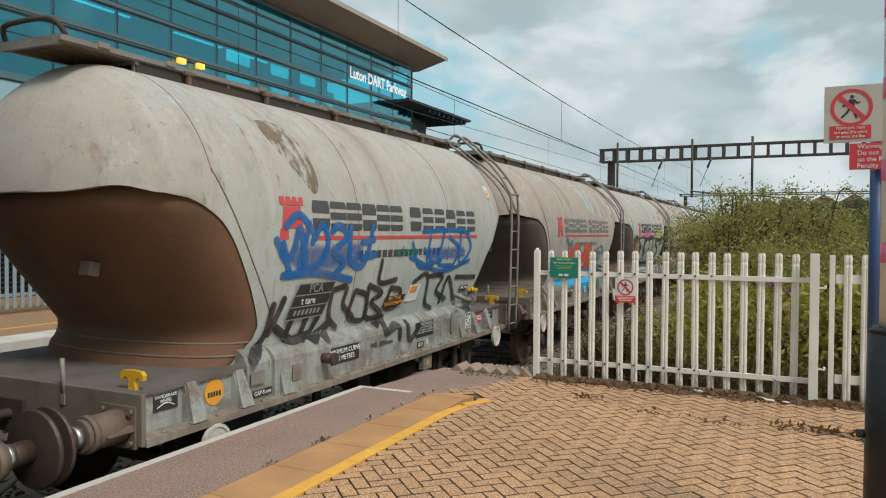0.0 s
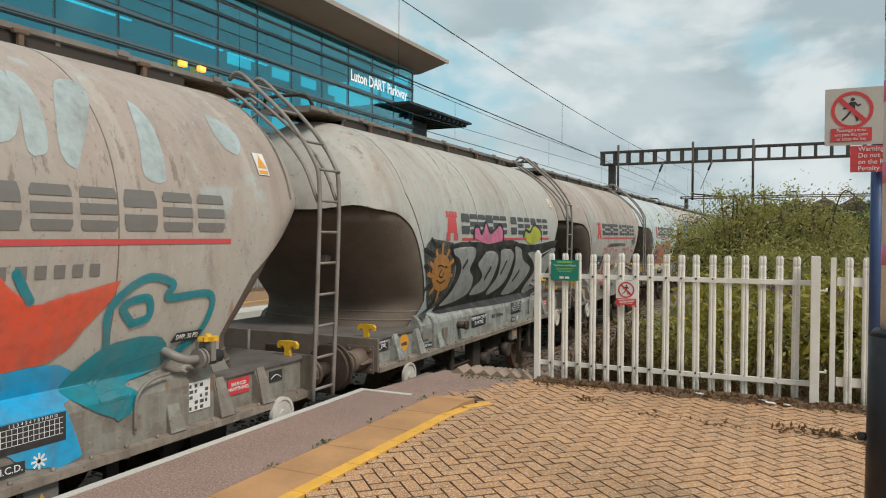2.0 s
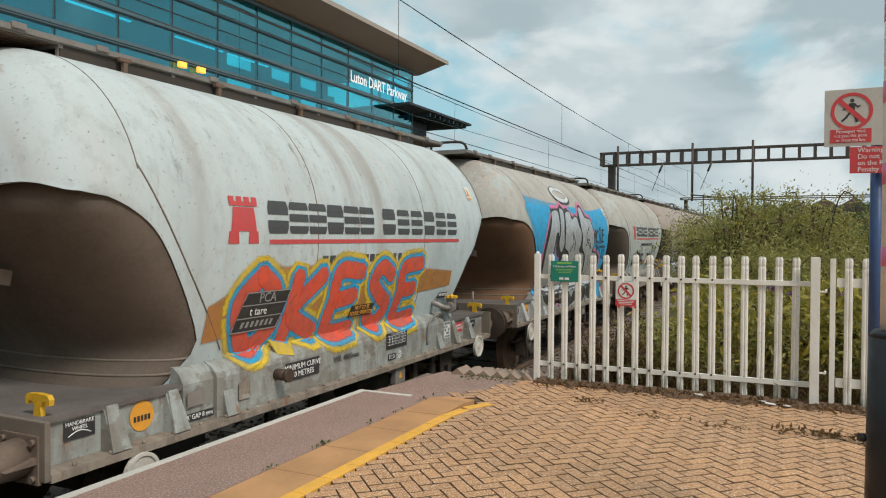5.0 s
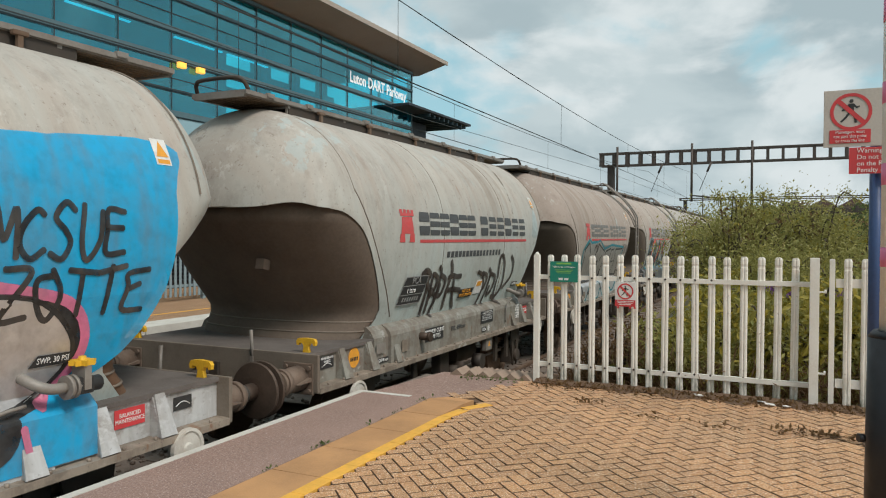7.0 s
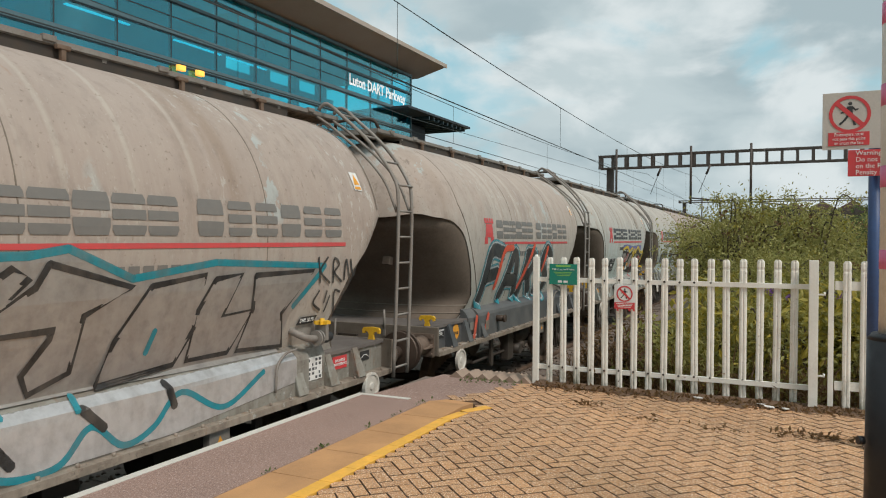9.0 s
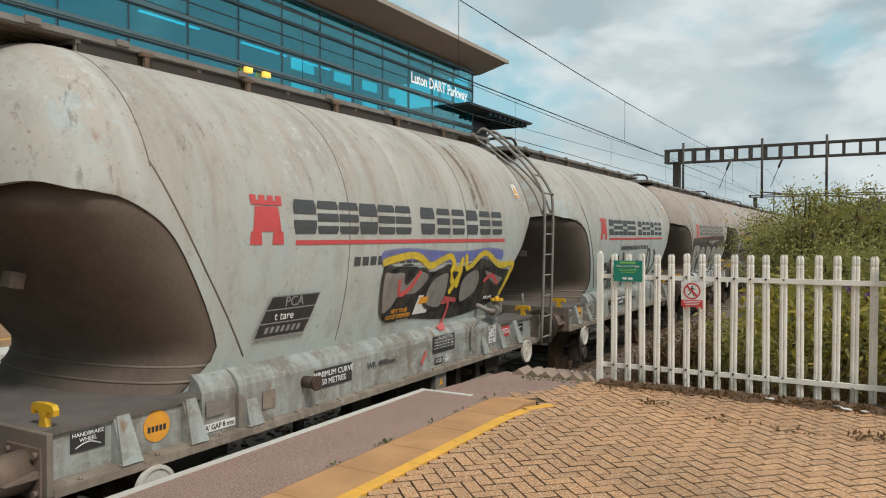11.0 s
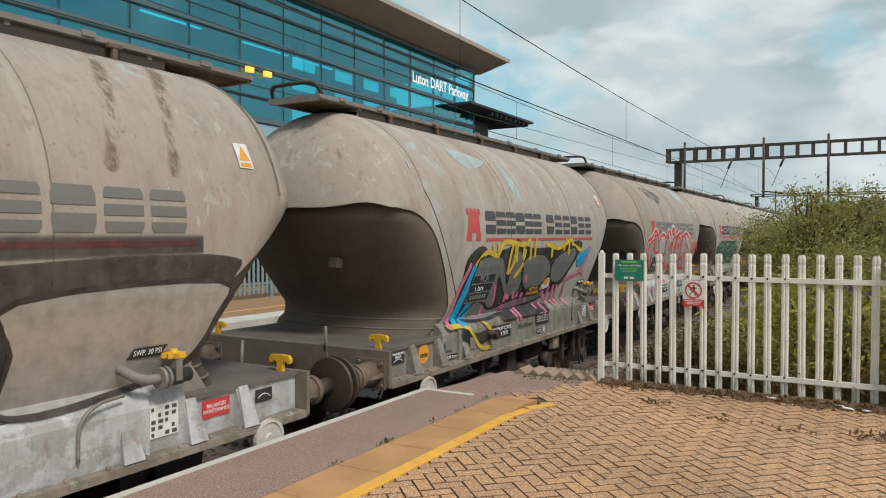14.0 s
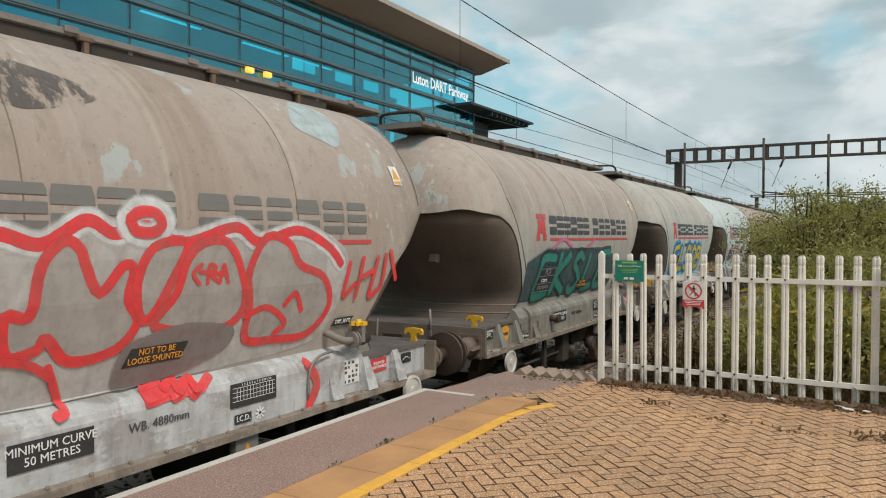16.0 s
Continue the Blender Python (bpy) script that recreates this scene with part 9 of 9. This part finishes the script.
    blob(w, "letter_counter", [(-0.26, 1.01), (-0.13, 0.94), (-0.25, 0.84)], "s_brn", 0.0154, "", 3)
    blob(w, "letter_counter", [(0.75, 0.96), (0.75, 0.75), (0.63, 0.76), (0.64, 0.90)], "s_brn", 0.0156, "", 3)
    blob(w, "letter_counter", [(-0.35, 0.64), (-0.21, 0.60), (-0.44, 0.52)], "s_brn", 0.0158, "", 3)
    paint(w, "base_stroke", wide([[(-1.96, 0.65), (-2.06, 0.48), (-2.12, 0.23)], [(-1.88, 0.30), (-1.80, 0.09)], [(-1.41, 0.49), (-1.42, 0.34), (-1.49, 0.13)], [(-0.63, 0.51), (-0.79, 0.33), (-0.95, 0.12)], [(-0.38, 0.51), (-0.43, 0.44)], [(0.53, 0.53), (0.47, 0.39), (0.34, 0.14)], [(1.03, 0.51), (0.88, 0.33), (0.71, 0.14)]], 0.13), "s_brn", 0.01, "dark brown strokes on the solebar")
    return w


def w12():
    w = wagon_body(12, "tank_a", "cone", "frame_a", False, 0.6, "flaking cement wagon with grey, yellow and pink graffiti")
    blob(w, "paint_flake", [(-1.80, 2.58), (-1.44, 2.59), (-1.05, 2.53), (-0.95, 2.49), (-1.31, 2.39), (-1.64, 2.37)], "s_flake", 0.0032, "peeled patch showing pale blue undercoat", 3)
    blob(w, "paint_flake", [(-0.59, 2.51), (-0.43, 2.40), (-0.33, 2.06), (-0.44, 2.01), (-0.59, 2.20)], "s_flake", 0.0032, "", 3)
    blob(w, "paint_flake", [(-3.00, 2.35), (-2.95, 2.31), (-3.00, 2.19), (-3.00, 2.22)], "s_flake", 0.0032, "", 3)
    blob(w, "black_ground", [(-1.99, 1.26), (-1.65, 1.42), (-1.33, 1.34), (-0.76, 1.41), (-0.59, 1.50), (-0.26, 1.39), (0.74, 1.38), (1.76, 1.46), (1.92, 1.35), (1.45, 0.97), (1.06, 0.73), (0.32, 0.67), (-0.55, 0.60), (-1.21, 0.50), (-1.75, 0.55), (-2.12, 0.53), (-2.05, 0.90)], "s_blk", 0.006, "black sprayed ground of the letters", 4)
    rimmed(w, [(-1.57, 1.28), (-1.04, 1.26), (-0.80, 0.91), (-0.75, 1.30), (-0.40, 1.29), (-0.37, 0.82), (-0.75, 0.74), (-1.09, 1.02), (-1.04, 0.69), (-1.22, 0.62), (-1.55, 0.84), (-1.83, 0.87), (-1.74, 1.16)], "s_grey", "s_blk", 0.035, 0, 4)
    rimmed(w, [(-0.33, 1.23), (0.33, 1.27), (0.68, 1.02), (0.28, 0.80), (-0.11, 0.78), (-0.35, 0.97)], "s_grey", "s_blk", 0.035, 1, 4)
    rimmed(w, [(0.75, 1.19), (1.50, 1.36), (1.66, 1.23), (1.15, 0.85), (0.73, 0.89)], "s_grey", "s_blk", 0.035, 2, 4)
    rimmed(w, [(-1.53, 0.75), (-1.15, 0.61), (-0.59, 0.68), (0.20, 0.71), (0.70, 0.76), (0.35, 0.62), (-0.53, 0.56), (-1.35, 0.50), (-1.90, 0.54), (-1.79, 0.65)], "s_grey", "s_blk", 0.035, 3, 4)
    paint(w, "pink_dot", wide([[(-0.88, 0.64), (-0.82, 0.61)], [(-0.73, 0.75), (-0.66, 0.72)], [(-0.53, 0.76), (-0.48, 0.71)], [(-0.26, 0.70), (-0.22, 0.74)], [(0.51, 0.71), (0.60, 0.65)], [(2.00, 0.97), (2.14, 0.93)], [(-0.22, 0.99), (-0.17, 0.91)], [(-1.14, 0.89), (-1.12, 0.84)]], 0.075), "s_pnk", 0.0145, "")
    paint(w, "yellow_flash", wide([[(-0.76, 1.44), (-0.82, 1.25), (-0.86, 1.06)], [(-0.67, 1.43), (-0.69, 1.20), (-0.82, 1.05)], [(0.01, 1.49), (-0.02, 1.33)], [(1.20, 1.51), (1.10, 1.33)], [(-1.35, 1.43), (-1.29, 1.29)]], 0.07), "s_yel", 0.0146, "")
    paint(w, "pink_stroke", wide(drips(-1.9, 1.6, 0.78, 0.4, 16, 121) + [[(-2.25, 0.5), (-2.1, 0.9), (-1.9, 1.2)], [(1.3, 0.85), (2.0, 1.0), (2.35, 1.36)]], 0.075), "s_pnk", 0.012, "pink sprayed edges")
    paint(w, "blue_stroke", wide([[(-2.1, 0.55), (-1.95, 0.85), (-1.78, 1.15)], [(-1.95, 0.5), (-1.75, 0.72)]], 0.16) + wide([[(1.75, 1.18), (2.3, 1.3)], [(1.8, 1.1), (2.2, 1.16)]], 0.13), "s_sky", 0.013, "blue sprayed ends")
    paint(w, "yellow_top_line", wide([[(-1.75, 1.2), (-1.5, 1.34), (-1.2, 1.3), (-1.0, 1.46), (-0.4, 1.42), (-0.2, 1.5)], [(0.4, 1.42), (0.9, 1.36), (1.4, 1.48), (1.5, 1.4), (1.9, 1.3)], [(-0.6, 1.0), (-0.4, 1.15), (-0.35, 1.34)]], 0.075) + wide(drips(-1.5, 1.4, 1.42, 0.22, 8, 122), 0.08), "s_yel", 0.0135, "yellow sprayed drips")
    paint(w, "yellow_base", wide([[(-2.3, 0.5), (-1.9, 0.46), (-1.6, 0.2), (-1.3, 0.16)], [(-1.5, 0.5), (-1.2, 0.3)]], 0.06), "s_yel", 0.013)
    paint(w, "black_base", wide([[(-2.0, 0.4), (-1.7, 0.3), (-1.2, 0.34)], [(-0.9, 0.5), (0.6, 0.48)]], 0.16), "s_blk", 0.010)
    return w


def w13():
    w = wagon_body(13, "tank_c", "cone", "frame_silver", False, 0.35, "dusty brown cement wagon with red and white graffiti")
    blob(w, "paint_flake", [(-1.49, 2.61), (-0.94, 2.63), (-0.31, 2.53), (-0.18, 2.41), (-0.70, 2.27), (-1.04, 2.33), (-1.38, 2.43)], "s_scab", 0.0032, "dark flaking scab of old cement", 3)
    blob(w, "paint_flake", [(2.16, 2.82), (2.51, 2.73), (2.27, 2.38), (2.04, 2.40), (1.76, 2.53)], "s_flake", 0.0034, "peeled patch showing pale blue undercoat", 3)
    blob(w, "white_halo", [(-2.45, 1.15), (-2.42, 1.31), (-2.34, 1.44), (-2.06, 1.52), (-1.90, 1.59), (-1.74, 1.69), (-1.49, 1.63), (-1.35, 1.48), (-1.23, 1.56), (-0.97, 1.62), (-0.72, 1.58), (-0.45, 1.69), (-0.23, 1.64), (-0.01, 1.68), (0.26, 1.58), (0.73, 1.68), (1.02, 1.58), (1.41, 1.66), (1.88, 1.53), (2.10, 1.30), (1.91, 0.78), (1.45, 0.60), (-0.61, 0.55), (-1.19, 0.59), (-1.88, 0.65), (-2.13, 0.73), (-2.12, 0.97)], "s_mist", 0.006, "thin white sprayed filling", 4)
    paint(w, "white_edge", [(0.19, [(-2.44, 1.18), (-2.38, 1.31), (-2.32, 1.42), (-2.06, 1.48), (-1.87, 1.56), (-1.74, 1.64), (-1.51, 1.58), (-1.38, 1.40), (-1.23, 1.51), (-0.97, 1.56), (-0.72, 1.50), (-0.45, 1.64), (-0.26, 1.56), (-0.05, 1.62), (0.26, 1.50), (0.73, 1.61), (0.98, 1.50), (1.41, 1.59), (1.79, 1.46), (1.99, 1.30)])], "s_wht", 0.007)
    paint(w, "red_edge", [(0.085, [(-2.44, 1.18), (-2.38, 1.31), (-2.32, 1.42), (-2.06, 1.48), (-1.87, 1.56), (-1.74, 1.64), (-1.51, 1.58), (-1.38, 1.40), (-1.23, 1.51), (-0.97, 1.56), (-0.72, 1.50), (-0.45, 1.64), (-0.26, 1.56), (-0.05, 1.62), (0.26, 1.50), (0.73, 1.61), (0.98, 1.50), (1.41, 1.59), (1.79, 1.46), (1.99, 1.30)])], "s_rd", 0.0088)
    rimmed(w, [(-2.34, 1.15), (-2.19, 1.35), (-1.87, 1.44), (-1.74, 1.31), (-1.93, 1.15), (-1.91, 0.78), (-2.09, 0.71), (-2.08, 0.94), (-2.22, 1.09)], "s_mistdark", "s_rd", 0.06, 0, 4)
    rimmed(w, [(-1.74, 1.54), (-1.53, 1.52), (-1.37, 1.28), (-1.39, 1.18), (-1.71, 1.19), (-1.81, 1.39)], "s_mistdark", "s_rd", 0.06, 1, 4)
    rimmed(w, [(-0.77, 1.10), (-0.72, 1.38), (-0.59, 1.52), (-0.49, 1.47), (-0.45, 1.37), (-0.35, 1.20), (-0.20, 1.36), (-0.12, 1.33), (-0.15, 1.15), (-0.06, 1.00), (-0.20, 0.83), (-0.50, 0.80), (-0.66, 0.96), (-0.71, 0.90), (-0.88, 0.88), (-0.91, 1.11)], "s_mistdark", "s_rd", 0.075, 2)
    rimmed(w, [(-0.09, 1.25), (0.02, 1.47), (0.29, 1.50), (0.17, 1.24), (0.04, 1.02), (-0.05, 1.03)], "s_mistdark", "s_rd", 0.075, 3)
    rimmed(w, [(0.30, 1.39), (0.44, 1.50), (0.65, 1.50), (0.80, 1.29), (0.86, 1.03), (0.70, 0.88), (0.36, 0.89), (0.07, 0.96), (0.22, 1.16)], "s_mistdark", "s_rd", 0.075, 4)
    rimmed(w, [(0.88, 1.28), (1.05, 1.54), (1.30, 1.49), (1.45, 1.31), (1.75, 1.20), (1.88, 0.95), (1.65, 0.72), (1.24, 0.72), (0.93, 0.76), (0.92, 1.02)], "s_mistdark", "s_rd", 0.075, 5)
    paint(w, "red_tag", wide([[(0.42, 1.35), (0.35, 1.29), (0.41, 1.21)], [(0.48, 1.21), (0.49, 1.34), (0.55, 1.32), (0.50, 1.28), (0.58, 1.22)], [(0.59, 1.21), (0.62, 1.34), (0.67, 1.21)], [(0.40, 1.30), (0.66, 1.27)]], 0.035), "s_rd", 0.0172, "bright red tags")
    paint(w, "red_tag", wide([[(2.11, 1.31), (2.06, 1.02), (2.22, 1.12)], [(2.31, 1.35), (2.24, 0.98)], [(2.32, 1.17), (2.46, 1.22)], [(2.54, 1.35), (2.45, 0.99), (2.63, 1.07)], [(2.67, 1.37), (2.63, 1.07)], [(2.74, 1.40), (2.86, 1.12)], [(0.88, 0.94), (1.11, 0.99), (1.34, 0.85), (1.23, 0.77)], [(1.30, 0.99), (1.42, 1.08), (1.52, 0.93)], [(-0.63, 0.79), (-0.52, 0.53), (-0.59, 0.48)], [(-0.90, 0.86), (-0.73, 0.81), (-0.59, 0.71)], [(0.18, 0.51), (0.30, 0.56), (0.28, 0.48), (0.43, 0.55), (0.42, 0.46), (0.60, 0.53)]], 0.055), "s_rd", 0.0172, "bright red tags")
    paint(w, "ring_halo", [(0.2, [(-0.18, 1.64), (-0.08, 1.72), (0.07, 1.70), (0.11, 1.62), (0.01, 1.55), (-0.12, 1.57), (-0.18, 1.64)])], "s_wht", 0.0090)
    paint(w, "red_ring", [(0.08, [(-0.16, 1.65), (-0.08, 1.70), (0.04, 1.69), (0.08, 1.62), (0.01, 1.57), (-0.11, 1.58), (-0.16, 1.65)])], "s_rd", 0.0174)
    blob(w, "mauve_patch", [(-0.18, 0.57), (-0.15, 0.82), (0.04, 0.90), (0.35, 0.95), (0.77, 0.88), (0.75, 0.73), (0.43, 0.61), (0.03, 0.56)], "s_mauve", 0.0168, "greyish overpainted patch")
    paint(w, "red_base", wide([[(-2.68, 0.47), (-2.54, 0.29), (-2.42, 0.11)], [(-2.58, 0.47), (-2.38, 0.53), (-2.21, 0.59)], [(-1.81, 0.40), (-1.77, 0.14), (-1.85, 0.21)], [(-1.31, 0.11), (-1.35, 0.28)], [(1.60, 0.48), (1.70, 0.29), (1.60, 0.12)], [(0.04, 0.51), (0.19, 0.52), (0.02, 0.47), (0.28, 0.50)], [(0.23, 0.46), (0.42, 0.51), (0.39, 0.44)]], 0.1), "s_rd", 0.01, "red strokes on the solebar")
    cone_tag(w, "UVE", 0.62, 0.98)
    return w


def w14():
    w = wagon_body(14, "tank_a", "cone", "frame_a", False, 0.9, "dusty cement wagon with dark teal graffiti")
    field(w, "dark_field", [(-2.3, 1.2), (-1.6, 1.4), (0.8, 1.36), (1.9, 1.2)], [(-2.3, 0.62), (1.6, 0.6), (1.9, 1.0)], "s_tealdark", 0.006, "dark teal sprayed field")
    bubble(w, "EKSLE", -1.9, 0.68, 0.54, 0.56, "s_grn", "s_drk", None, 0.3, 1.22, 140, 0.15, 0.05)
    paint(w, "pink_stroke", wide([[(-1.4, 1.36), (-1.0, 1.5), (-0.6, 1.38)], [(0.1, 1.36), (0.5, 1.48)]], 0.06), "s_pnk", 0.012)
    return w


def w15():
    w = wagon_body(15, "tank_b", "cone", "frame_b", False, 0.6, "cement wagon with blue and yellow graffiti")
    bubble(w, "ELSOB", -1.9, 0.7, 0.56, 0.56, "s_yel", "s_blue", "s_sky", 0.2, 1.22, 150, 0.14, 0.06)
    return w


def w16():
    w = wagon_body(16, "tank_d", "cone", "frame_b", False, 0.6, "light blue-grey cement wagon with pink graffiti")
    paint(w, "pink_tag", wide(loops(-1.9, 0.7, 3.4, 0.5, 9, 160), 0.07), "s_pnk", 0.010, "pink spray tags")
    return w


def more_sprays():
    for k, c, soft, cover in (("mist", (0.62, 0.60, 0.58), 0.5, 0.80), ("flake", (0.47, 0.545, 0.54), 0.1, 0.9), ("rust", (0.23, 0.145, 0.085), 0.8, 0.8), ("scab", (0.10, 0.08, 0.07), 0.4, 0.95), ("lime_wash", (0.66, 0.64, 0.58), 0.4, 0.8), ("mistdark", (0.50, 0.46, 0.43), 0.4, 0.72), ("skymist", (0.05, 0.42, 0.72), 0.9, 0.75), ("brnmist", (0.05, 0.033, 0.03), 0.9, 0.7), ("blkhaze", (0.02, 0.018, 0.018), 0.5, 0.72), ("lime", (0.52, 0.55, 0.04), 0.1, 0.95),  ("mauve", (0.25, 0.215, 0.21), 0.3, 0.9), ("bluemist", (0.02, 0.11, 0.40), 0.5, 0.62), ("orgdark", (0.16, 0.03, 0.03), 0.5, 0.5), ("rdtag", (0.72, 0.10, 0.10), 0.2, 0.85), ("slvbrown", (0.45, 0.42, 0.39), 0.1, 0.95),
                              ("brnhaze", (0.045, 0.03, 0.028), 0.3, 0.8), ("slvwarm", (0.58, 0.55, 0.52), 0.12, 0.95), ("drkgrey", (0.20, 0.20, 0.20), 0.3, 0.75), ("grey", (0.30, 0.30, 0.295), 0.12, 0.95), ("tealdark", (0.03, 0.09, 0.105), 0.3, 0.8)):
        M["s_" + k] = spray("sprayed_" + k, c, soft, cover, 0.5 if k in ("slvwarm", "slvbrown", "grey") else 0.0, k in ("rust", "scab", "lime_wash"))
    M["frame_dark"] = worn("sprayed_dark_frame", (0.06, 0.065, 0.07), (0.25, 0.24, 0.22), 0.6, 2.0, 0.5, grain=40)


more_sprays()
wagons = [(-1, wagon_body(-1, "tank_a", "cone", "frame_a", False, 1.0, "dusty brown cement wagon at the train's front"))]
wagons += list(enumerate((w0(), w1(), w2(), w3(), w4(), w5(), w6(), w7(), w8(), w9(), w10(), w11(), w12(), w13(), w14(), w15(), w16())))
for k in (17, 18, 19):
    wagons.append((k, wagon_body(k, ("tank_a", "tank_b", "tank_c")[k % 3], "cone", "frame_a", k == 18, 0.8, "plain dusty cement wagon far down the train")))


def travel(t):
    """How far the train has gone at t seconds."""
    return 6.739 * t + 0.0212 * t * t - 0.2 * math.exp(-t / 4.5)


def motions():
    for k, w in wagons:
        walk(w, [(t, pose(TRACK_X, FIRST + k * WAGON_PITCH - travel(t), RAIL)) for t in range(17)])
    for axle, end in WHEELSETS:
        walk(axle, [(i * 0.08, pose(0, end * 2.44, 0.46, rx=math.degrees(travel(i * 0.08) / 0.46) % 360)) for i in range(201)])


# ---------- paving bricks, one by one ----------


def build_paving():
    rng = random.Random(12)
    p = thing("brick_paving", "buff herringbone block paving with dark joints", "paving", kind="structure")
    meshes = []
    for k in range(4):
        b = boxed(-0.0974, 0.0974, -0.0474, 0.0474, -0.05, 0.0)
        top = [e for e in b.edges if all(v.co.z > -0.01 for v in e.verts)]
        bmesh.ops.bevel(b, geom=top, offset=0.004, segments=1, affect="EDGES")
        for v in b.verts:
            v.co.z += rng.uniform(-0.0012, 0.0012)
        me = mesh_of("brick", b, "brick", "joint")
        for f in me.polygons:
            f.material_index = 0 if f.normal.z > 0.9 else 1
        meshes.append(me)
    c = math.sqrt(0.5)
    near, rest = [], []
    for i in range(-130, 131):
        for j in range(-130, 131):
            k = (i - j) % 4
            if k == 0:
                u, v, turn = i + 1.0, j + 0.5, 45
            elif k == 2:
                u, v, turn = i + 0.5, j, 135
            else:
                continue
            x, y = (u - v) * c * 0.1, (u + v) * c * 0.1
            if (-2.565 < x or (y > 6.42 and x > -3.0 + (y - 6.42) * 0.5)) and x < 3.4 and -3.0 < y < 7.47:
                (near if 2.3 < y < 4.35 and x < 0.75 else rest).append((x, y, turn))
    near.sort(key=lambda q: q[0] ** 2 + q[1] ** 2)
    rest += near[300:]
    for x, y, turn in near[:300]:
        o = new("brick", rng.choice(meshes))
        o.parent, o.location = p, (x, y, rng.uniform(-0.003, 0.0005))
        o.rotation_euler = (rng.uniform(-0.008, 0.008), rng.uniform(-0.008, 0.008), radians(turn + rng.uniform(-0.8, 0.8)))
    vs, fs = [], []
    data = [([v.co.copy() for v in m.vertices], [list(f.vertices) for f in m.polygons], [f.material_index for f in m.polygons]) for m in meshes]
    kinds = []
    for x, y, turn in rest:
        co, fa, ki = rng.choice(data)
        m = pose(x, y, rng.uniform(-0.003, 0.0005), rng.uniform(-0.5, 0.5), rng.uniform(-0.5, 0.5), turn + rng.uniform(-0.8, 0.8))
        n = len(vs)
        vs += [tuple(m @ q) for q in co]
        fs += [[n + q for q in f] for f in fa]
        kinds += ki
    me = bpy.data.meshes.new("far_bricks")
    me.from_pydata(vs, [], fs)
    me.materials.append(M["brick_joined"])
    me.materials.append(M["joint"])
    me.polygons.foreach_set("material_index", kinds)
    o = new("far_bricks", me)
    o.parent = p
    tagged(o, kind="stuff")


def brick_paint(name, joined):
    m = Nodes(name, 0.85)
    vec = m.where(world=True)
    if joined:
        r = m.nt.nodes.new("ShaderNodeNewGeometry").outputs["Random Per Island"]
    else:
        r = m.info.outputs["Random"]
    c = m.mix((0.57, 0.298, 0.133), (0.44, 0.228, 0.106), r)
    c = m.mix(c, (0.29, 0.18, 0.10), m.math("MULTIPLY", m.noise(1.1, 6, 0.45, 0.75, vec), 0.5))
    c = m.mix(c, (0.85, 0.68, 0.50), m.math("MULTIPLY", m.noise(95, 2, 0.56, 0.61, vec), 0.9))
    c = m.mix(c, (0.10, 0.065, 0.045), m.math("MULTIPLY", m.noise(70, 3, 0.55, 0.62, vec), 0.7))
    m.colour(c).bump(m.noise(150, 3, 0.2, 0.8, vec), 0.5, 0.004)
    return m.mat


M["brick"] = brick_paint("buff_paving_block", False)
M["brick_joined"] = brick_paint("buff_paving_block_far", True)
build_paving()

motions()
